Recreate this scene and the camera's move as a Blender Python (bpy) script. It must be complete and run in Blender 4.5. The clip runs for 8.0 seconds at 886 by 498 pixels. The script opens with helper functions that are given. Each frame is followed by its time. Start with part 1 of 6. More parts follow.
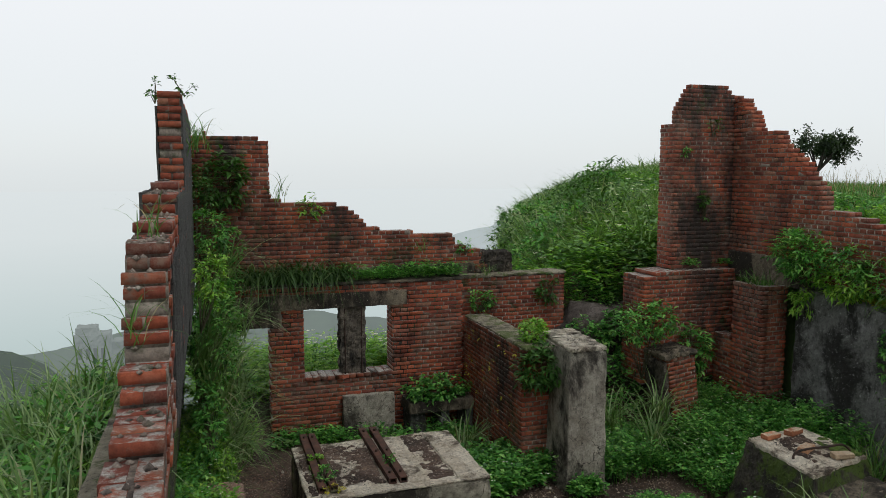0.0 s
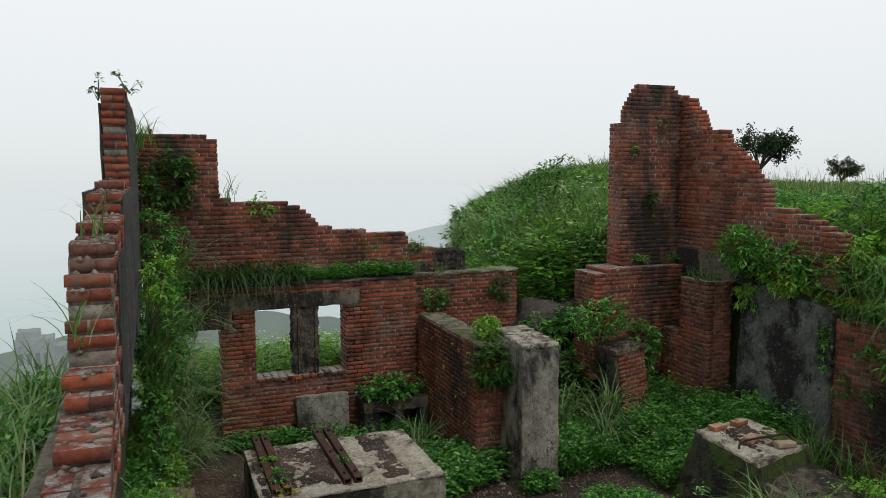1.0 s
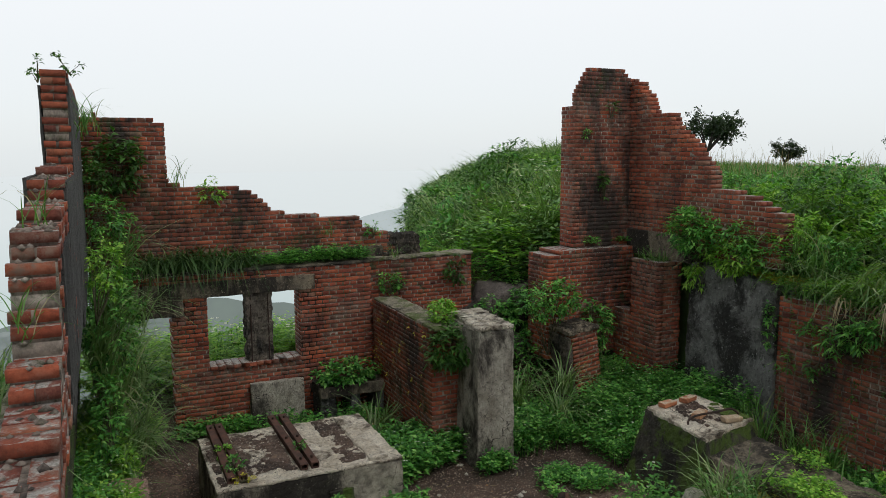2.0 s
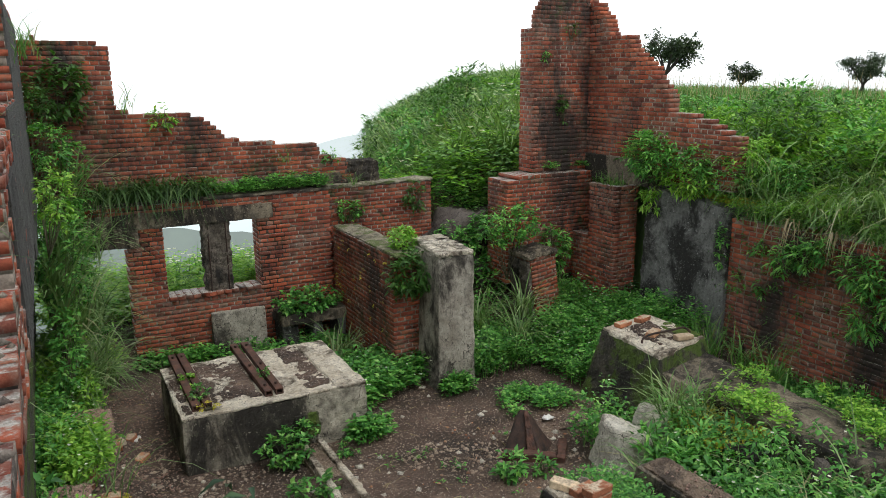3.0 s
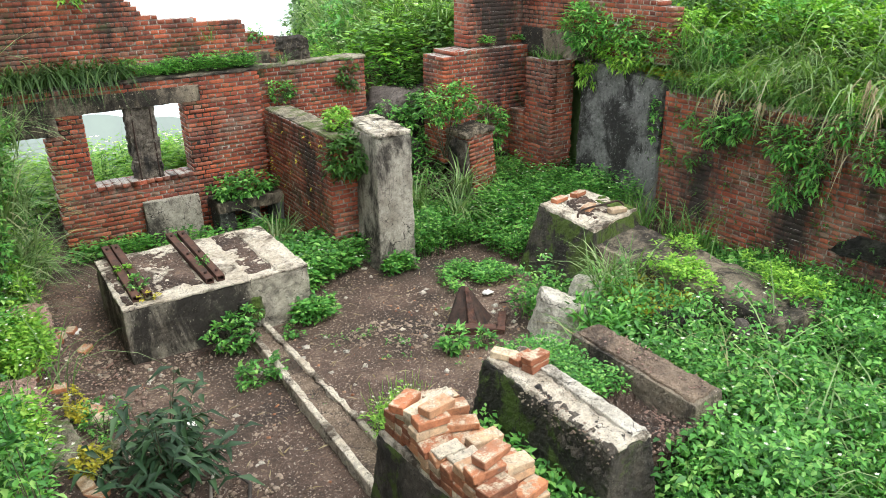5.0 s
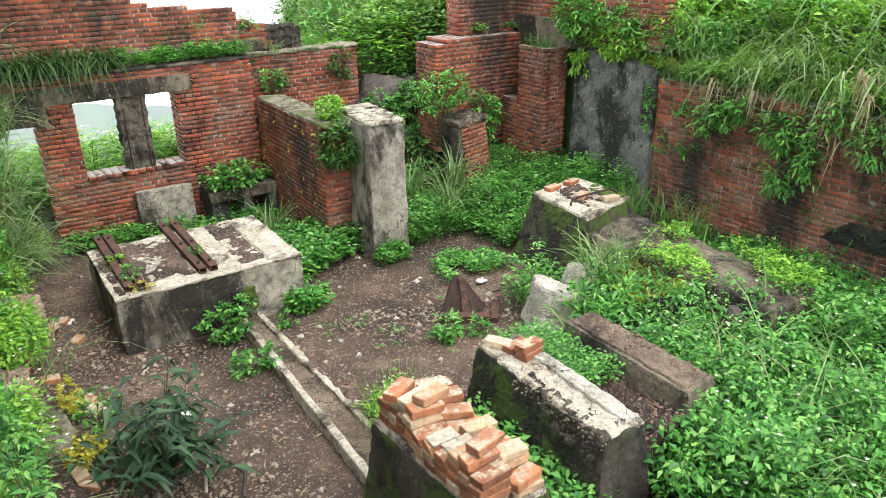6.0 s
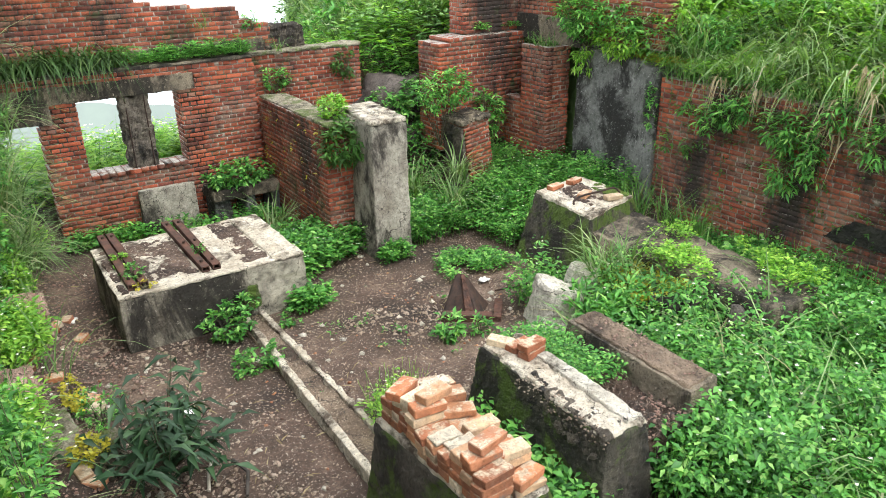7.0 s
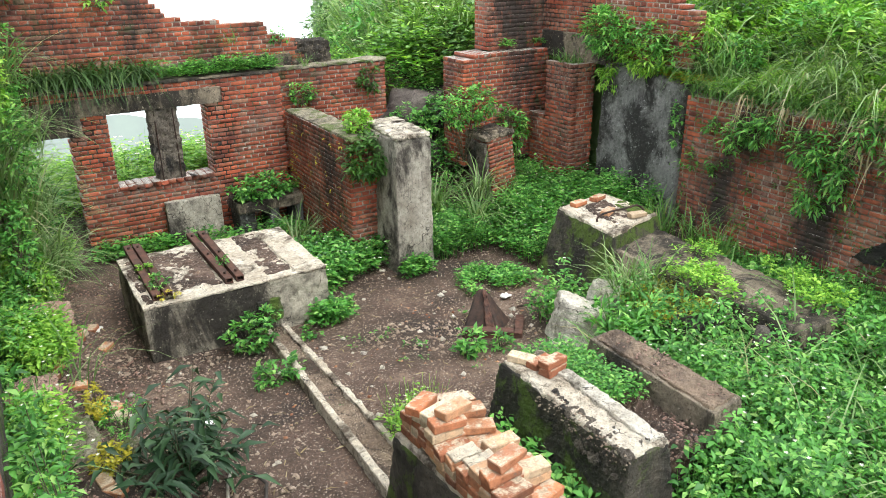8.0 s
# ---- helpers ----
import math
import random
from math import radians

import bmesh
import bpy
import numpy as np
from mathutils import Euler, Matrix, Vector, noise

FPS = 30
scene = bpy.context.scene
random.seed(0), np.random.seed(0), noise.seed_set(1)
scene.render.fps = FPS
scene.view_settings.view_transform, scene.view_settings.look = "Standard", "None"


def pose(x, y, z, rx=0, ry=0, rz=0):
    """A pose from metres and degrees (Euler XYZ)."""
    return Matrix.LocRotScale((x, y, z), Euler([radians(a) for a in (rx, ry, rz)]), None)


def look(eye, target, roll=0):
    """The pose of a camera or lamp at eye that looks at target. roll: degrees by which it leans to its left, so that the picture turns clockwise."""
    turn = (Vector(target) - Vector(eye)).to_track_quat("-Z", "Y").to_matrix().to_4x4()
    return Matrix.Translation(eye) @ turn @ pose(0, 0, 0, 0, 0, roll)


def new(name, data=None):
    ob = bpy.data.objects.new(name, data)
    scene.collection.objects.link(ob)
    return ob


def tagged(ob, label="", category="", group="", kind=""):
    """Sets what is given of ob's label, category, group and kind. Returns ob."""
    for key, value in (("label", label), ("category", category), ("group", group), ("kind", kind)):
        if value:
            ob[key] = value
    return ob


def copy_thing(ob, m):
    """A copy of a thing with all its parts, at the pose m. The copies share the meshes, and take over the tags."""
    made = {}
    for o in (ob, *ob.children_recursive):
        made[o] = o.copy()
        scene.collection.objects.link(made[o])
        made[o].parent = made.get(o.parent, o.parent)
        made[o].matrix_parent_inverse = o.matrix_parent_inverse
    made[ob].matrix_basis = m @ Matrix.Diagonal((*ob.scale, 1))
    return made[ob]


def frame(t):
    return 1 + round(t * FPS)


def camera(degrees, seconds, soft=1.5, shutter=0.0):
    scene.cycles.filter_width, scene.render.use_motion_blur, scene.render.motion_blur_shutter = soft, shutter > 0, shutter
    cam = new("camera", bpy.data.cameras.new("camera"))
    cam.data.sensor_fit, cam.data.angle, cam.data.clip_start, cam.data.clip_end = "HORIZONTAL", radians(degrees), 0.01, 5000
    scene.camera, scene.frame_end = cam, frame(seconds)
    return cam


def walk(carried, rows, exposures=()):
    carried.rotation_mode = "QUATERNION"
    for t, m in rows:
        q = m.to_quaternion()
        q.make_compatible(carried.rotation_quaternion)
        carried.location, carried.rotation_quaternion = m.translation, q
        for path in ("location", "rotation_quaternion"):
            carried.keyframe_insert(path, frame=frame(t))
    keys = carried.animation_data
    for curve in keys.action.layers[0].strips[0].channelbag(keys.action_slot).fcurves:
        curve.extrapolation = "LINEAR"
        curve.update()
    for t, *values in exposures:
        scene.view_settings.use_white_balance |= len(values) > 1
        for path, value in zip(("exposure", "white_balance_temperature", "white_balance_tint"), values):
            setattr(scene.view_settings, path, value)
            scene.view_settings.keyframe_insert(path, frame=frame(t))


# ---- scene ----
cam = camera(61.98, 8.0, soft=0.5)
PATH = [
    (0.0, pose(0, 0, 4.3, 83.90, -0.00, -17.85)),
    (0.5, pose(0, 0, 4.3, 83.86, -0.01, -19.32)),
    (1.0, pose(0, 0, 4.3, 83.78, 0.08, -21.51)),
    (1.2, pose(0, 0, 4.3, 83.75, 0.10, -22.12)),
    (2.3, pose(0, 0, 4.3, 81.37, 0.34, -26.08)),
    (2.5, pose(0, 0, 4.3, 80.32, 0.37, -26.61)),
    (3.0, pose(0, 0, 4.3, 76.78, 0.49, -28.29)),
    (3.5, pose(0, 0, 4.3, 73.42, 0.55, -30.27)),
    (4.0, pose(0, 0, 4.3, 70.75, 0.66, -31.97)),
    (4.5, pose(0, 0, 4.3, 68.38, 0.76, -33.00)),
    (5.0, pose(0, 0, 4.3, 67.46, 0.80, -33.36)),
    (6.5, pose(0, 0, 4.3, 66.41, 0.82, -34.03)),
    (7.0, pose(0, 0, 4.3, 66.49, 0.88, -33.72)),
    (7.5, pose(0, 0, 4.3, 67.58, 0.88, -32.52)),
    (8.0, pose(0, 0, 4.3, 67.69, 0.75, -31.81)),
]
EXPOSURES = [(0.0, 0.0), (1.2, 0.0), (2.5, 0.28), (3.0, 0.75), (3.5, 1.25), (4.0, 1.55), (4.5, 1.71), (5.0, 1.79), (6.5, 1.9), (8.0, 1.9)]
walk(cam, PATH, EXPOSURES)

# ---- world and sun: bright mist ----
world = bpy.data.worlds.new("misty_sky")
scene.world = world
world.use_nodes = True
wt = world.node_tree
wt.nodes.clear()
w_out = wt.nodes.new("ShaderNodeOutputWorld")
w_bg = wt.nodes.new("ShaderNodeBackground")
w_sky = wt.nodes.new("ShaderNodeTexSky")
w_sky.sky_type, w_sky.sun_disc = "NISHITA", False
w_sky.sun_elevation, w_sky.sun_rotation = radians(61), radians(159)
w_gain = wt.nodes.new("ShaderNodeVectorMath")
w_gain.operation = "SCALE"
w_gain.inputs["Scale"].default_value = 0.08
w_mist = wt.nodes.new("ShaderNodeMix")
w_mist.data_type = "RGBA"
w_mist.inputs["Factor"].default_value = 0.9
w_tc = wt.nodes.new("ShaderNodeTexCoord")
w_sep = wt.nodes.new("ShaderNodeSeparateXYZ")
w_ramp = wt.nodes.new("ShaderNodeValToRGB")
w_map = wt.nodes.new("ShaderNodeMapRange")
w_map.inputs["From Min"].default_value, w_map.inputs["From Max"].default_value = -0.35, 0.65
wt.links.new(w_tc.outputs["Generated"], w_sep.inputs[0])
wt.links.new(w_sep.outputs["Z"], w_map.inputs["Value"])
wt.links.new(w_map.outputs["Result"], w_ramp.inputs["Fac"])
el = w_ramp.color_ramp.elements
el[0].position, el[0].color = 0.0, (0.36, 0.45, 0.45, 1)
el[1].position, el[1].color = 1.0, (0.66, 0.68, 0.70, 1)
for p, c in ((0.15, (0.52, 0.61, 0.61, 1)), (0.27, (0.72, 0.77, 0.78, 1)), (0.35, (0.80, 0.845, 0.86, 1)), (0.42, (0.86, 0.90, 0.92, 1)), (0.56, (0.95, 0.97, 0.99, 1)), (0.72, (0.80, 0.82, 0.84, 1))):
    e = el.new(p)
    e.color = c
wt.links.new(w_sky.outputs[0], w_gain.inputs[0])
wt.links.new(w_gain.outputs[0], w_mist.inputs["A"])
wt.links.new(w_ramp.outputs["Color"], w_mist.inputs["B"])
wt.links.new(w_mist.outputs["Result"], w_bg.inputs["Color"])
w_bg.inputs["Strength"].default_value = 1.0
wt.links.new(w_bg.outputs[0], w_out.inputs[0])

sun_data = bpy.data.lights.new("sun", "SUN")
sun_data.energy, sun_data.angle, sun_data.color = 0.85, radians(26), (1.0, 0.97, 0.92)
sun = new("sun", sun_data)
sun.matrix_world = look((0, 0, 0), (-0.2, 0.52, -1.0))

# ---- materials ----


def material(name):
    m = bpy.data.materials.new(name)
    m.use_nodes = True
    t = m.node_tree
    return m, t, t.nodes["Principled BSDF"]


def node(t, kind, **values):
    n = t.nodes.new(kind)
    for k, v in values.items():
        n.inputs[k].default_value = v
    return n


def ramp(t, fac, stops):
    n = t.nodes.new("ShaderNodeValToRGB")
    e = n.color_ramp.elements
    e[0].position, e[0].color = stops[0][0], (*stops[0][1], 1)
    e[1].position, e[1].color = stops[-1][0], (*stops[-1][1], 1)
    for p, c in stops[1:-1]:
        k = e.new(p)
        k.color = (*c, 1)
    t.links.new(fac, n.inputs["Fac"])
    return n.outputs["Color"]


def grain(t, scale, detail=6.0, rough=0.6, stretch=None, warp=0.0):
    tc = t.nodes.new("ShaderNodeNewGeometry")
    vec = tc.outputs["Position"]
    if stretch:
        mp = t.nodes.new("ShaderNodeMapping")
        mp.inputs["Scale"].default_value = stretch
        t.links.new(vec, mp.inputs["Vector"])
        vec = mp.outputs["Vector"]
    n = node(t, "ShaderNodeTexNoise", Scale=scale, Detail=detail, Roughness=rough, Distortion=warp)
    t.links.new(vec, n.inputs["Vector"])
    return n.outputs["Fac"]


def mixed(t, fac, a, b, kind="MIX"):
    n = t.nodes.new("ShaderNodeMix")
    n.data_type, n.blend_type = "RGBA", kind
    if isinstance(fac, float):
        n.inputs["Factor"].default_value = fac
    else:
        t.links.new(fac, n.inputs["Factor"])
    for key, v in (("A", a), ("B", b)):
        if isinstance(v, tuple):
            n.inputs[key].default_value = (*v, 1)
        else:
            t.links.new(v, n.inputs[key])
    return n.outputs["Result"]


def step_range(t, v, lo, hi):
    n = node(t, "ShaderNodeMapRange")
    n.inputs["From Min"].default_value, n.inputs["From Max"].default_value = lo, hi
    n.interpolation_type = "SMOOTHSTEP"
    t.links.new(v, n.inputs["Value"])
    return n.outputs["Result"]


def relief(t, bsdf, h, strength, distance):
    b = node(t, "ShaderNodeBump", Strength=strength, Distance=distance)
    t.links.new(h, b.inputs["Height"])
    t.links.new(b.outputs[0], bsdf.inputs["Normal"])


def one_random(t):
    """A random number for each loose piece and each object."""
    g, o = t.nodes.new("ShaderNodeNewGeometry"), t.nodes.new("ShaderNodeObjectInfo")
    a = t.nodes.new("ShaderNodeMath")
    a.operation = "ADD"
    t.links.new(g.outputs["Random Per Island"], a.inputs[0])
    t.links.new(o.outputs["Random"], a.inputs[1])
    f = t.nodes.new("ShaderNodeMath")
    f.operation = "FRACT"
    t.links.new(a.outputs[0], f.inputs[0])
    return f.outputs[0]


def brick_material(name, tones, grime, moss, lichen=0.64, topping=0.38, wash=0.62, crust=(0.50, 0.47, 0.42)):
    """Fired brick: a tone for each brick, slow drifts of soot, lime bloom and moss across many of them."""
    m, t, b = material(name)
    col = ramp(t, one_random(t), tones)
    col = mixed(t, 0.8, col, ramp(t, grain(t, 1.7, 6, 0.65), [(0.36, (0.50, 0.52, 0.55)), (0.5, (0.95, 0.95, 0.95)), (0.64, (1.30, 1.18, 1.08))]), "MULTIPLY")
    col = mixed(t, 0.75, col, ramp(t, grain(t, 26, 10, 0.8), [(0.34, (0.42, 0.40, 0.38)), (0.5, (0.95, 0.95, 0.95)), (0.66, (1.42, 1.38, 1.34))]), "MULTIPLY")
    bloom = t.nodes.new("ShaderNodeMath")
    bloom.operation = "MULTIPLY"
    t.links.new(step_range(t, grain(t, 1.5, 5, 0.6, None, 0.3), wash - 0.12, wash + 0.06), bloom.inputs[0])
    t.links.new(step_range(t, grain(t, 13, 8, 0.75), 0.40, 0.62), bloom.inputs[1])
    col = mixed(t, bloom.outputs[0], col, (0.20, 0.135, 0.10))
    col = mixed(t, step_range(t, grain(t, 1.1, 7, 0.72, (1, 1, 0.45)), *grime), col, (0.030, 0.021, 0.017))
    col = mixed(t, step_range(t, grain(t, 9, 6, 0.7), lichen, lichen + 0.12), col, (0.17, 0.13, 0.105))
    col = mixed(t, step_range(t, grain(t, 2.3, 8, 0.72, None, 0.5), *moss), col, (0.045, 0.055, 0.022))
    up_in, up_sep = t.nodes.new("ShaderNodeNewGeometry"), t.nodes.new("ShaderNodeSeparateXYZ")
    t.links.new(up_in.outputs["True Normal"], up_sep.inputs[0])
    flat = t.nodes.new("ShaderNodeMath")
    flat.operation = "MULTIPLY"
    t.links.new(step_range(t, up_sep.outputs["Z"], 0.6, 0.9), flat.inputs[0])
    t.links.new(step_range(t, grain(t, 11, 7, 0.7), topping, topping + 0.14), flat.inputs[1])
    col = mixed(t, flat.outputs[0], col, ramp(t, grain(t, 55, 6, 0.75), [(0.35, tuple(0.33 * c for c in crust)), (0.65, crust)]))
    t.links.new(col, b.inputs["Base Color"])
    b.inputs["Roughness"].default_value = 0.88
    relief(t, b, grain(t, 30, 10, 0.8), 0.8, 0.015)
    return m


RED = [(0.0, (0.125, 0.034, 0.022)), (0.16, (0.22, 0.050, 0.026)), (0.55, (0.295, 0.068, 0.031)), (0.88, (0.37, 0.096, 0.043)), (0.97, (0.31, 0.11, 0.058)), (1.0, (0.23, 0.15, 0.105))]
M_BRICK = brick_material("red_brick", RED, (0.54, 0.72), (0.62, 0.76), 0.60, 0.38, 0.58)
M_BRICK_DARK = brick_material("weathered_brick", RED, (0.46, 0.66), (0.55, 0.70), 0.61)
M_BRICK_BLACK = brick_material("damp_blackened_brick", RED, (0.45, 0.62), (0.58, 0.74), 0.61, 0.38, 0.57)
M_BRICK_WEST = brick_material("mortar_smeared_brick", RED, (0.54, 0.78), (0.60, 0.74), 0.57, 0.45)
M_BRICK_LOOSE = brick_material("reclaimed_brick", [(0.0, (0.24, 0.085, 0.04)), (0.35, (0.41, 0.16, 0.075)), (0.65, (0.50, 0.24, 0.12)), (0.84, (0.48, 0.34, 0.21)), (1.0, (0.60, 0.52, 0.38))], (0.60, 0.82), (0.66, 0.80), 0.60, 0.43, 0.60, (0.66, 0.53, 0.38))


def stone_material(name, pale, mid, dark, lo, hi, mossy=0.70, streak=0.5, moss_col=(0.05, 0.075, 0.018), scale=1.0, flecks=0.66, wash=None):
    m, t, b = material(name)
    col = ramp(t, grain(t, 2.2 * scale, 10, 0.72), [(0.34, mid), (0.6, pale)])
    col = mixed(t, step_range(t, grain(t, 1.6 * scale, 9, 0.72, (1, 1, streak), 0.4), lo, hi), col, dark)
    col = mixed(t, step_range(t, grain(t, 7.5 * scale, 8, 0.75), 0.56, 0.68), col, tuple(0.45 * c for c in mid))
    col = mixed(t, 0.75, col, ramp(t, grain(t, 16, 10, 0.82), [(0.36, (0.45, 0.43, 0.40)), (0.5, (0.95, 0.95, 0.95)), (0.64, (1.35, 1.34, 1.30))]), "MULTIPLY")
    col = mixed(t, step_range(t, grain(t, 21, 6, 0.8), flecks, flecks + 0.05), col, tuple(min(0.62, 1.35 * c + 0.05) for c in pale))
    col = mixed(t, step_range(t, grain(t, 1.9 * scale, 8, 0.7, None, 0.6), mossy, mossy + 0.1), col, moss_col)
    if wash:
        place, axes = t.nodes.new("ShaderNodeNewGeometry"), t.nodes.new("ShaderNodeSeparateXYZ")
        t.links.new(place.outputs["Position"], axes.inputs[0])
        edge = t.nodes.new("ShaderNodeMath")
        edge.operation = "MULTIPLY_ADD"
        t.links.new(grain(t, 2.6, 9, 0.72, (1, 1, 0.6)), edge.inputs[0])
        edge.inputs[1].default_value = 1.6
        t.links.new(axes.outputs["X"], edge.inputs[2])
        worn = ramp(t, grain(t, 6, 10, 0.75), [(0.34, tuple(0.3 * c for c in pale)), (0.5, pale), (0.64, tuple(1.45 * c for c in pale))])
        col = mixed(t, step_range(t, edge.outputs[0], wash + 0.7, wash + 1.0), col, worn)
    col = mixed(t, step_range(t, grain(t, 48, 5, 0.7), 0.60, 0.64), col, tuple(0.3 * c for c in mid))
    seat, vor = t.nodes.new("ShaderNodeNewGeometry"), t.nodes.new("ShaderNodeTexVoronoi")
    vor.feature = "DISTANCE_TO_EDGE"
    vor.inputs["Scale"].default_value = 2.1
    bend, push = node(t, "ShaderNodeTexNoise", Scale=5.0, Detail=6.0), t.nodes.new("ShaderNodeVectorMath")
    push.operation = "MULTIPLY_ADD"
    push.inputs[1].default_value = (0.35, 0.35, 0.35)
    t.links.new(seat.outputs["Position"], bend.inputs["Vector"])
    t.links.new(bend.outputs["Color"], push.inputs[0])
    t.links.new(seat.outputs["Position"], push.inputs[2])
    t.links.new(push.outputs[0], vor.inputs["Vector"])
    crack = t.nodes.new("ShaderNodeMath")
    crack.operation = "MULTIPLY"
    near = step_range(t, vor.outputs["Distance"], 0.010, 0.002)
    t.links.new(near, crack.inputs[0])
    t.links.new(step_range(t, grain(t, 1.2, 3, 0.5), 0.47, 0.56), crack.inputs[1])
    col = mixed(t, crack.outputs[0], col, (0.03, 0.025, 0.02))
    t.links.new(col, b.inputs["Base Color"])
    b.inputs["Roughness"].default_value = 0.88
    relief(t, b, grain(t, 17, 12, 0.86), 1.0, 0.04)
    return m


M_MORTAR, t, b = material("old_mortar")
col = ramp(t, grain(t, 3.0, 9, 0.72), [(0.34, (0.19, 0.150, 0.12)), (0.5, (0.31, 0.255, 0.21)), (0.66, (0.44, 0.39, 0.335))])
col = mixed(t, 0.75, col, ramp(t, grain(t, 30, 10, 0.82), [(0.36, (0.5, 0.48, 0.45)), (0.5, (0.95, 0.95, 0.95)), (0.64, (1.3, 1.28, 1.25))]), "MULTIPLY")
col = mixed(t, step_range(t, grain(t, 1.1, 7, 0.72, (1, 1, 0.45)), 0.45, 0.60), col, (0.030, 0.022, 0.018))
col = mixed(t, step_range(t, grain(t, 2.3, 8, 0.72, None, 0.5), 0.52, 0.66), col, (0.045, 0.055, 0.022))
t.links.new(col, b.inputs["Base Color"])
b.inputs["Roughness"].default_value = 0.92
relief(t, b, grain(t, 40, 10, 0.85), 0.9, 0.012)
M_CONCRETE = stone_material("stained_concrete", (0.50, 0.465, 0.39), (0.28, 0.25, 0.20), (0.040, 0.034, 0.027), 0.46, 0.60, 0.72)
M_LUMP = stone_material("pale_broken_concrete", (0.74, 0.70, 0.61), (0.46, 0.42, 0.34), (0.10, 0.085, 0.06), 0.54, 0.66, 0.74)
# Pale tone for tops and kerbs, much darker tones for sides, beams and lintels.
M_CONC_TOP = stone_material("pale_concrete_top", (0.74, 0.68, 0.565), (0.46, 0.385, 0.285), (0.10, 0.075, 0.052), 0.49, 0.62, 0.74, 1.0, (0.07, 0.08, 0.03), 1.25)
M_CONC_SIDE = stone_material("dark_concrete", (0.30, 0.25, 0.18), (0.12, 0.10, 0.075), (0.030, 0.025, 0.019), 0.42, 0.56, 0.76, 0.35, flecks=0.60)
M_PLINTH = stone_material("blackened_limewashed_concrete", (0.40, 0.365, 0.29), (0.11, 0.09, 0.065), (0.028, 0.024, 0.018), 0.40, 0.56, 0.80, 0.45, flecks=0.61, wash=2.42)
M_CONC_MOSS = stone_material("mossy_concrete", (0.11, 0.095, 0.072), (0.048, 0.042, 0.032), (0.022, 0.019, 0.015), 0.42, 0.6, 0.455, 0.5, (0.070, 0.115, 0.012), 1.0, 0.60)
M_CONC_GREY = stone_material("grey_render", (0.235, 0.24, 0.23), (0.12, 0.122, 0.116), (0.022, 0.022, 0.020), 0.44, 0.58, 0.80, 0.75, flecks=0.585)
M_SPALL = stone_material("spalled_concrete", (0.17, 0.145, 0.115), (0.085, 0.072, 0.058), (0.018, 0.016, 0.014), 0.48, 0.6, 0.8, 0.6, (0.05, 0.075, 0.018), 1.6)
M_MOSS_TOP = stone_material("mossy_render", (0.34, 0.31, 0.23), (0.20, 0.175, 0.12), (0.06, 0.053, 0.036), 0.5, 0.62, 0.48, 1.0, (0.09, 0.12, 0.03), 1.6)
M_MOSS = stone_material("moss", (0.10, 0.16, 0.02), (0.055, 0.095, 0.012), (0.03, 0.04, 0.01), 0.5, 0.65, 0.9)
M_BLACKMOSS = stone_material("black_moss_crust", (0.034, 0.034, 0.024), (0.020, 0.019, 0.015), (0.010, 0.010, 0.008), 0.45, 0.6, 0.62, 1.0, (0.035, 0.05, 0.014), 1.6, 0.75)
M_PLASTER = stone_material("dark_plaster", (0.10, 0.10, 0.095), (0.055, 0.053, 0.05), (0.02, 0.02, 0.018), 0.5, 0.7, 0.62, 0.3)
M_ROCK = stone_material("rock", (0.17, 0.145, 0.13), (0.075, 0.06, 0.052), (0.022, 0.018, 0.016), 0.46, 0.6, 0.66)
M_PINK = stone_material("weathered_pink_masonry", (0.46, 0.32, 0.26), (0.30, 0.17, 0.13), (0.12, 0.075, 0.055), 0.52, 0.66, 0.70, 1.0, (0.10, 0.13, 0.03), 1.6)
M_CREAM = stone_material("cream_lime_mortar", (0.76, 0.68, 0.54), (0.58, 0.48, 0.35), (0.30, 0.22, 0.15), 0.58, 0.70, 0.9)
M_SAND = stone_material("sandy_silt", (0.30, 0.225, 0.16), (0.15, 0.105, 0.075), (0.06, 0.042, 0.03), 0.46, 0.62, 0.85)
M_PEBBLE = stone_material("pale_pebble", (0.56, 0.46, 0.36), (0.26, 0.175, 0.125), (0.12, 0.07, 0.05), 0.55, 0.6, 0.9)

M_SOIL, t, b = material("damp_soil")
col = ramp(t, grain(t, 0.8, 8, 0.68), [(0.38, (0.030, 0.019, 0.014)), (0.47, (0.068, 0.044, 0.032)), (0.56, (0.118, 0.077, 0.057)), (0.68, (0.25, 0.18, 0.135))])
col = mixed(t, 0.8, col, ramp(t, grain(t, 22, 12, 0.88), [(0.38, (0.3, 0.27, 0.25)), (0.5, (0.9, 0.88, 0.86)), (0.62, (1.7, 1.62, 1.5))]), "MULTIPLY")
col = mixed(t, step_range(t, grain(t, 30, 6, 0.75), 0.58, 0.64), col, (0.24, 0.17, 0.125))
col = mixed(t, step_range(t, grain(t, 36, 4, 0.7), 0.61, 0.64), col, (0.52, 0.45, 0.37))
t.links.new(col, b.inputs["Base Color"])
b.inputs["Roughness"].default_value = 0.8
relief(t, b, grain(t, 18, 12, 0.86), 1.0, 0.035)

M_TURF, t, b = material("hill_turf")
col = ramp(t, grain(t, 1.4, 8, 0.7), [(0.3, (0.030, 0.055, 0.012)), (0.55, (0.06, 0.11, 0.022)), (0.75, (0.10, 0.16, 0.036))])
t.links.new(col, b.inputs["Base Color"])
b.inputs["Roughness"].default_value = 0.9
relief(t, b, grain(t, 6, 8, 0.7), 1.0, 0.15)


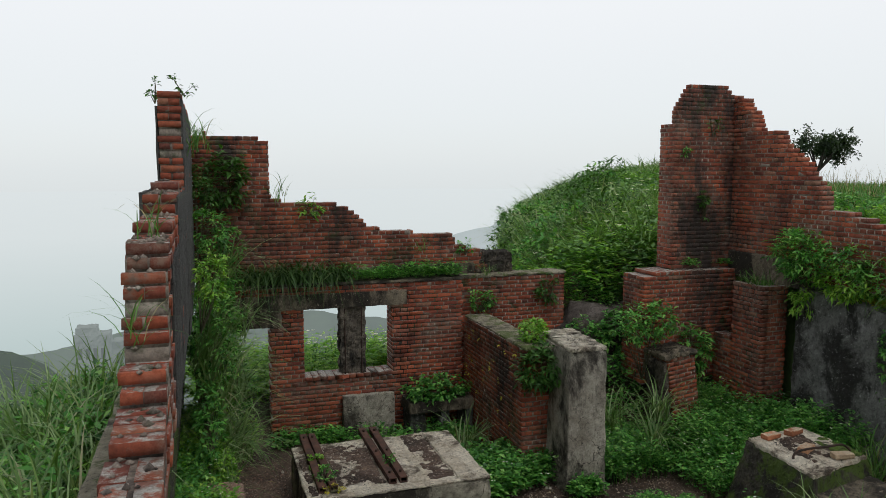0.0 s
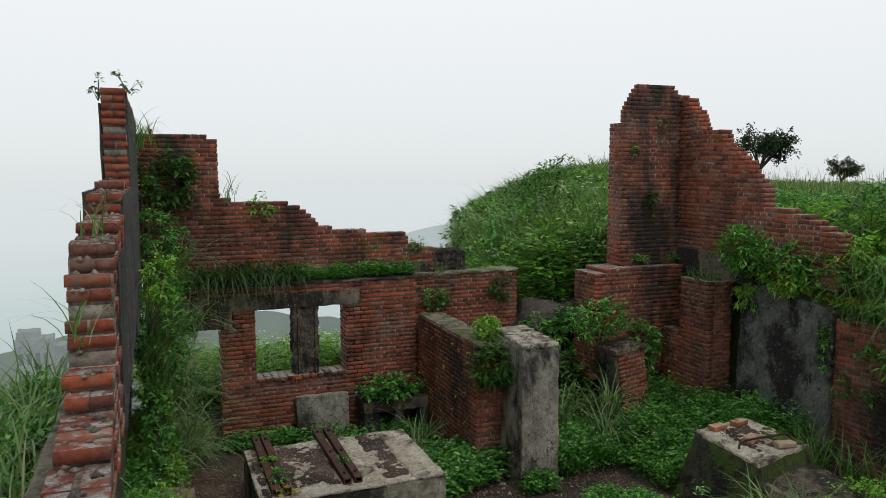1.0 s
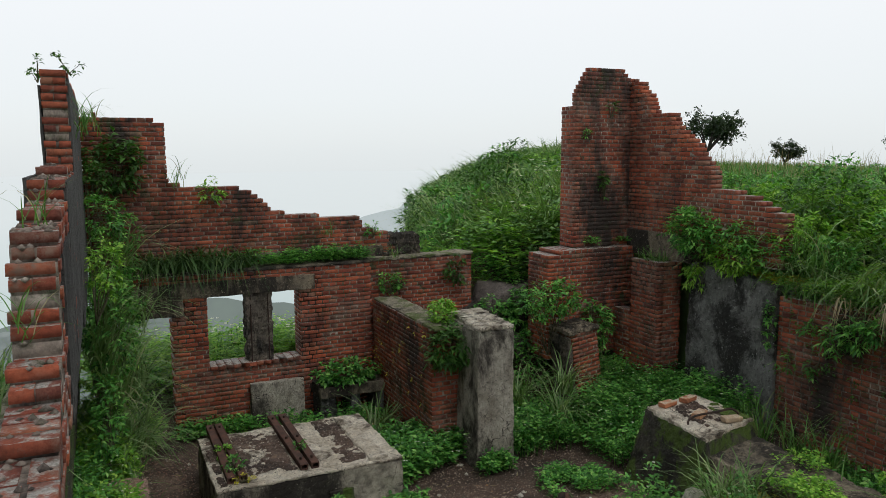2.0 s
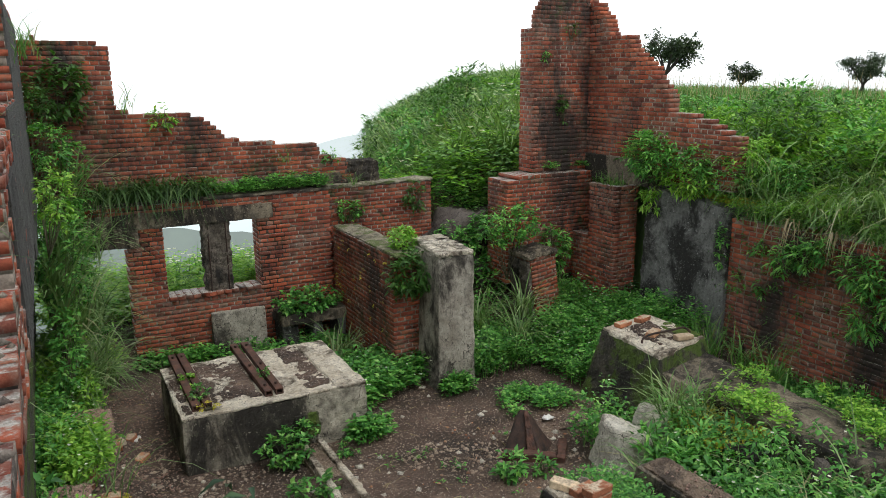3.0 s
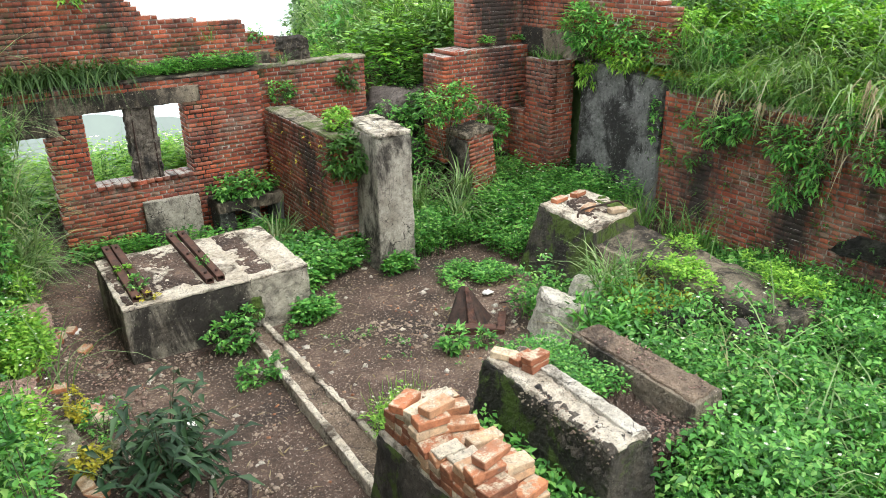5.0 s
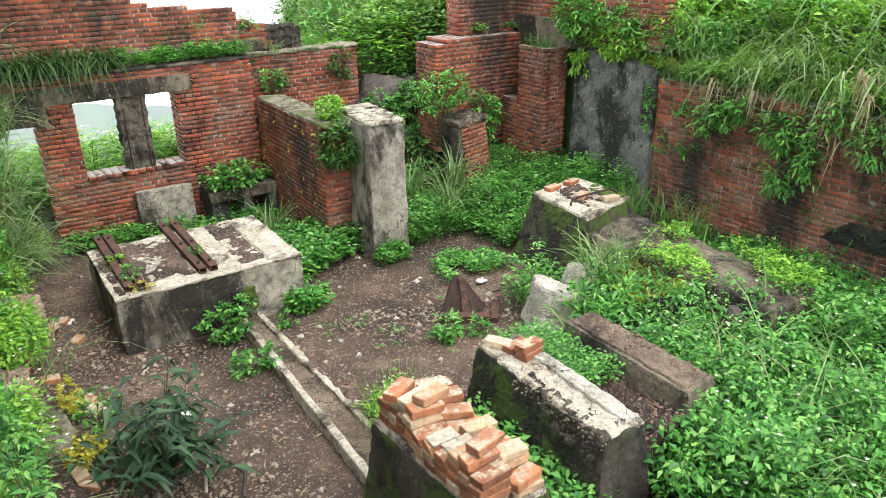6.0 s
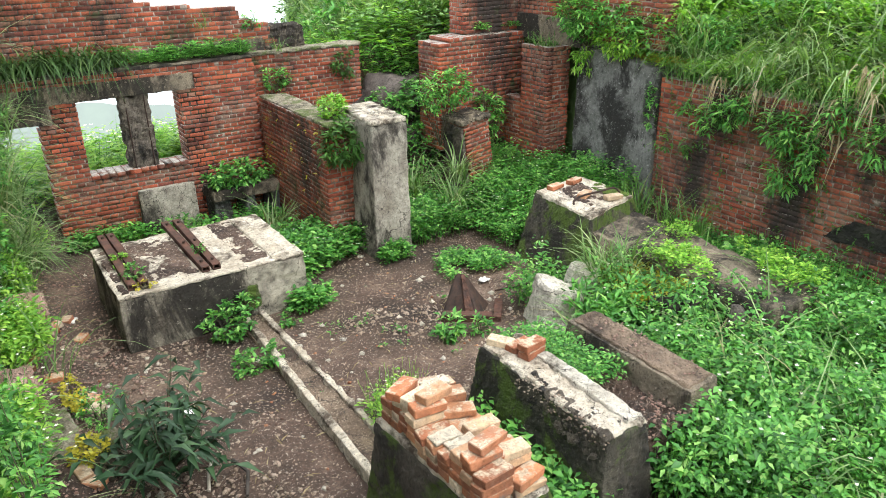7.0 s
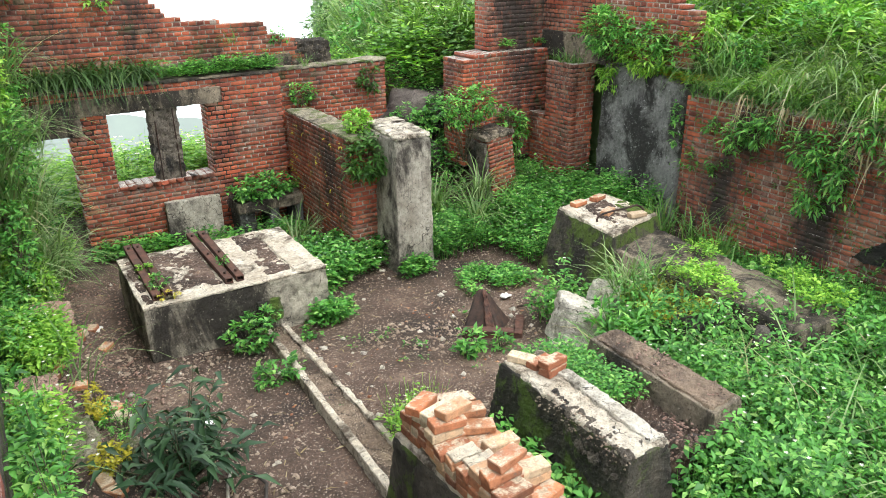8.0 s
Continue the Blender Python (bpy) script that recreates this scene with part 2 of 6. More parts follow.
def leaf_material(name, tones, gloss=0.45, through_light=0.3):
    m, t, b = material(name)
    col = ramp(t, one_random(t), tones)
    col = mixed(t, 0.5, col, ramp(t, grain(t, 1.3, 3, 0.5), [(0.3, (0.62, 0.66, 0.6)), (0.7, (1.25, 1.2, 1.15))]), "MULTIPLY")
    t.links.new(col, b.inputs["Base Color"])
    b.inputs["Roughness"].default_value = gloss
    b.inputs["Specular IOR Level"].default_value = 0.35
    tr = t.nodes.new("ShaderNodeBsdfTranslucent")
    t.links.new(mixed(t, 1.0, col, (1.15, 1.35, 0.5), "MULTIPLY"), tr.inputs["Color"])
    mx = t.nodes.new("ShaderNodeMixShader")
    mx.inputs["Fac"].default_value = through_light
    t.links.new(b.outputs[0], mx.inputs[1])
    t.links.new(tr.outputs[0], mx.inputs[2])
    t.links.new(mx.outputs[0], t.nodes["Material Output"].inputs["Surface"])
    return m


M_WEED = leaf_material("weed_leaf", [(0.0, (0.026, 0.10, 0.022)), (0.4, (0.072, 0.25, 0.048)), (0.75, (0.145, 0.40, 0.078)), (1.0, (0.31, 0.54, 0.15))])
M_WEED_DARK = leaf_material("shade_leaf", [(0.0, (0.028, 0.075, 0.016)), (0.6, (0.056, 0.150, 0.028)), (1.0, (0.10, 0.23, 0.045))])
M_FERN = leaf_material("bright_leaf", [(0.0, (0.08, 0.22, 0.025)), (0.5, (0.19, 0.43, 0.055)), (1.0, (0.38, 0.58, 0.10))])
M_SHRUB = leaf_material("blue_green_leaf", [(0.0, (0.014, 0.040, 0.018)), (0.6, (0.028, 0.072, 0.032)), (1.0, (0.060, 0.12, 0.05))], 0.5, 0.12)
# Paler leaf tones: the misty air over the hill is put into the colour.
M_HILL = leaf_material("mist_paled_leaf", [(0.0, (0.050, 0.12, 0.042)), (0.5, (0.13, 0.28, 0.085)), (1.0, (0.29, 0.46, 0.18))])
M_GRASS = leaf_material("grass_blade", [(0.0, (0.052, 0.14, 0.030)), (0.5, (0.10, 0.24, 0.052)), (0.86, (0.18, 0.33, 0.10)), (0.93, (0.30, 0.28, 0.15)), (1.0, (0.36, 0.31, 0.19))], 0.5)
M_GRASS_PALE = leaf_material("silver_grass_blade", [(0.0, (0.085, 0.16, 0.05)), (0.6, (0.17, 0.28, 0.10)), (0.9, (0.31, 0.42, 0.21)), (1.0, (0.34, 0.32, 0.2))], 0.5)
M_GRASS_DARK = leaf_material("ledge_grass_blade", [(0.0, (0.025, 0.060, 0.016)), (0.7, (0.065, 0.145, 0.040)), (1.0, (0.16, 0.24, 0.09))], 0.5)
M_STRAW = leaf_material("dead_grass", [(0.0, (0.20, 0.15, 0.09)), (0.6, (0.34, 0.27, 0.17)), (1.0, (0.45, 0.38, 0.27))], 0.7)
M_YELLOW = leaf_material("yellow_leaf", [(0.0, (0.30, 0.27, 0.03)), (0.6, (0.54, 0.47, 0.045)), (1.0, (0.26, 0.30, 0.05))])
M_PETAL = leaf_material("white_petal", [(0.0, (0.62, 0.62, 0.56)), (1.0, (0.80, 0.80, 0.76))], 0.6)
# Tone lifted a little to paint in the mist before the trees.
M_TREE_LEAF = leaf_material("tree_leaf", [(0.0, (0.024, 0.042, 0.024)), (1.0, (0.065, 0.10, 0.05))], 0.5, 0.2)


def plain_material(name, a, b2, scale, rough, metal=0.0):
    m, t, b = material(name)
    t.links.new(ramp(t, grain(t, scale, 7, 0.7), [(0.35, a), (0.65, b2)]), b.inputs["Base Color"])
    b.inputs["Roughness"].default_value, b.inputs["Metallic"].default_value = rough, metal
    relief(t, b, grain(t, scale * 6, 6, 0.7), 0.5, 0.004)
    return m


M_RUST = plain_material("rusted_iron", (0.035, 0.018, 0.013), (0.115, 0.048, 0.030), 9, 0.8)
M_IRON = plain_material("dark_rust", (0.012, 0.009, 0.007), (0.060, 0.030, 0.020), 12, 0.85)
M_PAPER = plain_material("litter", (0.55, 0.54, 0.5), (0.7, 0.69, 0.66), 20, 0.7)
M_STEM = plain_material("plant_stem", (0.05, 0.055, 0.025), (0.10, 0.085, 0.045), 14, 0.8)
M_BARK = plain_material("bark", (0.03, 0.026, 0.022), (0.06, 0.05, 0.042), 10, 0.9)
M_WOOD = plain_material("bleached_stick", (0.30, 0.27, 0.22), (0.45, 0.41, 0.35), 16, 0.8)


def mist_glow_material(name, a, b2, scale, mist, glow):
    """Far hills as a plain backdrop: their mist is painted on as a pale glow."""
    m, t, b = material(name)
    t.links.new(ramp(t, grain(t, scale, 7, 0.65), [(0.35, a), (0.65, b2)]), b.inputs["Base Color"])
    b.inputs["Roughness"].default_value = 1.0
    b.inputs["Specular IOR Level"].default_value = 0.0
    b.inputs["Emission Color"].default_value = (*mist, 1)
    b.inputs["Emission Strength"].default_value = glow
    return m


M_FAR_GREEN = mist_glow_material("mist_tinted_hillside", (0.02, 0.035, 0.02), (0.05, 0.075, 0.04), 0.12, (0.60, 0.70, 0.70), 0.12)
M_FAR_VALLEY = mist_glow_material("mist_tinted_valley", (0.03, 0.045, 0.035), (0.06, 0.09, 0.06), 0.05, (0.60, 0.68, 0.68), 0.24)
M_FAR_RUIN = mist_glow_material("mist_tinted_ruin", (0.10, 0.11, 0.10), (0.16, 0.17, 0.16), 0.2, (0.60, 0.70, 0.70), 0.24)
M_FAR_DARK = mist_glow_material("mist_tinted_dark_opening", (0.03, 0.03, 0.03), (0.05, 0.05, 0.05), 0.2, (0.60, 0.70, 0.70), 0.2)
M_FAR_CAPE = mist_glow_material("mist_tinted_headland", (0.05, 0.06, 0.05), (0.09, 0.10, 0.09), 0.01, (0.62, 0.70, 0.73), 0.62)
M_SEA = mist_glow_material("mist_tinted_sea", (0.01, 0.015, 0.015), (0.015, 0.02, 0.02), 0.01, (0.62, 0.73, 0.73), 0.97)
# Haze painted into the sea: its glow pales with distance from the origin.
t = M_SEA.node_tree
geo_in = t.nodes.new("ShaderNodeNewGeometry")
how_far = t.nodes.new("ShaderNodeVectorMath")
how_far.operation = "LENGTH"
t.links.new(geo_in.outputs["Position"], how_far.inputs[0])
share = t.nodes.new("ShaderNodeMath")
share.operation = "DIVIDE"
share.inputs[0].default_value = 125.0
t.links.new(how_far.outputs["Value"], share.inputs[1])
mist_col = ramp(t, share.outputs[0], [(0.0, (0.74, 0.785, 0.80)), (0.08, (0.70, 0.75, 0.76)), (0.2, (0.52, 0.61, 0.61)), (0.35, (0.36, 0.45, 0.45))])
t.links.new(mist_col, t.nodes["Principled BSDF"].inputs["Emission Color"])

# ---- builders ----
rng = np.random.default_rng(7)


def np_mesh(name, verts, faces, mat=None, smooth=False):
    verts, faces = np.asarray(verts, np.float32).reshape(-1, 3), np.asarray(faces, np.int32)
    me = bpy.data.meshes.new(name)
    n, k = faces.shape
    me.vertices.add(len(verts))
    me.vertices.foreach_set("co", verts.ravel())
    me.loops.add(n * k)
    me.loops.foreach_set("vertex_index", faces.ravel())
    me.polygons.add(n)
    me.polygons.foreach_set("loop_start", np.arange(0, n * k, k, dtype=np.int32))
    if smooth:
        me.polygons.foreach_set("use_smooth", np.ones(n, bool))
    me.update(calc_edges=True)
    me.validate()
    if mat:
        me.materials.append(mat)
    return me


def bm_mesh(name, bm, mat=None, smooth=False):
    me = bpy.data.meshes.new(name)
    bmesh.ops.recalc_face_normals(bm, faces=bm.faces[:])
    bm.to_mesh(me)
    bm.free()
    if mat:
        me.materials.append(mat)
    if smooth:
        me.polygons.foreach_set("use_smooth", np.ones(len(me.polygons), bool))
    return me


def thing(name, label, category, group="", kind="", data=None, at=(0, 0, 0)):
    ob = new(name, data)
    ob.location = at
    return tagged(ob, label, category, group, kind)


def part(name, data, parent, label="", kind=""):
    ob = new(name, data)
    ob.parent = parent
    ob.matrix_parent_inverse = Matrix.Translation(-parent.location)
    return tagged(ob, label, "", "", kind)


def joined(pieces):
    """(verts, faces) pairs of one face size, as one pair."""
    vs, fs, k = [], [], 0
    for v, f in pieces:
        v, f = np.asarray(v, float).reshape(-1, 3), np.asarray(f, int)
        vs.append(v)
        fs.append(f + k)
        k += len(v)
    return np.concatenate(vs), np.concatenate(fs)


def sm(a, b, v):
    t = np.clip((np.asarray(v, float) - a) / (b - a), 0, 1)
    return t * t * (3 - 2 * t)


def worn_block(corners, cuts=8, rough=0.012, bevel=0.03, seed=0, scale=3.0, chip=0.0):
    """A block from eight corners (four below, four above, both counter-clockwise), its edges rounded and its faces uneven."""
    bm = bmesh.new()
    vs = [bm.verts.new(c) for c in corners]
    for q in ((3, 2, 1, 0), (4, 5, 6, 7), (0, 1, 5, 4), (1, 2, 6, 5), (2, 3, 7, 6), (3, 0, 4, 7)):
        bm.faces.new([vs[i] for i in q])
    bmesh.ops.bevel(bm, geom=bm.edges[:], offset=bevel, segments=2, profile=0.6, affect="EDGES")
    bmesh.ops.recalc_face_normals(bm, faces=bm.faces[:])
    bmesh.ops.triangulate(bm, faces=[f for f in bm.faces if len(f.verts) > 4])
    longest = max(e.calc_length() for e in bm.edges)
    limit = longest / (cuts * 1.6)
    for _ in range(7):
        far = [e for e in bm.edges if e.calc_length() > limit]
        if not far:
            break
        bmesh.ops.subdivide_edges(bm, edges=far, cuts=1, use_grid_fill=True)
    bm.normal_update()
    off = Vector((seed * 7.3, seed * 3.1, seed * 1.7))
    for v in bm.verts:
        d = (noise.fractal(v.co * scale + off, 0.8, 2.1, 4) + 0.5 * noise.fractal(v.co * scale * 4 + off, 0.7, 2.1, 3)) * rough
        if chip:
            c = noise.noise(v.co * 5.0 + off)
            d -= chip * max(0.0, c - 0.15)
        v.co += v.normal * d
    return bm


def box8(x0, x1, y0, y1, z0, z1, batter=0.0):
    b = batter
    return [(x0 - b, y0 - b, z0), (x1 + b, y0 - b, z0), (x1 + b, y1 + b, z0), (x0 - b, y1 + b, z0), (x0, y0, z1), (x1, y0, z1), (x1, y1, z1), (x0, y1, z1)]


def tube(points, radius, sides=8):
    """A round bar along a line of points, as one mesh."""
    pts = [Vector(p) for p in points]
    bm = bmesh.new()
    rings = []
    for k, p in enumerate(pts):
        way = (pts[min(k + 1, len(pts) - 1)] - pts[max(k - 1, 0)]).normalized()
        q = way.to_track_quat("Z", "Y").to_matrix()
        rings.append([bm.verts.new(p + q @ Vector((math.cos(a) * radius, math.sin(a) * radius, 0))) for a in np.linspace(0, 2 * math.pi, sides, endpoint=False)])
    for r0, r1 in zip(rings, rings[1:]):
        for i in range(sides):
            bm.faces.new((r0[i], r0[(i + 1) % sides], r1[(i + 1) % sides], r1[i]))
    bm.faces.new(rings[0])
    bm.faces.new(rings[-1])
    return bm


# ---- bricks laid in courses ----
COURSE, BED, LONG, SHORT = 0.069, 0.013, 0.222, 0.105
BRICK_QUADS = [(0, 1, 2, 3), (3, 2, 6, 7), (1, 0, 4, 5), (2, 1, 5, 6), (0, 3, 7, 4), (7, 6, 10, 11), (5, 4, 8, 9), (6, 5, 9, 10), (4, 7, 11, 8), (8, 11, 10, 9)]


def brick_verts(w, d, h, wobble, gen):
    """A brick with its face on y = 0 and its back at y = d, the edges of the face worn."""
    e = 0.0035
    v = np.array([(0, d, 0), (w, d, 0), (w, d, h), (0, d, h), (0, e, 0), (w, e, 0), (w, e, h), (0, e, h), (e, 0, e), (w - e, 0, e), (w - e, 0, h - e), (e, 0, h - e)], float)
    return v + gen.normal(0, wobble, v.shape)


SHARED = {}


def shared_brick(w, d, h, mat, gen):
    key = (round(w, 3), round(d, 3), mat.name, int(gen.integers(5)))
    if key not in SHARED:
        SHARED[key] = np_mesh("brick", brick_verts(w, d, h, 0.0013, gen), BRICK_QUADS, mat)
    return SHARED[key]


def lay(wall_name, label, origin, along, outward, thick, u0, u1, z0, z1, inside, mat, single=lambda u, z: True, skip=0.0, seed=1, bond=True, ragged=0.0022):
    """A brick wall: mortar core as the wall's own mesh, its bricks as children. inside(u, z) tells where it stands."""
    gen = np.random.default_rng(seed)
    o, a, n = np.array(origin, float), np.array(along, float), np.array(outward, float)
    core, singles, rest = [], [], []
    rows = int(round((z1 - z0) / COURSE))
    for r in range(rows):
        zb = z0 + r * COURSE
        zc = zb + COURSE / 2
        header = bond and r % 2 == 1
        step = (SHORT if header else LONG) + BED
        u = u0 - (0.0 if header else (0.5 * step if (r // 2) % 2 else 0.0)) - (0.25 * LONG if header else 0)
        run = None
        while u < u1:
            s = np.arange(max(u, u0), min(u + step, u1), 0.012)
            ok = [x for x in s if inside(x, zc)]
            if len(ok) > 2:
                b0, b1 = ok[0], ok[-1] + 0.012 - BED - 0.004
                run = [b0, b1] if run is None else [run[0], b1]
                full = abs((b1 - b0) - (step - BED)) < 0.02
                layers = 1 if (header or thick < 0.16) else 2
                if gen.random() >= skip:
                    for k in range(layers):
                        d = thick if layers == 1 else thick / 2 - BED / 2
                        base = k * (thick / 2 + BED / 2)
                        proud = gen.uniform(-ragged, ragged)
                        item = (b0, b1, zb, d, base, proud, full, k)
                        (singles if full and k == 0 and single(b0, zb) else rest).append(item)
            elif run:
                core.append((*run, zb))
                run = None
            u += step
        if run:
            core.append((*run, zb))
    cv, cf = [], []
    cube = np.array([(0, 3, 2, 1), (4, 5, 6, 7), (0, 1, 5, 4), (1, 2, 6, 5), (2, 3, 7, 6), (3, 0, 4, 7)])
    inset = 0.0032
    for k, (c0, c1, zb) in enumerate(core):
        c0, c1 = c0 + 0.012, max(c1 - 0.012, c0 + 0.02)
        lo, hi = zb - 0.014, zb + COURSE - 0.012
        for uu, dd, zz in ((c0, inset, lo), (c1, inset, lo), (c1, thick - inset, lo), (c0, thick - inset, lo), (c0, inset, hi), (c1, inset, hi), (c1, thick - inset, hi), (c0, thick - inset, hi)):
            cv.append(o + a * uu - n * dd + np.array((0, 0, zz)))
        cf.append(cube + 8 * k)
    wall = thing(wall_name, label, "wall", kind="structure", data=np_mesh("mortar_core", np.array(cv), np.concatenate(cf), M_MORTAR))
    turn = Matrix(((a[0], -n[0], 0), (a[1], -n[1], 0), (0, 0, 1))).to_4x4()
    if len(singles) > 300:
        rest += singles[300:]
        singles = singles[:300]
    hh = COURSE - BED
    for b0, b1, zb, d, base, proud, full, k in singles:
        ob = new("brick", shared_brick(round((b1 - b0) * 50) / 50, d, hh, mat, gen))
        ob.parent = wall
        p = o + a * b0 - n * (base - proud) + np.array((0, 0, zb + BED / 2))
        ob.matrix_basis = Matrix.Translation(p) @ turn @ Matrix.Rotation(gen.normal(0, 0.005), 4, "Y")
    if rest:
        vs = []
        for b0, b1, zb, d, base, proud, full, k in rest:
            v = brick_verts(b1 - b0, d, hh, 0.0013, gen)
            if k == 1:
                v[:, 1] = d - v[:, 1]
                v[:, 0] = (b1 - b0) - v[:, 0]
            vs.append(o + np.outer(v[:, 0] + b0, a) - np.outer(v[:, 1] + base - (proud if k == 0 else -proud), n) + np.outer(v[:, 2] + zb + BED / 2, (0, 0, 1)))
        fs = (np.array(BRICK_QUADS)[None] + 12 * np.arange(len(vs))[:, None, None]).reshape(-1, 4)
        part("brickwork", np_mesh("brickwork", np.concatenate(vs), fs, mat), wall, kind="stuff")
    return wall


# ---- leaves and blades ----
UP = np.array((0.0, 0.0, 1.0))


def unit(v):
    return v / np.maximum(np.linalg.norm(v, axis=-1, keepdims=True), 1e-9)


def leaves(p, d, length, width, fold=0.22, droop=0.18, lift=None, far_off=False):
    """Folded leaves from base points p along the directions d."""
    n = len(p)
    d = unit(d)
    ref = np.broadcast_to(UP if lift is None else lift, (n, 3)) + rng.normal(0, 0.25, (n, 3))
    s = unit(np.cross(d, ref))
    nn = np.cross(s, d)
    L, W = np.broadcast_to(length, n)[:, None], np.broadcast_to(width, n)[:, None]
    c = p + d * L * 0.45
    if far_off:
        v = np.stack([p, c - s * W / 2, p + d * L - nn * L * droop, c + s * W / 2], 1)
        return v.reshape(-1, 3), (np.array([(0, 3, 2), (0, 2, 1)])[None] + 4 * np.arange(n)[:, None, None]).reshape(-1, 3)
    v = np.stack([p, c - s * W / 2 + nn * W * fold, c, c + s * W / 2 + nn * W * fold, p + d * L - nn * L * droop], 1)
    f = np.array([(0, 3, 2), (0, 2, 1), (2, 3, 4), (2, 4, 1)])
    return v.reshape(-1, 3), (f[None] + 5 * np.arange(n)[:, None, None]).reshape(-1, 3)


def herbs(base, height, per, size, slim=0.5, spread=0.12, tilt=(0.0, 0.6), top_bias=0.7, lean=0.15, far_off=False):
    """Leafy stems: leaves set round a leaning stem at each base point."""
    n = len(base)
    h = height * rng.uniform(0.6, 1.15, n) if np.isscalar(height) else height
    ln = rng.normal(0, lean, (n, 2))
    k = np.repeat(np.arange(n), per)
    s = rng.uniform(0.12, 1.0, len(k)) ** top_bias
    az = rng.uniform(0, 2 * np.pi, len(k))
    inc = rng.uniform(*tilt, len(k))
    p = base[k].copy()
    p[:, 2] += h[k] * s
    p[:, :2] += ln[k] * (h[k] * s)[:, None]
    rad = np.stack([np.cos(az), np.sin(az), 0 * az], 1)
    p += rad * (spread * rng.uniform(0.1, 1.0, len(k)) * (1.15 - 0.6 * s))[:, None]
    d = rad * np.cos(inc)[:, None] + UP * np.sin(inc)[:, None]
    L = size * rng.uniform(0.55, 1.25, len(k))
    return leaves(p, d, L, L * slim * rng.uniform(0.8, 1.2, len(k)), far_off=far_off)


def stems(base, height, radius, lean=0.1):
    n = len(base)
    top = base + np.concatenate([rng.normal(0, lean, (n, 2)) * height, np.full((n, 1), height)], 1)
    ring = np.array([(1, 0, 0), (-0.5, 0.87, 0), (-0.5, -0.87, 0)]) * radius
    v = np.concatenate([base[:, None] + ring, top[:, None] + ring * 0.5], 1)
    f = np.array([(0, 1, 4), (0, 4, 3), (1, 2, 5), (1, 5, 4), (2, 0, 3), (2, 3, 5)])
    return v.reshape(-1, 3), (f[None] + 6 * np.arange(n)[:, None, None]).reshape(-1, 3)


def blades(p, length, width, heading=None, reach=0.45, rise=0.95, fall=0.45, seg=5):
    """Arching blades of grass from the points p."""
    n = len(p)
    az = rng.uniform(0, 2 * np.pi, n) if heading is None else heading
    out = np.stack([np.cos(az), np.sin(az), 0 * az], 1)
    side = np.stack([-np.sin(az), np.cos(az), 0 * az], 1)
    L = np.broadcast_to(length, n) * rng.uniform(0.6, 1.2, n)
    re, ri, fa = reach * rng.uniform(0.4, 1.5, n), rise * rng.uniform(0.8, 1.1, n), fall * rng.uniform(0.3, 1.5, n)
    rows = []
    for s in np.linspace(0, 1, seg + 1):
        c = p + out * (L * re * (0.35 * s + 0.65 * s * s))[:, None] + UP * (L * (ri * s - fa * s * s * s))[:, None]
        w = np.broadcast_to(width, n) * (0.75 + 0.5 * s - 1.23 * s * s) / 2
        rows.append(c - side * w[:, None])
        rows.append(c + side * w[:, None])
    v = np.stack(rows, 1)
    f = np.array([(2 * i, 2 * i + 1, 2 * i + 3, 2 * i + 2) for i in range(seg)])
    m = 2 * (seg + 1)
    return v.reshape(-1, 3), (f[None] + m * np.arange(n)[:, None, None]).reshape(-1, 4)


def flowers(p, size):
    """Small five-petalled flowers."""
    n = len(p)
    k = np.repeat(np.arange(n), 5)
    az = np.tile(np.arange(5) * 2 * np.pi / 5, n) + rng.uniform(0, 1, n)[k]
    d = np.stack([np.cos(az), np.sin(az), 0.3 + 0 * az], 1)
    return leaves(p[k], d, size, size * 0.7, 0.05, 0.0)


# ---- the lie of the land ----


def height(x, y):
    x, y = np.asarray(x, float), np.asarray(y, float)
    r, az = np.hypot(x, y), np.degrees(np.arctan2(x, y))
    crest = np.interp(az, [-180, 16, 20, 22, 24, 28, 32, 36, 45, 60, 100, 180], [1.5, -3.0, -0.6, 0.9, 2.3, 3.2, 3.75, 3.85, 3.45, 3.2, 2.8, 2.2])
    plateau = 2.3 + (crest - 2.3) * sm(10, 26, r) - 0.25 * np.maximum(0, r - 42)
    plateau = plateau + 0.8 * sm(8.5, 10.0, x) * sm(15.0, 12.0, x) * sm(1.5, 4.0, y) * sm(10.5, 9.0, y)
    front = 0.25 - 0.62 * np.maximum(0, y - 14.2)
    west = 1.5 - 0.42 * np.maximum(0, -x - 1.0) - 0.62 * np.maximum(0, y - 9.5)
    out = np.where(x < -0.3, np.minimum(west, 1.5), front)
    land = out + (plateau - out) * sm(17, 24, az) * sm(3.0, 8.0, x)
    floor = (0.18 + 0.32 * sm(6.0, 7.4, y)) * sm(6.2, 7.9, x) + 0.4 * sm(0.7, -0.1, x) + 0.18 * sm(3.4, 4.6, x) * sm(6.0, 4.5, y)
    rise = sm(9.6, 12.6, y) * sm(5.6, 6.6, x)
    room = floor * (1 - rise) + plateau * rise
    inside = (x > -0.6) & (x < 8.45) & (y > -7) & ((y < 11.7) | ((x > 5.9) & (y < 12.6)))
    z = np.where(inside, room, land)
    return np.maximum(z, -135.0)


def axis_steps(lo, hi):
    near = np.arange(lo, hi + 0.01, 0.2)
    g = np.cumsum(0.4 * 1.18 ** np.arange(46))
    return np.concatenate([lo - g[::-1], near, hi + g])


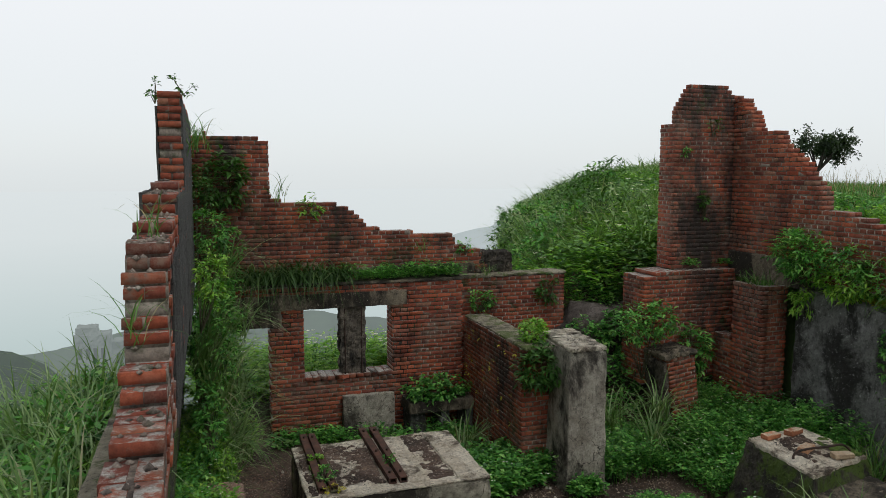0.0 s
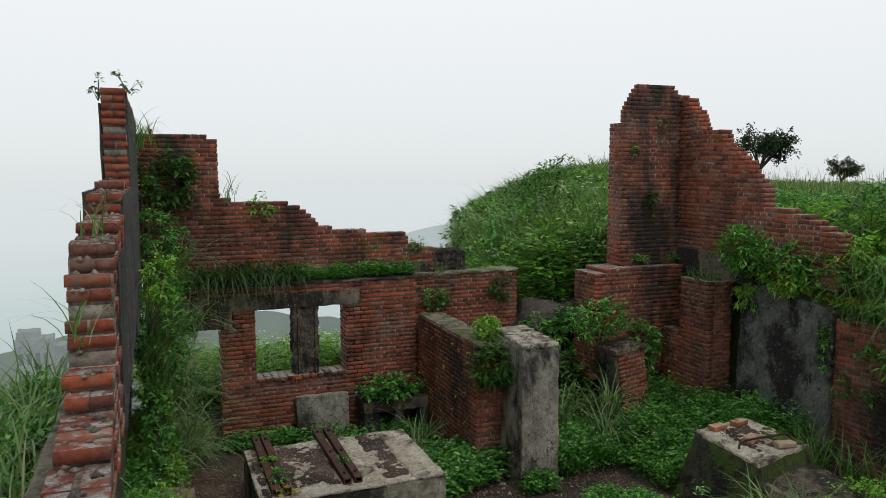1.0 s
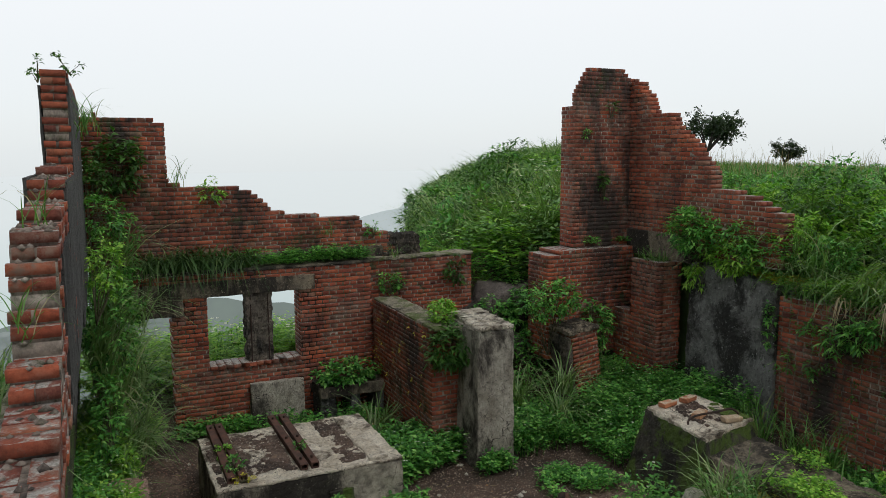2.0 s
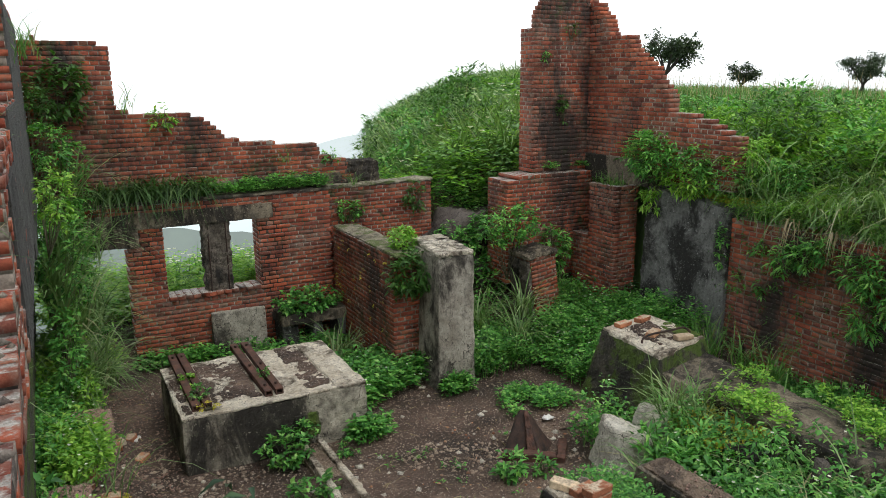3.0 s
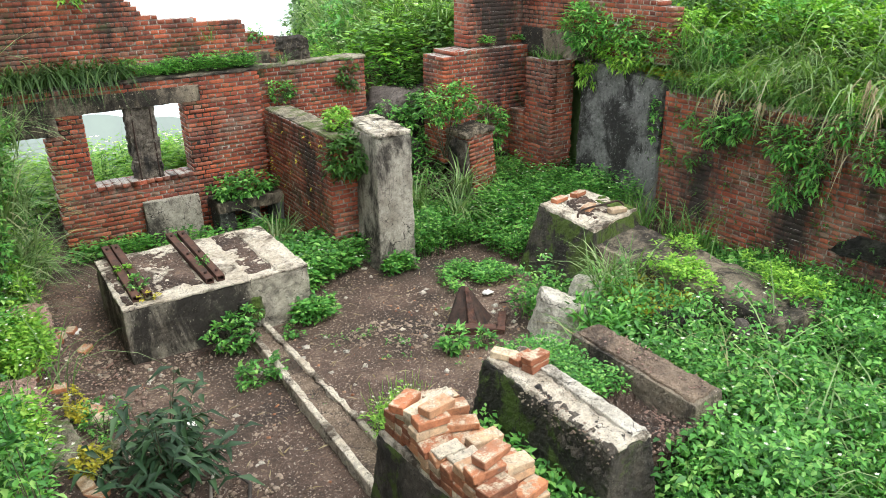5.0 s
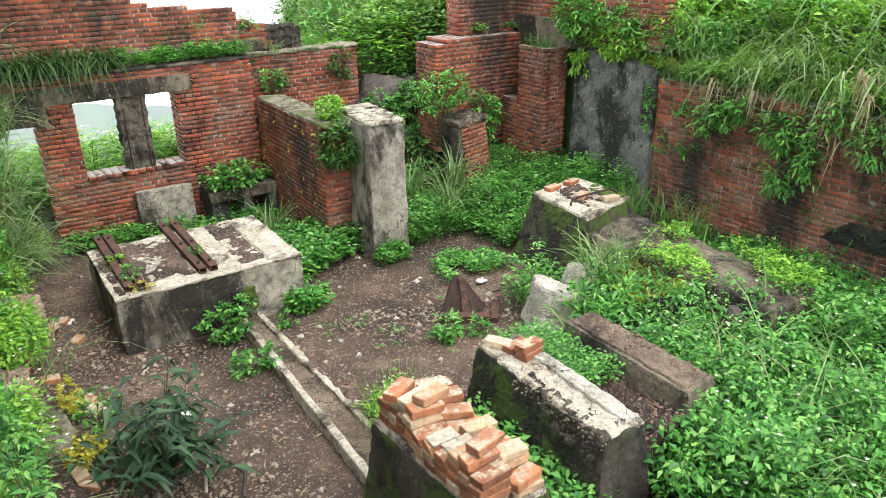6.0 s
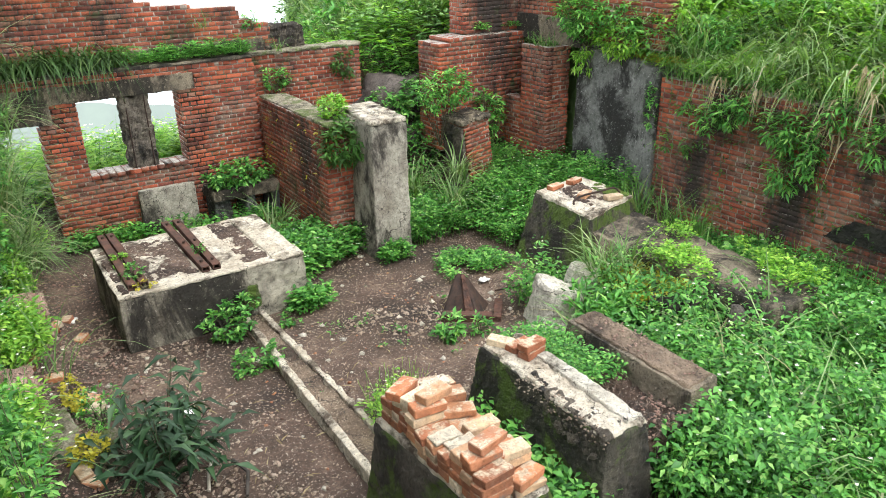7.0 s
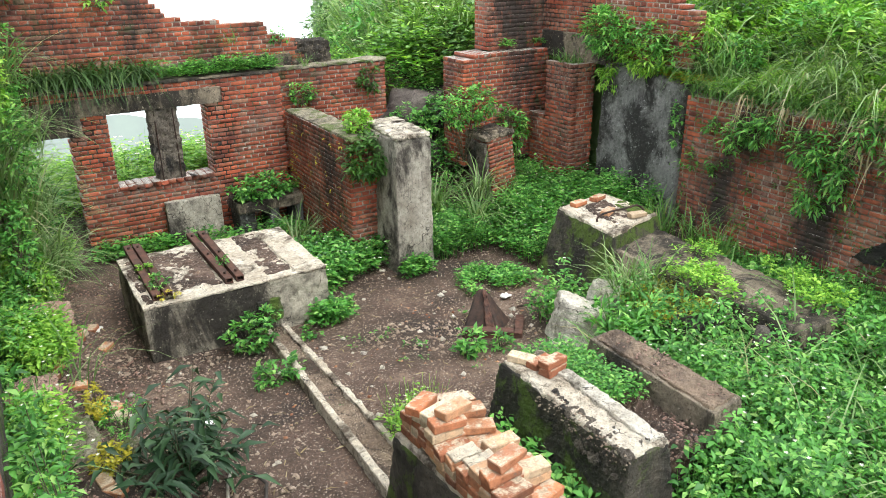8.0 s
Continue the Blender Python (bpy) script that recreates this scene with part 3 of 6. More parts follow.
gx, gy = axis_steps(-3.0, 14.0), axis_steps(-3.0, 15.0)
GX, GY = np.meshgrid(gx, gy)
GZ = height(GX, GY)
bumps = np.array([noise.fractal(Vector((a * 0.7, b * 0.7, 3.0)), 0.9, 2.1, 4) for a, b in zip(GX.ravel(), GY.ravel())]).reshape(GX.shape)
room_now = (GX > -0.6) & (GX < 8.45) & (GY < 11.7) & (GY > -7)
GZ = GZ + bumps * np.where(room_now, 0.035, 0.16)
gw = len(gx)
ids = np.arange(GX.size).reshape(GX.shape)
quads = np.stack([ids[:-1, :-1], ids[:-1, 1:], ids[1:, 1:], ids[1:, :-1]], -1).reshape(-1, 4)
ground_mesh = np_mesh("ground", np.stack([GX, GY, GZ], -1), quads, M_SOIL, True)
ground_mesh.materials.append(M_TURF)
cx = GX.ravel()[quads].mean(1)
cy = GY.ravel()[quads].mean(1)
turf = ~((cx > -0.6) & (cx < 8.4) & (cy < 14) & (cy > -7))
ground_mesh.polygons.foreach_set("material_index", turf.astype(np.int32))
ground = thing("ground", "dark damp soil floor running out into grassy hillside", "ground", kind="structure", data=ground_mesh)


def spots(n, x0, x1, y0, y1, keep=None):
    """Random places on the ground."""
    x, y = rng.uniform(x0, x1, n), rng.uniform(y0, y1, n)
    if keep is not None:
        k = keep(x, y)
        x, y = x[k], y[k]
    return np.stack([x, y, height(x, y)], 1)


def drift(p, scale, seed):
    """How tall growth stands here and there: taller and lower patches."""
    return np.array([1.0 + 0.75 * noise.noise(Vector((a * scale, b * scale, seed))) for a, b in p[:, :2]])


def clumped(p, scale, level, seed=0.0):
    """Keeps those points that lie where a slow noise is high, so that growth comes in drifts."""
    v = np.array([noise.noise(Vector((a * scale, b * scale, seed))) for a, b in p[:, :2]])
    return p[v > level]

# ---- far backdrop: sea, headland, valley in painted mist ----
thing("water", "pale still sea fading into painted mist", "sea", kind="structure", data=np_mesh("water", [(-4000, -500, -120), (4000, -500, -120), (4000, 4800, -120), (-4000, 4800, -120)], [(0, 1, 2, 3)], M_SEA))


def ridge(name, label, mat, line, drop, back, wob, seed, foot=None):
    """A far hill: a crest line of (x, y, z), with a rough slope falling towards the viewer."""
    line = np.array(line, float)
    s = np.linspace(0, len(line) - 1, 70)
    crest = np.stack([np.interp(s, np.arange(len(line)), line[:, k]) for k in range(3)], 1)
    rows = []
    for q in np.linspace(0, 1, 22):
        row = crest.copy()
        row[:, :2] *= 1 - back * q
        row[:, 2] -= drop * q ** 0.8
        row[:, 2] += np.array([noise.fractal(Vector((p[0] * 0.05 + seed, p[1] * 0.05, q * 6)), 0.9, 2.0, 5) for p in row]) * wob * (0.35 + q)
        rows.append(row)
    v = np.concatenate(rows)
    i = np.arange(21 * 69)
    a = (i // 69) * 70 + i % 69
    return thing(name, label, "hill", kind="structure", data=np_mesh(name, v, np.stack([a, a + 1, a + 71, a + 70], 1), mat, True))


def far(az, el, dist):
    a = radians(az)
    return (dist * math.sin(a), dist * math.cos(a), 4.3 + dist * math.tan(radians(el)))


ridge("backdrop_headland", "distant grey headland almost lost in painted mist", M_FAR_CAPE, [far(17.6, -7.0, 900), far(18.6, -5.0, 900), far(20.2, -4.55, 900), far(21.6, -4.3, 900), far(22.2, -3.85, 900), far(24.4, -3.7, 900), far(30, -4.2, 900)], 60, 0.1, 2, 1)
ridge("backdrop_valley", "green valley slope below the ruin in painted mist", M_FAR_VALLEY, [far(-30, -13.0, 260), far(-14, -12.3, 260), far(-9, -12.0, 260), far(-5, -11.3, 260), far(0, -10.6, 260), far(8, -10.8, 260), far(20, -12, 260)], 95, 0.45, 4, 5)
ridge("backdrop_hill", "dark green wooded spur in painted mist", M_FAR_GREEN, [far(-30, -9.5, 120), far(-17, -11.0, 120), far(-13.0, -12.0, 120), far(-11, -13.2, 120), far(-9.3, -15.0, 120), far(-7.5, -18.0, 120), far(-5.0, -22.0, 120)], 60, 0.25, 2.5, 9)


def far_ruin():
    ob = thing("ruined_building", "distant roofless concrete building in painted mist", "building", at=(*far(-8.1, -14.3, 240)[:2], far(-8.1, -14.3, 240)[2]))
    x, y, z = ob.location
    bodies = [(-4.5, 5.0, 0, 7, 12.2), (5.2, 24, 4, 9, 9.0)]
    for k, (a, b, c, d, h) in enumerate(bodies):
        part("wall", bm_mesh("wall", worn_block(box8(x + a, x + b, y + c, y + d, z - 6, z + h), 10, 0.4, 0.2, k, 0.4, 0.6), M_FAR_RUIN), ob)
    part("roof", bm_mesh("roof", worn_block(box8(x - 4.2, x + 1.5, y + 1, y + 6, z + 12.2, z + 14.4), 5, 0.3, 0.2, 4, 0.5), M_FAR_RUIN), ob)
    # Solid blocks, coloured dark for the shade inside the window openings.
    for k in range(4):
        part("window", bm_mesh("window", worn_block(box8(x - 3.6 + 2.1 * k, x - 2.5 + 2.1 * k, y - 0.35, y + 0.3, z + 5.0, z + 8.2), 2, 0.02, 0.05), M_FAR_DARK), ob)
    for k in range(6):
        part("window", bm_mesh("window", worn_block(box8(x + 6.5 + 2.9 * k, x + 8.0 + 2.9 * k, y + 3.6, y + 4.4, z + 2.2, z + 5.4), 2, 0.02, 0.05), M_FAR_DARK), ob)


far_ruin()

# ---- the ruin's walls ----
ZTOP = [(-0.2, 4.84), (0.97, 4.79), (0.975, 3.9), (1.16, 3.82), (2.03, 3.77), (2.28, 3.66), (2.42, 3.53), (2.51, 3.41), (2.72, 3.37), (2.8, 3.29), (3.98, 3.25), (4.06, 3.07), (4.34, 2.96), (4.62, 2.88)]


def under(profile, wob=0.0, seed=0.0):
    us, zs = zip(*profile)
    return lambda u, z: us[0] <= u <= us[-1] and z < np.interp(u, us, zs) + (wob * noise.noise(Vector((u * 6, z * 4, seed))) if wob else 0)


def lower_inside(u, z):
    if u < 1.06 and 1.87 < z < 2.37:
        return False
    if u < 0.88:
        return z > 2.36
    if 1.42 < u < 2.82 and 0.97 < z < 2.36:
        return False
    if z > 2.12 and u < 3.09:
        return z > 2.36
    return u < 4.06


lay("wall_north", "red brick wall with an empty window and doorway, weathered", (0, 11.5, 0), (1, 0, 0), (0, -1, 0), 0.345, -0.15, 4.06, 0.0, 2.5, lower_inside, M_BRICK, lambda u, z: 0.85 < u < 4.06 and z > 0.5, seed=3)
lay("wall_north_2", "red brick wall end carrying a mossy ledge", (0, 11.62, 0), (1, 0, 0), (0, -1, 0), 0.345, 4.06, 6.0, 0.0, 2.5, lambda u, z: True, M_BRICK_DARK, lambda u, z: z > 1.2, seed=4)
lay("wall_north_3", "broken upper brick wall stepping down, damp and mossy", (0, 11.85, 0), (1, 0, 0), (0, -1, 0), 0.23, -0.18, 4.62, 2.48, 4.9, under(ZTOP, 0.05, 2.0), M_BRICK_DARK, lambda u, z: u > 0.9, seed=5)

LWTOP = [(-6.0, 3.16), (2.7, 3.18), (3.45, 3.24), (3.5, 3.32), (3.72, 3.42), (3.79, 3.52), (3.84, 3.66), (3.9, 3.76), (3.97, 3.86), (4.06, 3.94), (5.34, 3.99), (5.35, 4.16), (7.43, 4.18), (7.44, 5.03), (12.08, 5.0)]
lay("wall_west", "one-brick wall broken into rough steps with old mortar", (-0.19, 0, 0), (0, 1, 0), (1, 0, 0), 0.205, -6.0, 12.08, 2.97, 5.05, under(LWTOP, 0.035, 7.0), M_BRICK_WEST, lambda u, z: 2.2 < u < 8.2 and z > 3.0, seed=6, skip=0.10, ragged=0.013)
west_foot = thing("wall_west_2", "dark plastered lower wall with mossy outer slope", "wall", kind="structure", data=bm_mesh("wall_west_2", worn_block([(-1.5, -6, -0.8), (-0.56, -6, -0.8), (-0.56, 12.08, -0.8), (-1.5, 12.08, -2.5), (-0.43, -6, 2.98), (-0.23, -6, 2.98), (-0.23, 12.08, 2.98), (-0.43, 12.08, 2.98)], 40, 0.02, 0.02, 3, 2.0), M_CONC_MOSS))
for y0, y1, z0, z1, x0 in ((4.15, 5.34, 2.9, 3.80, -0.2), (5.36, 7.44, 2.9, 4.12, -0.2), (7.46, 11.84, 2.7, 4.97, -0.2), (5.36, 7.44, 2.7, 4.15, -0.425), (7.46, 12.08, 2.7, 4.9, -0.423)):
    part("plaster_skin", bm_mesh("plaster_skin", worn_block(box8(x0, x0 + 0.024, y0, y1, z0, z1), 24, 0.006, 0.004, y0, 3.0), M_PLASTER), west_foot)

thing("ledge_west", "mossy concrete coping outside the west wall", "ledge", kind="structure", data=bm_mesh("ledge_west", worn_block(box8(-0.73, -0.41, -5.5, 8.3, 1.6, 2.5), 60, 0.02, 0.03, 13, 2.0), M_MOSS_TOP))

# the corner tower and the wall that runs back from it
TOWER = [(7.17, 5.22), (7.2, 5.32), (7.28, 5.45), (7.37, 5.6), (7.5, 5.68), (8.1, 5.68), (8.25, 5.54), (8.31, 5.5)]
lay("wall_east", "tall broken brick corner, blackened with streaks of damp", (0, 10.18, 0), (1, 0, 0), (0, -1, 0), 0.4, 7.17, 8.53, 2.7, 2.7 + 33 * COURSE, lambda u, z: True, M_BRICK_BLACK, seed=8)
lay("wall_east_top", "ragged brick peak of the corner tower", (0, 10.18, 0), (1, 0, 0), (0, -1, 0), 0.11, 7.17, 8.31, 2.7 + 33 * COURSE, 5.75, under(TOWER, 0.03, 3.0), M_BRICK_BLACK, seed=18)
EASTTOP = [(7.0, 3.42), (7.25, 3.5), (7.45, 3.59), (7.66, 3.69), (8.29, 3.76), (8.31, 4.03), (8.58, 4.22), (8.69, 4.42), (8.98, 4.57), (9.12, 4.66), (9.23, 4.87), (9.63, 4.9), (9.72, 4.98), (9.8, 5.22), (9.98, 5.3), (10.02, 5.42), (10.3, 5.5)]
lay("wall_east_2", "orange-red brick wall stepping down to the bank", (8.3, 0, 0), (0, 1, 0), (-1, 0, 0), 0.23, 7.0, 10.3, 2.7, 5.55, under(EASTTOP, 0.04, 5.0), M_BRICK, seed=9)
lay("wall_east_3", "low brick wall below the corner tower", (0, 9.98, 0), (1, 0, 0), (0, -1, 0), 0.6, 6.55, 8.3, 0.9, 2.72, lambda u, z: not (u < 6.75 and z > 2.6), M_BRICK_DARK, lambda u, z: z > 1.4, seed=10)
beam = thing("concrete_band", "dark concrete band under the brick wall", "beam", kind="structure", data=bm_mesh("concrete_band", worn_block(box8(8.262, 8.5, 8.6, 10.17, 2.56, 2.98), 12, 0.02, 0.02, 2), M_CONC_SIDE))

# retaining wall of the bank
lay("wall_retaining", "long red brick retaining wall under an overgrown bank", (8.3, 0, 0), (0, 1, 0), (-1, 0, 0), 0.345, -4.0, 6.98, 0.0, 2.42, lambda u, z: z < 2.36 + 0.05 * noise.noise(Vector((u * 2, 0, 0))), M_BRICK_BLACK, lambda u, z: 4.2 < u < 7.4 and z > 0.9, seed=11)
thing("wall_retaining_2", "rough grey concrete wall stained black", "wall", kind="structure", data=bm_mesh("wall_retaining_2", worn_block([(8.22, 6.97, 0.0), (8.7, 6.97, 0.0), (8.7, 8.66, 0.0), (8.22, 8.66, 0.0), (8.26, 6.99, 2.46), (8.7, 6.99, 2.46), (8.7, 8.64, 2.60), (8.26, 8.64, 2.60)], 30, 0.022, 0.05, 5, 2.0, 0.03), M_CONC_GREY))
thing("wall_patch", "black mossy render patch low on the brick wall", "render patch", kind="structure", data=bm_mesh("wall_patch", worn_block([(8.27, 3.3, 0.86), (8.31, 3.3, 0.86), (8.31, 4.32, 0.84), (8.27, 4.32, 0.84), (8.285, 3.4, 1.13), (8.31, 3.4, 1.13), (8.31, 4.0, 1.12), (8.285, 4.0, 1.12)], 24, 0.03, 0.01, 66, 5.0), M_BLACKMOSS))


def pier(name, label, x0, x1, y0, y1, z0, z1, mat, seed):
    """A square brick pier: two faces of brick round a mortar core."""
    whole = lambda u, z: True
    a = lay(name, label, (0, y0, 0), (1, 0, 0), (0, -1, 0), 0.11, x0 + 0.11, x1, z0, z1, whole, mat, seed=seed)
    c = lay(name + "_side", label, (x0, 0, 0), (0, 1, 0), (-1, 0, 0), 0.11, y0, y1, z0, z1, whole, mat, seed=seed + 40)
    k = thing(name + "_core", "rubble core of the brick pier", "wall", kind="structure", data=bm_mesh("core", worn_block(box8(x0 + 0.1, x1 + 0.0, y0 + 0.1, y1, z0, z1 - 0.01), 10, 0.01, 0.01, seed, 5.0), M_MORTAR))
    return [a, c, k]


pier("wall_pier", "square brick pier with a grassy top", 7.85, 8.33, 8.86, 9.53, 0.3, 2.55, M_BRICK, 12)
lay("wall_pier_2", "low brick stub beside the pier", (7.87, 0, 0), (0, 1, 0), (-1, 0, 0), 0.22, 9.54, 9.96, 0.3, 1.69, lambda u, z: z < 1.66 + 0.1 * (u - 9.6), M_BRICK_DARK, seed=19)
leaning = pier("wall_pillar", "broken brick pillar among weeds", 6.70, 7.2, 9.4, 9.96, 0.1, 1.47, M_BRICK, 13)
leaning.append(thing("wall_pillar_render", "black crumbling render on the brick pillar", "render", kind="structure", data=bm_mesh("wall_pillar_render", worn_block(box8(6.645, 6.695, 9.42, 9.98, 0.1, 1.42, 0.01), 20, 0.03, 0.015, 27, 6.0, 0.03), M_SPALL)))
lay("wall_east_end", "brick end of the corner tower", (7.165, 0, 0), (0, 1, 0), (-1, 0, 0), 0.11, 10.18, 10.6, 2.7, 5.05, lambda u, z: True, M_BRICK, seed=16)
lay("wall_east_end_2", "brick end of the low wall", (6.545, 0, 0), (0, 1, 0), (-1, 0, 0), 0.11, 9.98, 10.6, 0.9, 2.6, lambda u, z: True, M_BRICK_DARK, seed=17)
leaning.append(thing("pillar_cap", "mossy mortar cap on the brick pillar", "cap", kind="structure", data=bm_mesh("pillar_cap", worn_block(box8(6.65, 7.22, 9.38, 9.98, 1.46, 1.53), 12, 0.025, 0.02, 8, 5.0), M_CONC_SIDE)))
for ob in leaning:
    ob.matrix_basis = Matrix.Translation((6.98, 9.7, 0.25)) @ Matrix.Rotation(radians(-8), 4, "Y") @ Matrix.Translation((-6.9, -9.7, -0.25))
lay("wall_cross", "brick cross wall with a mossy top", (4.07, 0, 0), (0, 1, 0), (-1, 0, 0), 0.42, 9.1, 11.5, 0.0, 1.86, lambda u, z: True, M_BRICK_DARK, lambda u, z: True, seed=14)
lay("wall_cross_2", "brick end face of the cross wall", (0, 9.095, 0), (1, 0, 0), (0, -1, 0), 0.11, 4.07, 4.5, 0.0, 1.86, lambda u, z: True, M_BRICK_DARK, seed=15)
thing("wall_cross_top", "mossy rendered top of the cross wall", "coping", kind="structure", data=bm_mesh("wall_cross_top", worn_block(box8(4.08, 4.5, 9.0, 11.49, 1.85, 1.89), 24, 0.02, 0.015, 3, 4.0), M_MOSS_TOP))

# ledge, beams and lintels of the north wall
thing("ledge", "mossy concrete ledge along the wall", "ledge", kind="structure", data=bm_mesh("ledge", worn_block(box8(-0.16, 4.05, 11.48, 11.86, 2.49, 2.535), 30, 0.015, 0.012, 1, 4.0), M_CONC_SIDE))
thing("ledge_2", "cracked concrete ledge on the wall end", "ledge", kind="structure", data=bm_mesh("ledge_2", worn_block(box8(4.06, 6.02, 11.6, 12.0, 2.49, 2.535), 20, 0.02, 0.012, 2, 4.0), M_MOSS_TOP))
thing("beam_stub", "broken concrete beam end on the ledge", "beam", kind="structure", data=bm_mesh("beam_stub", worn_block(box8(4.38, 5.1, 11.84, 12.1, 2.53, 2.9), 12, 0.05, 0.03, 4, 4.0, 0.05), M_CONC_SIDE))
thing("beam", "blackened concrete beam at the foot of the upper wall", "beam", kind="structure", data=bm_mesh("beam", worn_block(box8(2.3, 4.38, 11.82, 12.05, 2.53, 2.72), 20, 0.015, 0.012, 6, 3.0), M_CONC_SIDE))
thing("lintel_door", "stained concrete lintel over the doorway", "lintel", kind="structure", data=bm_mesh("lintel_door", worn_block(box8(-0.17, 1.06, 11.475, 11.84, 1.87, 2.372), 14, 0.02, 0.02, 5, 3.0), M_CONC_SIDE))

window = thing("window_1", "empty window opening with a broken concrete post", "window", kind="structure", at=(2.12, 11.5, 0.97))
part("lintel", bm_mesh("lintel", worn_block(box8(1.05, 3.09, 11.488, 11.84, 2.125, 2.368), 16, 0.012, 0.012, 9, 4.0), M_CONC_SIDE), window, "grey concrete lintel")
mullion = part("mullion", bm_mesh("mullion", worn_block(box8(1.99, 2.4, 11.52, 11.80, 1.02, 2.13), 16, 0.03, 0.02, 12, 6.0, 0.06), M_SPALL), window, "spalled concrete post with bare rusted bars")
for x in (2.06, 2.33):
    bm = bmesh.new()
    bmesh.ops.create_cone(bm, cap_ends=True, segments=8, radius1=0.011, radius2=0.011, depth=1.08, matrix=Matrix.Translation((x, 11.512, 1.57)))
    part("rusted_bar", bm_mesh("rusted_bar", bm, M_IRON), mullion)
gen = np.random.default_rng(21)
for k in range(12):
    x0 = 1.42 + 0.1167 * k
    v = brick_verts(0.108, 0.37, 0.064, 0.004, gen) + np.array((x0, 11.475, 0.972 + 0.002 * k % 0.006))
    part("sill_brick", np_mesh("sill_brick", v, BRICK_QUADS, M_BRICK_DARK), window)

# pale slab and low recess at the foot of the wall
thing("concrete_slab", "pale grey concrete slab leaning on the brick wall", "slab", data=bm_mesh("concrete_slab", worn_block(box8(1.99, 2.84, 11.36, 11.48, 0.0, 0.71), 14, 0.012, 0.02, 17, 3.0), M_CONCRETE))
recess = thing("concrete_recess", "low concrete bench with a dark hollow underneath", "bench", at=(3.6, 11.3, 0))
part("shelf", bm_mesh("shelf", worn_block(box8(2.98, 4.06, 10.95, 11.49, 0.44, 0.62), 14, 0.02, 0.02, 18, 3.0), M_CONC_SIDE), recess)
for a, b in ((3.0, 3.26), (3.5, 3.66), (3.94, 4.06)):
    part("support", bm_mesh("support", worn_block(box8(a, b, 11.0, 11.48, -0.05, 0.45), 8, 0.015, 0.02, a, 3.0), M_CONC_GREY), recess)

# the free concrete pillar
pillar = thing("concrete_pillar", "tall stained concrete pillar with a cracked pale top", "pillar", at=(4.75, 9.0, 0))
part("shaft", bm_mesh("shaft", worn_block([(4.43, 8.42, -0.05), (5.0, 8.40, -0.05), (5.06, 9.62, -0.05), (4.46, 9.6, -0.05), (4.49, 8.5, 1.93), (4.99, 8.42, 1.93), (5.10, 9.66, 1.93), (4.50, 9.55, 1.93)], 20, 0.015, 0.03, 23, 3.0), M_CONCRETE), pillar)
gen = np.random.default_rng(5)
for j in range(7):
    for i in range(3):
        x0, y0 = 4.48 + 0.178 * i + 0.012 * j, 8.45 + 0.165 * j
        v = brick_verts(0.165, 0.155, 0.055, 0.006, gen) + np.array((x0, y0, 1.93))
        part("paving_piece", np_mesh("paving_piece", v, BRICK_QUADS, M_CONC_TOP), pillar)

# ---- machine foundations ----
base = thing("concrete_plinth", "large stained concrete machine base with iron rails", "plinth", at=(2.0, 8.6, 0))
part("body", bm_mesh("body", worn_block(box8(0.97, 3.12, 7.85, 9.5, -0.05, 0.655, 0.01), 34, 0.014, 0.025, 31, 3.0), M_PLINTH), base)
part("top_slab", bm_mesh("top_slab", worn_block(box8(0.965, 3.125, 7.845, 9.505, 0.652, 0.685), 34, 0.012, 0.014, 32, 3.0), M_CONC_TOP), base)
for k, (a, c, e, g) in enumerate(((1.36, 1.9, 8.05, 9.3), (2.42, 2.72, 7.98, 9.42), (1.02, 1.1, 7.95, 9.3))):
    part("silt", bm_mesh("silt", worn_block(box8(a, c, e, g, 0.66, 0.692), 26, 0.03, 0.01, 37 + k, 4.0), M_SOIL), base, "thin layer of dark silt")
# Solid mossy slab whose dark colour stands for the shade inside a niche.
part("niche_frame", bm_mesh("niche_frame", worn_block(box8(2.2, 2.5, 7.80, 7.86, 0.16, 0.44), 12, 0.02, 0.02, 34, 6.0), M_CONC_MOSS), base)
part("kerb_strip", bm_mesh("kerb_strip", worn_block([(2.72, 7.9, 0.68), (2.98, 7.9, 0.68), (2.9, 9.45, 0.68), (2.72, 9.45, 0.68), (2.74, 7.92, 0.715), (2.96, 7.92, 0.715), (2.88, 9.43, 0.715), (2.74, 9.43, 0.715)], 20, 0.02, 0.01, 36, 4.0), M_CONC_TOP), base)
rail = thing("iron_rail", "rusted iron channel bolted across the concrete base", "rail", "rails on the base", at=(1.15, 8.85, 0.685))
bm = bmesh.new()
for a, b, c, d in ((-0.045, 0.045, 0.0, 0.012), (-0.045, -0.033, 0.0, 0.07), (0.033, 0.045, 0.0, 0.07), (-0.04, 0.04, 0.058, 0.07)):
    vs = [bm.verts.new((x, y, z)) for z in (c, d) for x, y in ((a, -0.86), (b, -0.86), (b, 0.9), (a, 0.9))]
    for q in ((3, 2, 1, 0), (4, 5, 6, 7), (0, 1, 5, 4), (1, 2, 6, 5), (2, 3, 7, 6), (3, 0, 4, 7)):
        bm.faces.new([vs[i] for i in q])
channel_bar = new("bar", bm_mesh("bar", bm, M_RUST))
channel_bar.parent = rail
for y in (-0.7, 0.0, 0.75):
    bm = bmesh.new()
    bmesh.ops.create_cone(bm, cap_ends=True, segments=6, radius1=0.02, radius2=0.018, depth=0.03, matrix=Matrix.Translation((0, y, 0.082)))
    bolt = new("bolt", bm_mesh("bolt", bm, M_IRON))
    bolt.parent = channel_bar
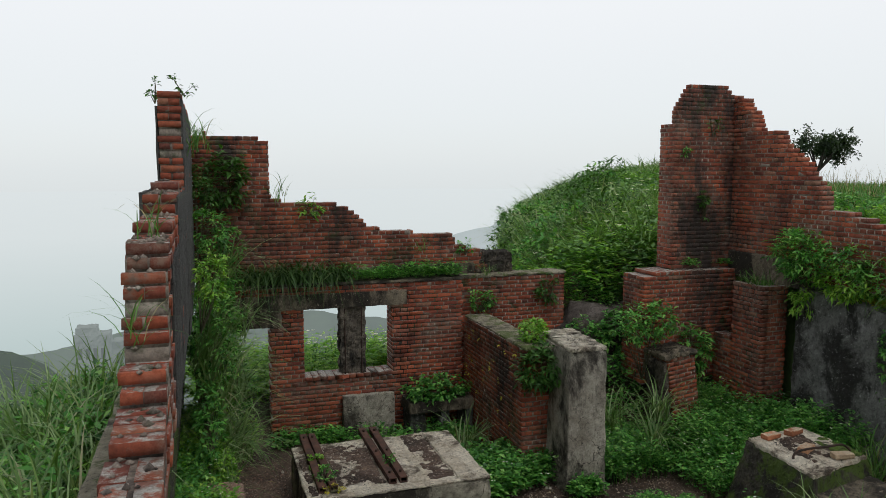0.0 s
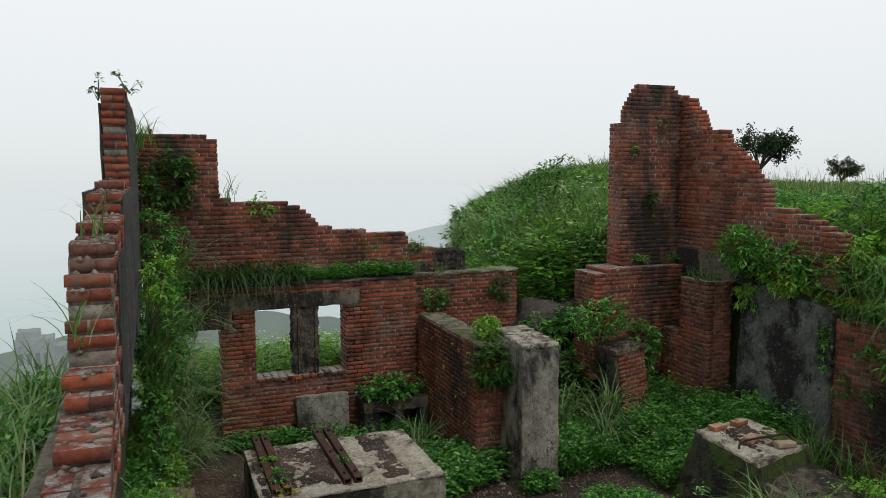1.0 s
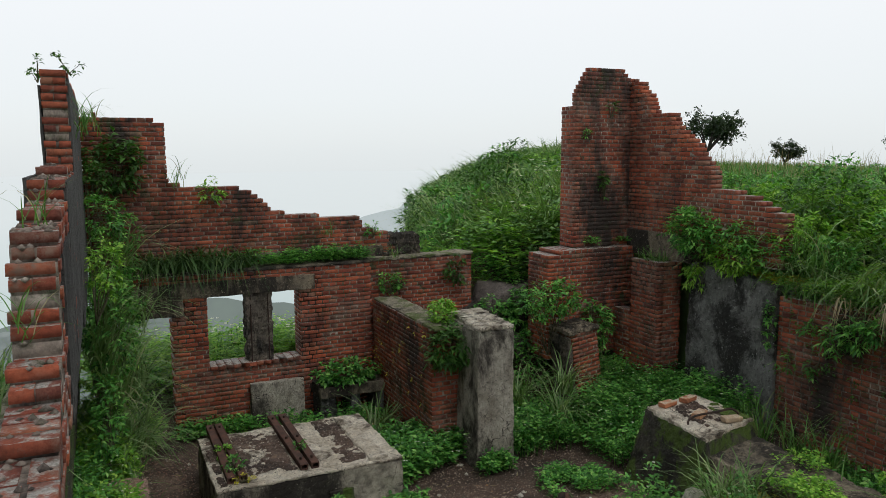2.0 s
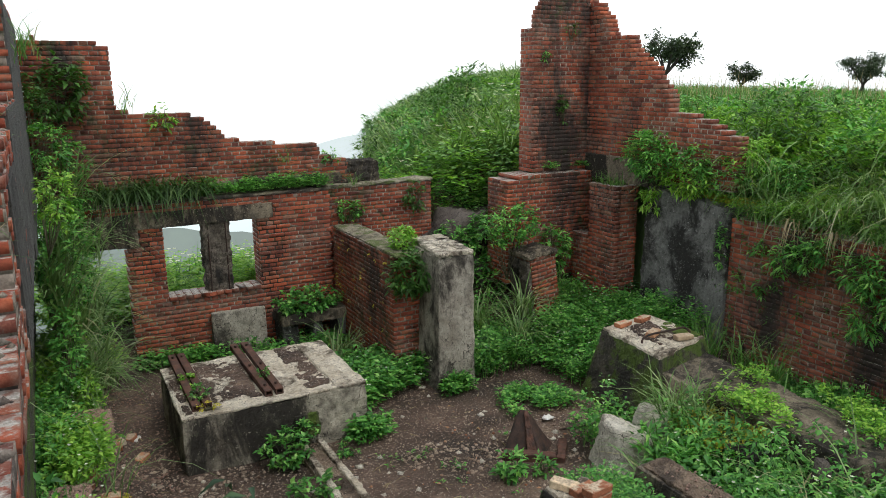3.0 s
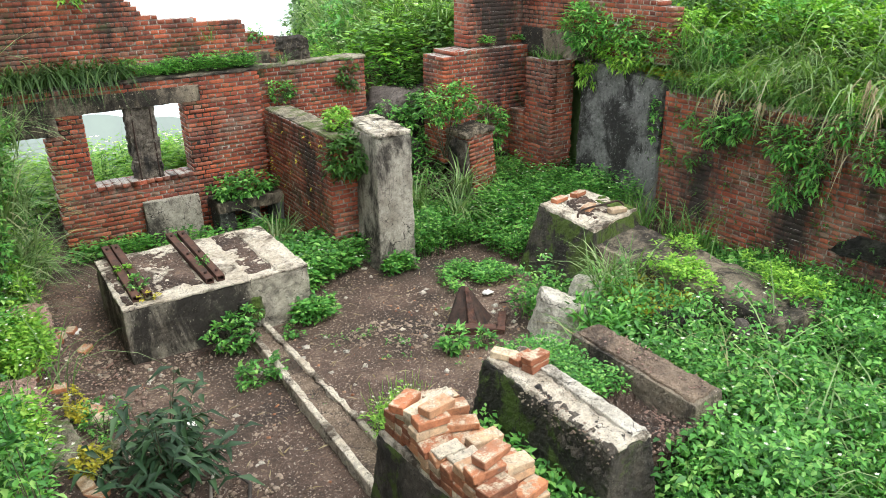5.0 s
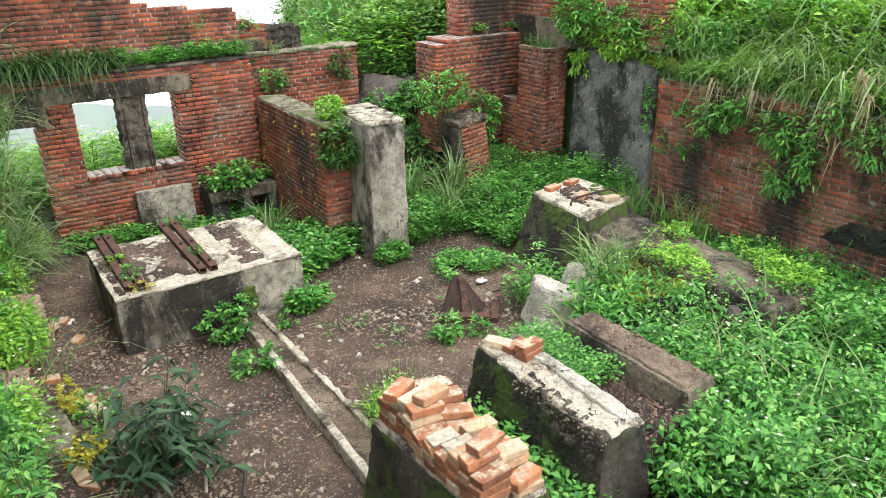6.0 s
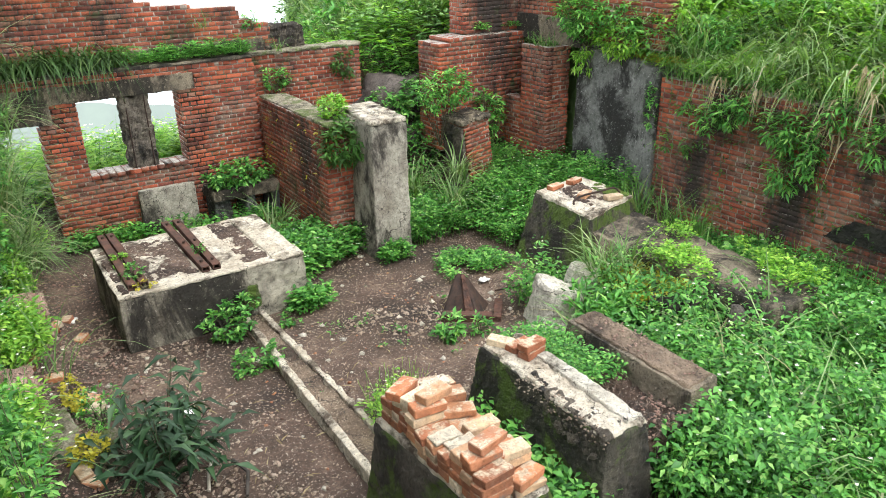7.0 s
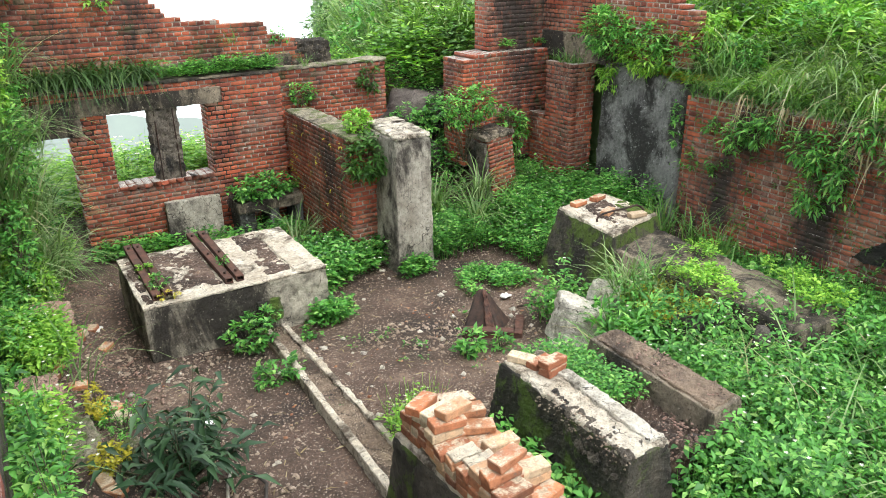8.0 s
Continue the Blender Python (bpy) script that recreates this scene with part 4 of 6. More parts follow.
for x, turn in ((1.27, 0.6), (1.96, 0.4), (2.10, -0.3)):
    copy_thing(rail, pose(x, 8.85, 0.685, 0, 0, turn))

drain = thing("drain_channel", "narrow concrete drain with crumbling kerbs", "drain", at=(2.35, 6.3, 0))
part("left_kerb", bm_mesh("left_kerb", worn_block([(2.13, 4.3, -0.08), (2.23, 4.3, -0.08), (2.31, 7.84, -0.08), (2.22, 7.84, -0.08), (2.14, 4.3, 0.13), (2.22, 4.3, 0.13), (2.30, 7.84, 0.13), (2.23, 7.84, 0.13)], 60, 0.014, 0.015, 41, 4.0), M_CONC_TOP), drain)
part("right_kerb", bm_mesh("right_kerb", worn_block([(2.50, 4.6, -0.08), (2.58, 4.6, -0.08), (2.54, 7.84, -0.08), (2.45, 7.84, -0.08), (2.51, 4.6, 0.09), (2.57, 4.6, 0.09), (2.53, 7.84, 0.09), (2.46, 7.84, 0.09)], 60, 0.022, 0.015, 42, 5.0, 0.02), M_CONC_TOP), drain)
part("bed", bm_mesh("bed", worn_block(box8(2.2, 2.53, 4.3, 7.84, -0.1, 0.045), 40, 0.02, 0.01, 43, 4.0), M_SAND), drain, "gravelly silt")

iron = thing("iron_hopper", "rusted pyramid-shaped iron casting on the soil", "iron casting", at=(4.5, 6.5, 0))
bm = bmesh.new()
apex = [bm.verts.new((4.60, 6.70, 0.46)), bm.verts.new((4.66, 6.62, 0.45))]
foot = [bm.verts.new(p) for p in ((4.25, 6.55, 0.0), (4.62, 6.22, 0.0), (4.95, 6.50, 0.0), (4.62, 6.92, 0.0))]
for q in ((foot[0], foot[1], apex[1], apex[0]), (foot[1], foot[2], apex[1]), (foot[2], foot[3], apex[0], apex[1]), (foot[3], foot[0], apex[0]), tuple(reversed(foot))):
    bm.faces.new(q)
bmesh.ops.bevel(bm, geom=bm.edges[:], offset=0.02, segments=1, affect="EDGES")
bmesh.ops.subdivide_edges(bm, edges=bm.edges[:], cuts=3, use_grid_fill=True)
for v in bm.verts:
    v.co += Vector((noise.noise(v.co * 7), noise.noise(v.co * 7 + Vector((9, 0, 0))), 0)) * 0.02
part("cone", bm_mesh("cone", bm, M_IRON), iron)
part("flange", bm_mesh("flange", worn_block([(4.2, 6.45, -0.02), (4.68, 6.08, -0.02), (4.76, 6.18, -0.02), (4.28, 6.55, -0.02), (4.2, 6.45, 0.1), (4.68, 6.08, 0.1), (4.76, 6.18, 0.1), (4.28, 6.55, 0.1)], 8, 0.01, 0.012, 3, 6.0), M_RUST), iron)

part("flange", bm_mesh("flange", worn_block([(4.70, 6.10, -0.02), (4.78, 6.04, -0.02), (5.12, 6.44, -0.02), (5.04, 6.50, -0.02), (4.70, 6.10, 0.08), (4.78, 6.04, 0.08), (5.12, 6.44, 0.06), (5.04, 6.50, 0.06)], 10, 0.015, 0.012, 5, 6.0, 0.02), M_RUST), iron)
part("rib", bm_mesh("rib", worn_block([(4.46, 6.30, 0.0), (4.54, 6.23, 0.0), (4.60, 6.30, 0.0), (4.52, 6.37, 0.0), (4.60, 6.60, 0.45), (4.63, 6.57, 0.45), (4.65, 6.60, 0.45), (4.62, 6.63, 0.45)], 12, 0.012, 0.008, 6, 8.0), M_RUST), iron, "raised rusty rib")

# block with loose bricks beside the retaining wall
b1 = thing("machine_base", "mossy battered concrete base with a long low slab", "plinth", at=(6.8, 6.0, 0))
part("body", bm_mesh("body", worn_block([(6.02, 6.0, -0.05), (7.5, 6.2, -0.05), (7.5, 7.55, -0.05), (6.12, 7.5, -0.05), (6.24, 6.13, 0.93), (7.32, 6.42, 0.93), (7.34, 7.46, 0.93), (6.38, 7.36, 0.93)], 22, 0.02, 0.03, 51, 3.0, 0.02), M_CONC_MOSS), b1)
part("top_slab", bm_mesh("top_slab", worn_block([(6.24, 6.14, 0.92), (7.31, 6.43, 0.92), (7.33, 7.45, 0.92), (6.38, 7.35, 0.92), (6.25, 6.15, 0.965), (7.30, 6.44, 0.965), (7.32, 7.44, 0.965), (6.39, 7.34, 0.965)], 18, 0.02, 0.012, 52, 4.0), M_CONC_TOP), b1)
part("low_slab", bm_mesh("low_slab", worn_block([(6.2, 3.5, -0.05), (7.4, 3.5, -0.05), (7.45, 6.3, -0.05), (6.1, 6.2, -0.05), (6.4, 3.6, 0.72), (7.2, 3.6, 0.72), (7.3, 6.42, 0.76), (6.3, 6.2, 0.76)], 30, 0.03, 0.03, 53, 2.5, 0.03), M_CONC_SIDE), b1)

part("silt", bm_mesh("silt", worn_block([(6.55, 6.45, 0.93), (7.05, 6.55, 0.93), (7.1, 7.3, 0.93), (6.6, 7.15, 0.93), (6.57, 6.47, 0.968), (7.03, 6.57, 0.968), (7.08, 7.28, 0.968), (6.62, 7.13, 0.968)], 20, 0.03, 0.01, 54, 4.0), M_SOIL), b1, "thin layer of dark silt")
part("moss_mat", bm_mesh("moss_mat", worn_block([(7.0, 6.4, 0.93), (7.3, 6.46, 0.93), (7.3, 7.1, 0.93), (7.05, 7.0, 0.93), (7.02, 6.42, 0.975), (7.28, 6.48, 0.975), (7.28, 7.08, 0.975), (7.07, 6.98, 0.975)], 20, 0.03, 0.01, 55, 4.0), M_MOSS), b1, "bright green moss")
lump = thing("concrete_lump", "pale broken lump of concrete on the soil", "rubble", "rubble", data=bm_mesh("concrete_lump", worn_block([(4.84, 5.45, -0.05), (5.25, 4.95, -0.05), (5.75, 5.35, -0.05), (5.1, 6.05, -0.05), (5.0, 5.5, 0.62), (5.25, 5.2, 0.58), (5.5, 5.4, 0.5), (5.12, 5.85, 0.64)], 14, 0.03, 0.04, 61, 3.0, 0.02), M_LUMP))
thing("concrete_lump", "pale broken lump of concrete half hidden by grass", "rubble", "rubble", data=bm_mesh("concrete_lump", worn_block([(5.45, 5.35, -0.05), (6.1, 5.2, -0.05), (6.25, 5.8, -0.05), (5.5, 5.95, -0.05), (5.55, 5.45, 0.6), (6.05, 5.35, 0.58), (6.12, 5.7, 0.62), (5.6, 5.8, 0.66)], 14, 0.035, 0.05, 62, 3.0, 0.02), M_LUMP))
thing("stone_block", "weathered stone block among weeds", "rubble", "rubble", data=bm_mesh("stone_block", worn_block(box8(5.75, 6.15, 4.35, 4.95, -0.05, 0.62, 0.02), 8, 0.05, 0.05, 63, 3.0, 0.05), M_ROCK))
thing("stone_block", "pointed brown stone standing among weeds", "rubble", "rubble", data=bm_mesh("stone_block", worn_block([(5.85, 3.75, 0.0), (6.1, 3.6, 0.0), (6.25, 3.85, 0.0), (5.95, 4.0, 0.0), (5.97, 3.8, 0.8), (6.03, 3.77, 0.8), (6.07, 3.83, 0.78), (6.0, 3.86, 0.8)], 8, 0.04, 0.02, 64, 4.0), M_ROCK))

b3 = thing("broken_trough", "broken concrete base holding a pocket of soil", "plinth", at=(3.9, 3.7, 0))
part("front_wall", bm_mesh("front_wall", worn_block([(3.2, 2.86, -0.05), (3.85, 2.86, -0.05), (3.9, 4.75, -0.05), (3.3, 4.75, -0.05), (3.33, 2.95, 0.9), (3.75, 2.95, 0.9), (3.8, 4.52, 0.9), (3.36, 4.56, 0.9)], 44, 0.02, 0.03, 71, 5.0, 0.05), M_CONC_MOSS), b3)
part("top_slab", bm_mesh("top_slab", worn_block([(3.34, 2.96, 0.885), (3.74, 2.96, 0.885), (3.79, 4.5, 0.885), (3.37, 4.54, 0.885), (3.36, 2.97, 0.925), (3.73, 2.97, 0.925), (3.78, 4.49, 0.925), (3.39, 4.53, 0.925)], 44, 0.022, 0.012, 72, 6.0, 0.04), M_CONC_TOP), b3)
part("back_wall", bm_mesh("back_wall", worn_block([(4.34, 2.98, -0.05), (4.82, 2.98, -0.05), (4.78, 4.6, -0.05), (4.32, 4.6, -0.05), (4.38, 3.06, 0.84), (4.76, 3.1, 0.84), (4.72, 4.5, 0.86), (4.36, 4.5, 0.86)], 40, 0.012, 0.012, 73, 5.0, 0.03), M_CONC_SIDE), b3)
part("litter_bed", bm_mesh("litter_bed", worn_block([(4.41, 3.1, 0.83), (4.73, 3.14, 0.83), (4.69, 4.46, 0.85), (4.39, 4.46, 0.85), (4.42, 3.11, 0.862), (4.72, 3.15, 0.862), (4.68, 4.45, 0.882), (4.40, 4.45, 0.882)], 40, 0.02, 0.008, 75, 7.0), M_SAND), b3, "brown leaf litter")
part("end_wall", bm_mesh("end_wall", worn_block([(3.8, 2.96, -0.05), (4.4, 2.98, -0.05), (4.4, 3.2, -0.05), (3.8, 3.2, -0.05), (3.8, 3.02, 0.5), (4.38, 3.06, 0.6), (4.38, 3.16, 0.62), (3.8, 3.18, 0.6)], 24, 0.05, 0.02, 76, 7.0, 0.08), M_ROCK), b3, "crumbled end wall of brick rubble")
part("soil", bm_mesh("soil", worn_block(box8(3.72, 4.42, 3.0, 4.5, 0.0, 0.64), 24, 0.08, 0.02, 74, 4.0), M_SOIL), b3)

part("screed", bm_mesh("screed", worn_block([(3.58, 3.0, 0.915), (3.74, 3.0, 0.915), (3.76, 4.1, 0.915), (3.62, 4.16, 0.915), (3.59, 3.01, 0.95), (3.73, 3.01, 0.95), (3.75, 4.09, 0.95), (3.63, 4.15, 0.95)], 36, 0.012, 0.008, 77, 7.0, 0.02), M_LUMP), b3, "pale cracked screed")
part("eroded_edge", bm_mesh("eroded_edge", worn_block([(3.30, 2.98, 0.70), (3.42, 2.98, 0.70), (3.45, 3.95, 0.70), (3.33, 3.95, 0.70), (3.345, 2.99, 0.915), (3.42, 2.99, 0.925), (3.44, 3.9, 0.925), (3.36, 3.9, 0.915)], 44, 0.045, 0.01, 78, 9.0, 0.06), M_SPALL), b3, "crumbled dark aggregate edge")

pedestal = thing("concrete_pedestal", "mossy concrete pedestal carrying stacked bricks", "plinth", at=(2.25, 3.3, 0))
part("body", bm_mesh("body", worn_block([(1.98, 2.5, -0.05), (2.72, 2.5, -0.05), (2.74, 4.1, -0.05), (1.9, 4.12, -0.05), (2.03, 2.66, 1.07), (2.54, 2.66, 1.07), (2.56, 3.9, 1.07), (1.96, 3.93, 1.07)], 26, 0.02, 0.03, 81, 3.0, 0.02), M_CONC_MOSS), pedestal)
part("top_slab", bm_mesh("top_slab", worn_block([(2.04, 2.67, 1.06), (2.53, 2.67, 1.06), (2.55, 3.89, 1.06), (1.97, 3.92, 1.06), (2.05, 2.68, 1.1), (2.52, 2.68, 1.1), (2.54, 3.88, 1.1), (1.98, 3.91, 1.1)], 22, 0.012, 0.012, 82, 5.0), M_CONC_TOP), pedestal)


# ---- loose bricks ----
def brick_shape(gen, w=0.238, d=0.115, h=0.062):
    bm = bmesh.new()
    vs = [bm.verts.new((x + gen.normal(0, 0.004), y + gen.normal(0, 0.004), z + gen.normal(0, 0.003))) for x, y, z in box8(-w / 2, w / 2, -d / 2, d / 2, 0, h)]
    for q in ((3, 2, 1, 0), (4, 5, 6, 7), (0, 1, 5, 4), (1, 2, 6, 5), (2, 3, 7, 6), (3, 0, 4, 7)):
        bm.faces.new([vs[i] for i in q])
    bmesh.ops.bevel(bm, geom=bm.edges[:], offset=0.006, segments=1, affect="EDGES")
    bmesh.ops.subdivide_edges(bm, edges=[e for e in bm.edges if e.calc_length() > 0.05], cuts=2, use_grid_fill=True)
    for v in bm.verts:
        v.co += v.normal * noise.noise(v.co * 40 + Vector((w * 9, gen.random() * 0.02, 0))) * 0.003
    return bm_mesh("brick", bm, M_BRICK_LOOSE)


gen = np.random.default_rng(14)
BRICK_KINDS = [brick_shape(gen, 0.238 * s) for s in (1, 1.0, 0.97, 1.02, 0.72)]


def loose_brick(x, y, z, yaw, group, label="loose orange-red brick with old mortar", tip=0.0, kind=None):
    ob = thing("loose_brick", label, "brick", group, data=BRICK_KINDS[int(gen.integers(5)) if kind is None else kind])
    ob.matrix_basis = pose(x, y, z, gen.normal(0, 0.8), tip, yaw)


H_BRICK = 0.0655
for y0, layers, behind in ((3.83, 3, 2), (3.71, 4, 4), (3.59, 5, 4), (3.47, 5, 3), (3.35, 3, 2), (3.23, 3, 3), (3.11, 3, 2), (2.99, 4, 3), (2.87, 5, 4), (2.75, 4, 2)):
    for i, tall in ((0, layers), (1, behind)):
        lead = 0.012 * math.sin(9.1 * y0 + 3 * i)
        for k in range(tall):
            loose_brick(2.135 + 0.25 * i + lead + gen.normal(0, 0.009), y0 + gen.normal(0, 0.003), 1.1 + H_BRICK * k, gen.normal(0, 2.0 if k < tall - 1 else 9), "stacked loose bricks", "reclaimed orange brick in a rough stack", 0.0, int(gen.integers(4)))
for k, (x, y, z) in enumerate(((2.13, 3.24, 1.1 + 3 * H_BRICK), (2.36, 3.70, 1.1 + 4 * H_BRICK), (2.18, 3.12, 1.1 + 3 * H_BRICK))):
    thing("mortar_lump", "pale slab of old mortar on the stacked bricks", "rubble", "mortar on the stack", data=bm_mesh("mortar_lump", worn_block(box8(x - 0.11, x + 0.09, y - 0.055, y + 0.055, z, z + 0.018), 8, 0.008, 0.006, 120 + k, 9.0, 0.01), M_CREAM))
loose_brick(2.20, 3.49, 1.1 + 5 * H_BRICK, 10, "stacked loose bricks", "brick lying loose on top of the stack")
loose_brick(2.10, 3.74, 1.1 + 4 * H_BRICK, 28, "stacked loose bricks", "brick lying loose on top of the stack")
loose_brick(2.20, 2.89, 1.1 + 5 * H_BRICK, 14, "stacked loose bricks", "brick lying loose on top of the stack")
loose_brick(2.40, 3.84, 1.1 + 2 * H_BRICK, -20, "stacked loose bricks", "brick lying loose on top of the stack")
for x, y, yaw in ((6.62, 7.22, 10), (7.0, 7.25, 15), (6.72, 6.75, 25), (6.95, 6.45, -10)):
    loose_brick(x, y, 0.975, yaw, "bricks on the mossy base", "loose orange brick lying on mossy concrete")
for x, y, z, yaw in ((3.50, 4.42, 0.93, -60), (3.60, 4.28, 0.93, 5), (3.62, 4.14, 0.93, 12), (3.62, 4.15, 0.9955, 8)):
    loose_brick(x, y, z, yaw, "bricks on the broken base", "loose orange brick on pale concrete")
for k in range(14):
    x, y = gen.uniform(-0.05, 0.6), gen.uniform(5.0, 9.0)
    loose_brick(x, y, float(height(x, y)) - 0.01, gen.uniform(0, 180), "fallen bricks", "fallen brick half buried in soil", gen.normal(0, 8), 4)

for k, (x, y, w, d, h, lab) in enumerate(((0.08, 8.45, 0.42, 0.5, 0.66, "broken masonry chunk with a pink top"), (-0.2, 6.85, 0.42, 0.6, 0.62, "broken masonry chunk with a flat top"), (0.02, 6.15, 0.34, 0.7, 0.44, "mossy concrete kerb piece"), (0.35, 5.9, 0.3, 0.4, 0.3, "mossy concrete kerb piece"))):
    thing("masonry_chunk", lab, "rubble", "masonry chunks", data=bm_mesh("masonry_chunk", worn_block(box8(x - w / 2, x + w / 2, y - d / 2, y + d / 2, 0.1, h, 0.03), 16, 0.05, 0.03, 90 + k, 4.0, 0.06), M_PINK if k < 2 else M_MOSS_TOP))

# boulders in the gap between the walls
for k, (x, y, z, s) in enumerate(((6.1, 11.2, 1.0, 0.75), (6.7, 11.6, 1.5, 0.8), (7.3, 11.3, 1.6, 0.6))):
    bm = bmesh.new()
    bmesh.ops.create_icosphere(bm, subdivisions=4, radius=1.0)
    for v in bm.verts:
        q = v.co.copy()
        v.co *= 1 + 0.35 * noise.fractal(q * 1.3 + Vector((k * 5, 0, 0)), 0.9, 2.0, 4)
        v.co = Vector((v.co.x * s, v.co.y * s * 0.8, v.co.z * s * 0.6)) + Vector((x, y, z))
    thing("boulder", "mossy grey boulder overgrown with weeds", "rock", "boulders", data=bm_mesh("boulder", bm, M_ROCK, True))

# small things on the soil
thing("stick", "bleached dry stick on the soil", "stick", data=bm_mesh("stick", tube([(1.0, 5.1, 0.06), (1.06, 5.3, 0.09), (1.12, 5.42, 0.08), (1.14, 5.55, 0.05)], 0.014), M_WOOD))
thing("stick", "dark dead branch on the soil", "stick", data=bm_mesh("stick", tube([(1.25, 4.9, 0.03), (1.35, 5.15, 0.06), (1.3, 5.4, 0.04)], 0.016), M_BARK))
thing("iron_hoop", "bent black iron hoop on the concrete base", "hoop", data=bm_mesh("iron_hoop", tube([(6.75 + 0.42 * math.cos(a), 6.52 + 0.05 * math.sin(3 * a), 0.985 + 0.14 * math.sin(a)) for a in np.linspace(0.1, 3.0, 22)], 0.014), M_IRON))
thing("iron_bar", "thin rusted bar lying on the soil", "bar", data=bm_mesh("iron_bar", tube([(5.2, 6.7, 0.03), (5.5, 6.62, 0.04), (5.75, 6.6, 0.03)], 0.012), M_IRON))
for x, y, yaw, lab in ((5.28, 7.05, 20, "white scrap of litter on the soil"), (0.55, 8.95, 60, "white scrap of litter on the soil"), (1.2, 6.35, 110, "white scrap of litter on the soil")):
    bm = worn_block(box8(-0.07, 0.07, -0.045, 0.045, 0, 0.012), 6, 0.02, 0.004, x, 9.0)
    scrap = thing("litter_scrap", lab, "litter", "litter", data=bm_mesh("litter_scrap", bm, M_PAPER))
    scrap.matrix_basis = pose(x, y, float(height(x, y)) + 0.02, 4, 3, yaw)


def pebble_bed(name, label, p, size, mat):
    n = len(p)
    octa = np.array([(1, 0, 0), (0, 1, 0), (-1, 0, 0), (0, -1, 0), (0, 0, 0.7), (0, 0, -0.7)])
    v = octa[None] * (size * rng.uniform(0.4, 1.6, (n, 1, 1)) * rng.uniform(0.6, 1.3, (n, 6, 3)))
    az = rng.uniform(0, 6.28, n)
    c, s = np.cos(az)[:, None], np.sin(az)[:, None]
    v = np.stack([v[..., 0] * c - v[..., 1] * s, v[..., 0] * s + v[..., 1] * c, v[..., 2]], -1) + p[:, None]
    f = np.array([(0, 1, 4), (1, 2, 4), (2, 3, 4), (3, 0, 4), (1, 0, 5), (2, 1, 5), (3, 2, 5), (0, 3, 5)])
    thing(name, label, "gravel", kind="stuff", data=np_mesh(name, v, (f[None] + 6 * np.arange(n)[:, None, None]).reshape(-1, 3), mat))


def lifted_soil(p):
    return p + np.array((0, 0, 0.025))


open_soil = lambda x, y: ~((x > 0.9) & (x < 3.2) & (y > 7.8) & (y < 9.6))
pebble_bed("gravel", "pale grit scattered over the damp soil", spots(12000, 0.3, 6.0, 4.2, 11.2, open_soil), 0.011, M_PEBBLE)
pebble_bed("rubble_chips", "brick and concrete chips on the soil", clumped(spots(7000, 0.2, 6.0, 4.2, 11.2, open_soil), 0.6, 0.02), 0.023, M_PEBBLE)
pebble_bed("rubble_chips", "larger pale stones on the soil", spots(190, 0.3, 5.6, 4.4, 11.0, open_soil), 0.038, M_LUMP)
pebble_bed("brick_chips", "red brick chips on the soil", clumped(spots(900, 0.2, 5.5, 4.4, 11.2, open_soil), 0.7, -0.05, 3.0), 0.018, M_BRICK_LOOSE)
n_twig = 420
tw = spots(n_twig, 0.3, 5.8, 4.3, 11.0, open_soil)
n_twig = len(tw)
tw_az = rng.uniform(0, 6.28, n_twig)
thing("leaf_litter", "dry stalks and leaf litter on the soil", "litter", kind="stuff", data=np_mesh("leaf_litter", *leaves(lifted_soil(tw), np.stack([np.cos(tw_az), np.sin(tw_az), rng.normal(0, 0.12, n_twig)], 1), rng.uniform(0.05, 0.22, n_twig), rng.uniform(0.006, 0.02, n_twig)), M_STRAW))
grit = spots(1400, 2.22, 2.52, 4.5, 7.8)
grit[:, 2] = 0.055
pebble_bed("drain_grit", "pale grit lying in the drain", grit, 0.007, M_PEBBLE)

pebble_bed("rubble_chips", "brick and mortar crumbs in the soil pocket", np.concatenate([np.stack([rng.uniform(3.85, 4.35, 160), rng.uniform(3.0, 3.5, 160), np.full(160, 0.67)], 1), np.stack([rng.uniform(4.42, 4.72, 60), rng.uniform(3.2, 4.4, 60), np.full(60, 0.885)], 1)]), 0.013, M_PINK)
pebble_bed("rubble_chips", "small stones and bark crumbs along the west strip", lifted_soil(spots(1500, -0.1, 0.95, 4.6, 10.5)), 0.015, M_PINK)

ly = rng.uniform(2.3, 7.4, 190)
lz = 2.97 + COURSE * np.floor((np.interp(ly, [q[0] for q in LWTOP], [q[1] for q in LWTOP]) - 2.97) / COURSE + 0.5)
pebble_bed("mortar_crumbs", "grey lumps of old mortar on the broken wall", np.stack([rng.uniform(-0.38, -0.21, 190), ly, lz - 0.004], 1), 0.02, M_MORTAR)

n = 340
pebble_bed("rubble_chips", "pale aggregate crumbling from the broken base", np.stack([rng.uniform(3.31, 3.42, n), rng.uniform(2.95, 4.0, n), rng.uniform(0.80, 0.94, n)], 1), 0.011, M_PEBBLE)

# ---- growth ----


def grow(name, label, category, pieces, mat, kind="stuff", flower=None, stem=None):
    """One stretch of growth: leaves or blades, with flowers and stems as parts."""
    v, f = joined(pieces)
    ob = thing(name, label, category, kind=kind, data=np_mesh(name, v, f, mat))
    if flower is not None:
        part("flower_heads", np_mesh("flower_heads", *flower, M_PETAL), ob, "small white flowers", "stuff")
    if stem is not None:
        part("stems", np_mesh("stems", *stem, M_STEM), ob, "", "stuff")
    return ob


def lifted(p, dz):
    return p + np.array((0, 0, dz))


solid = [(6.0, 7.45, 6.05, 7.55), (3.25, 3.82, 2.85, 4.7), (4.3, 4.85, 2.95, 4.6), (1.9, 2.75, 2.5, 4.1), (4.85, 5.6, 5.1, 6.0)]


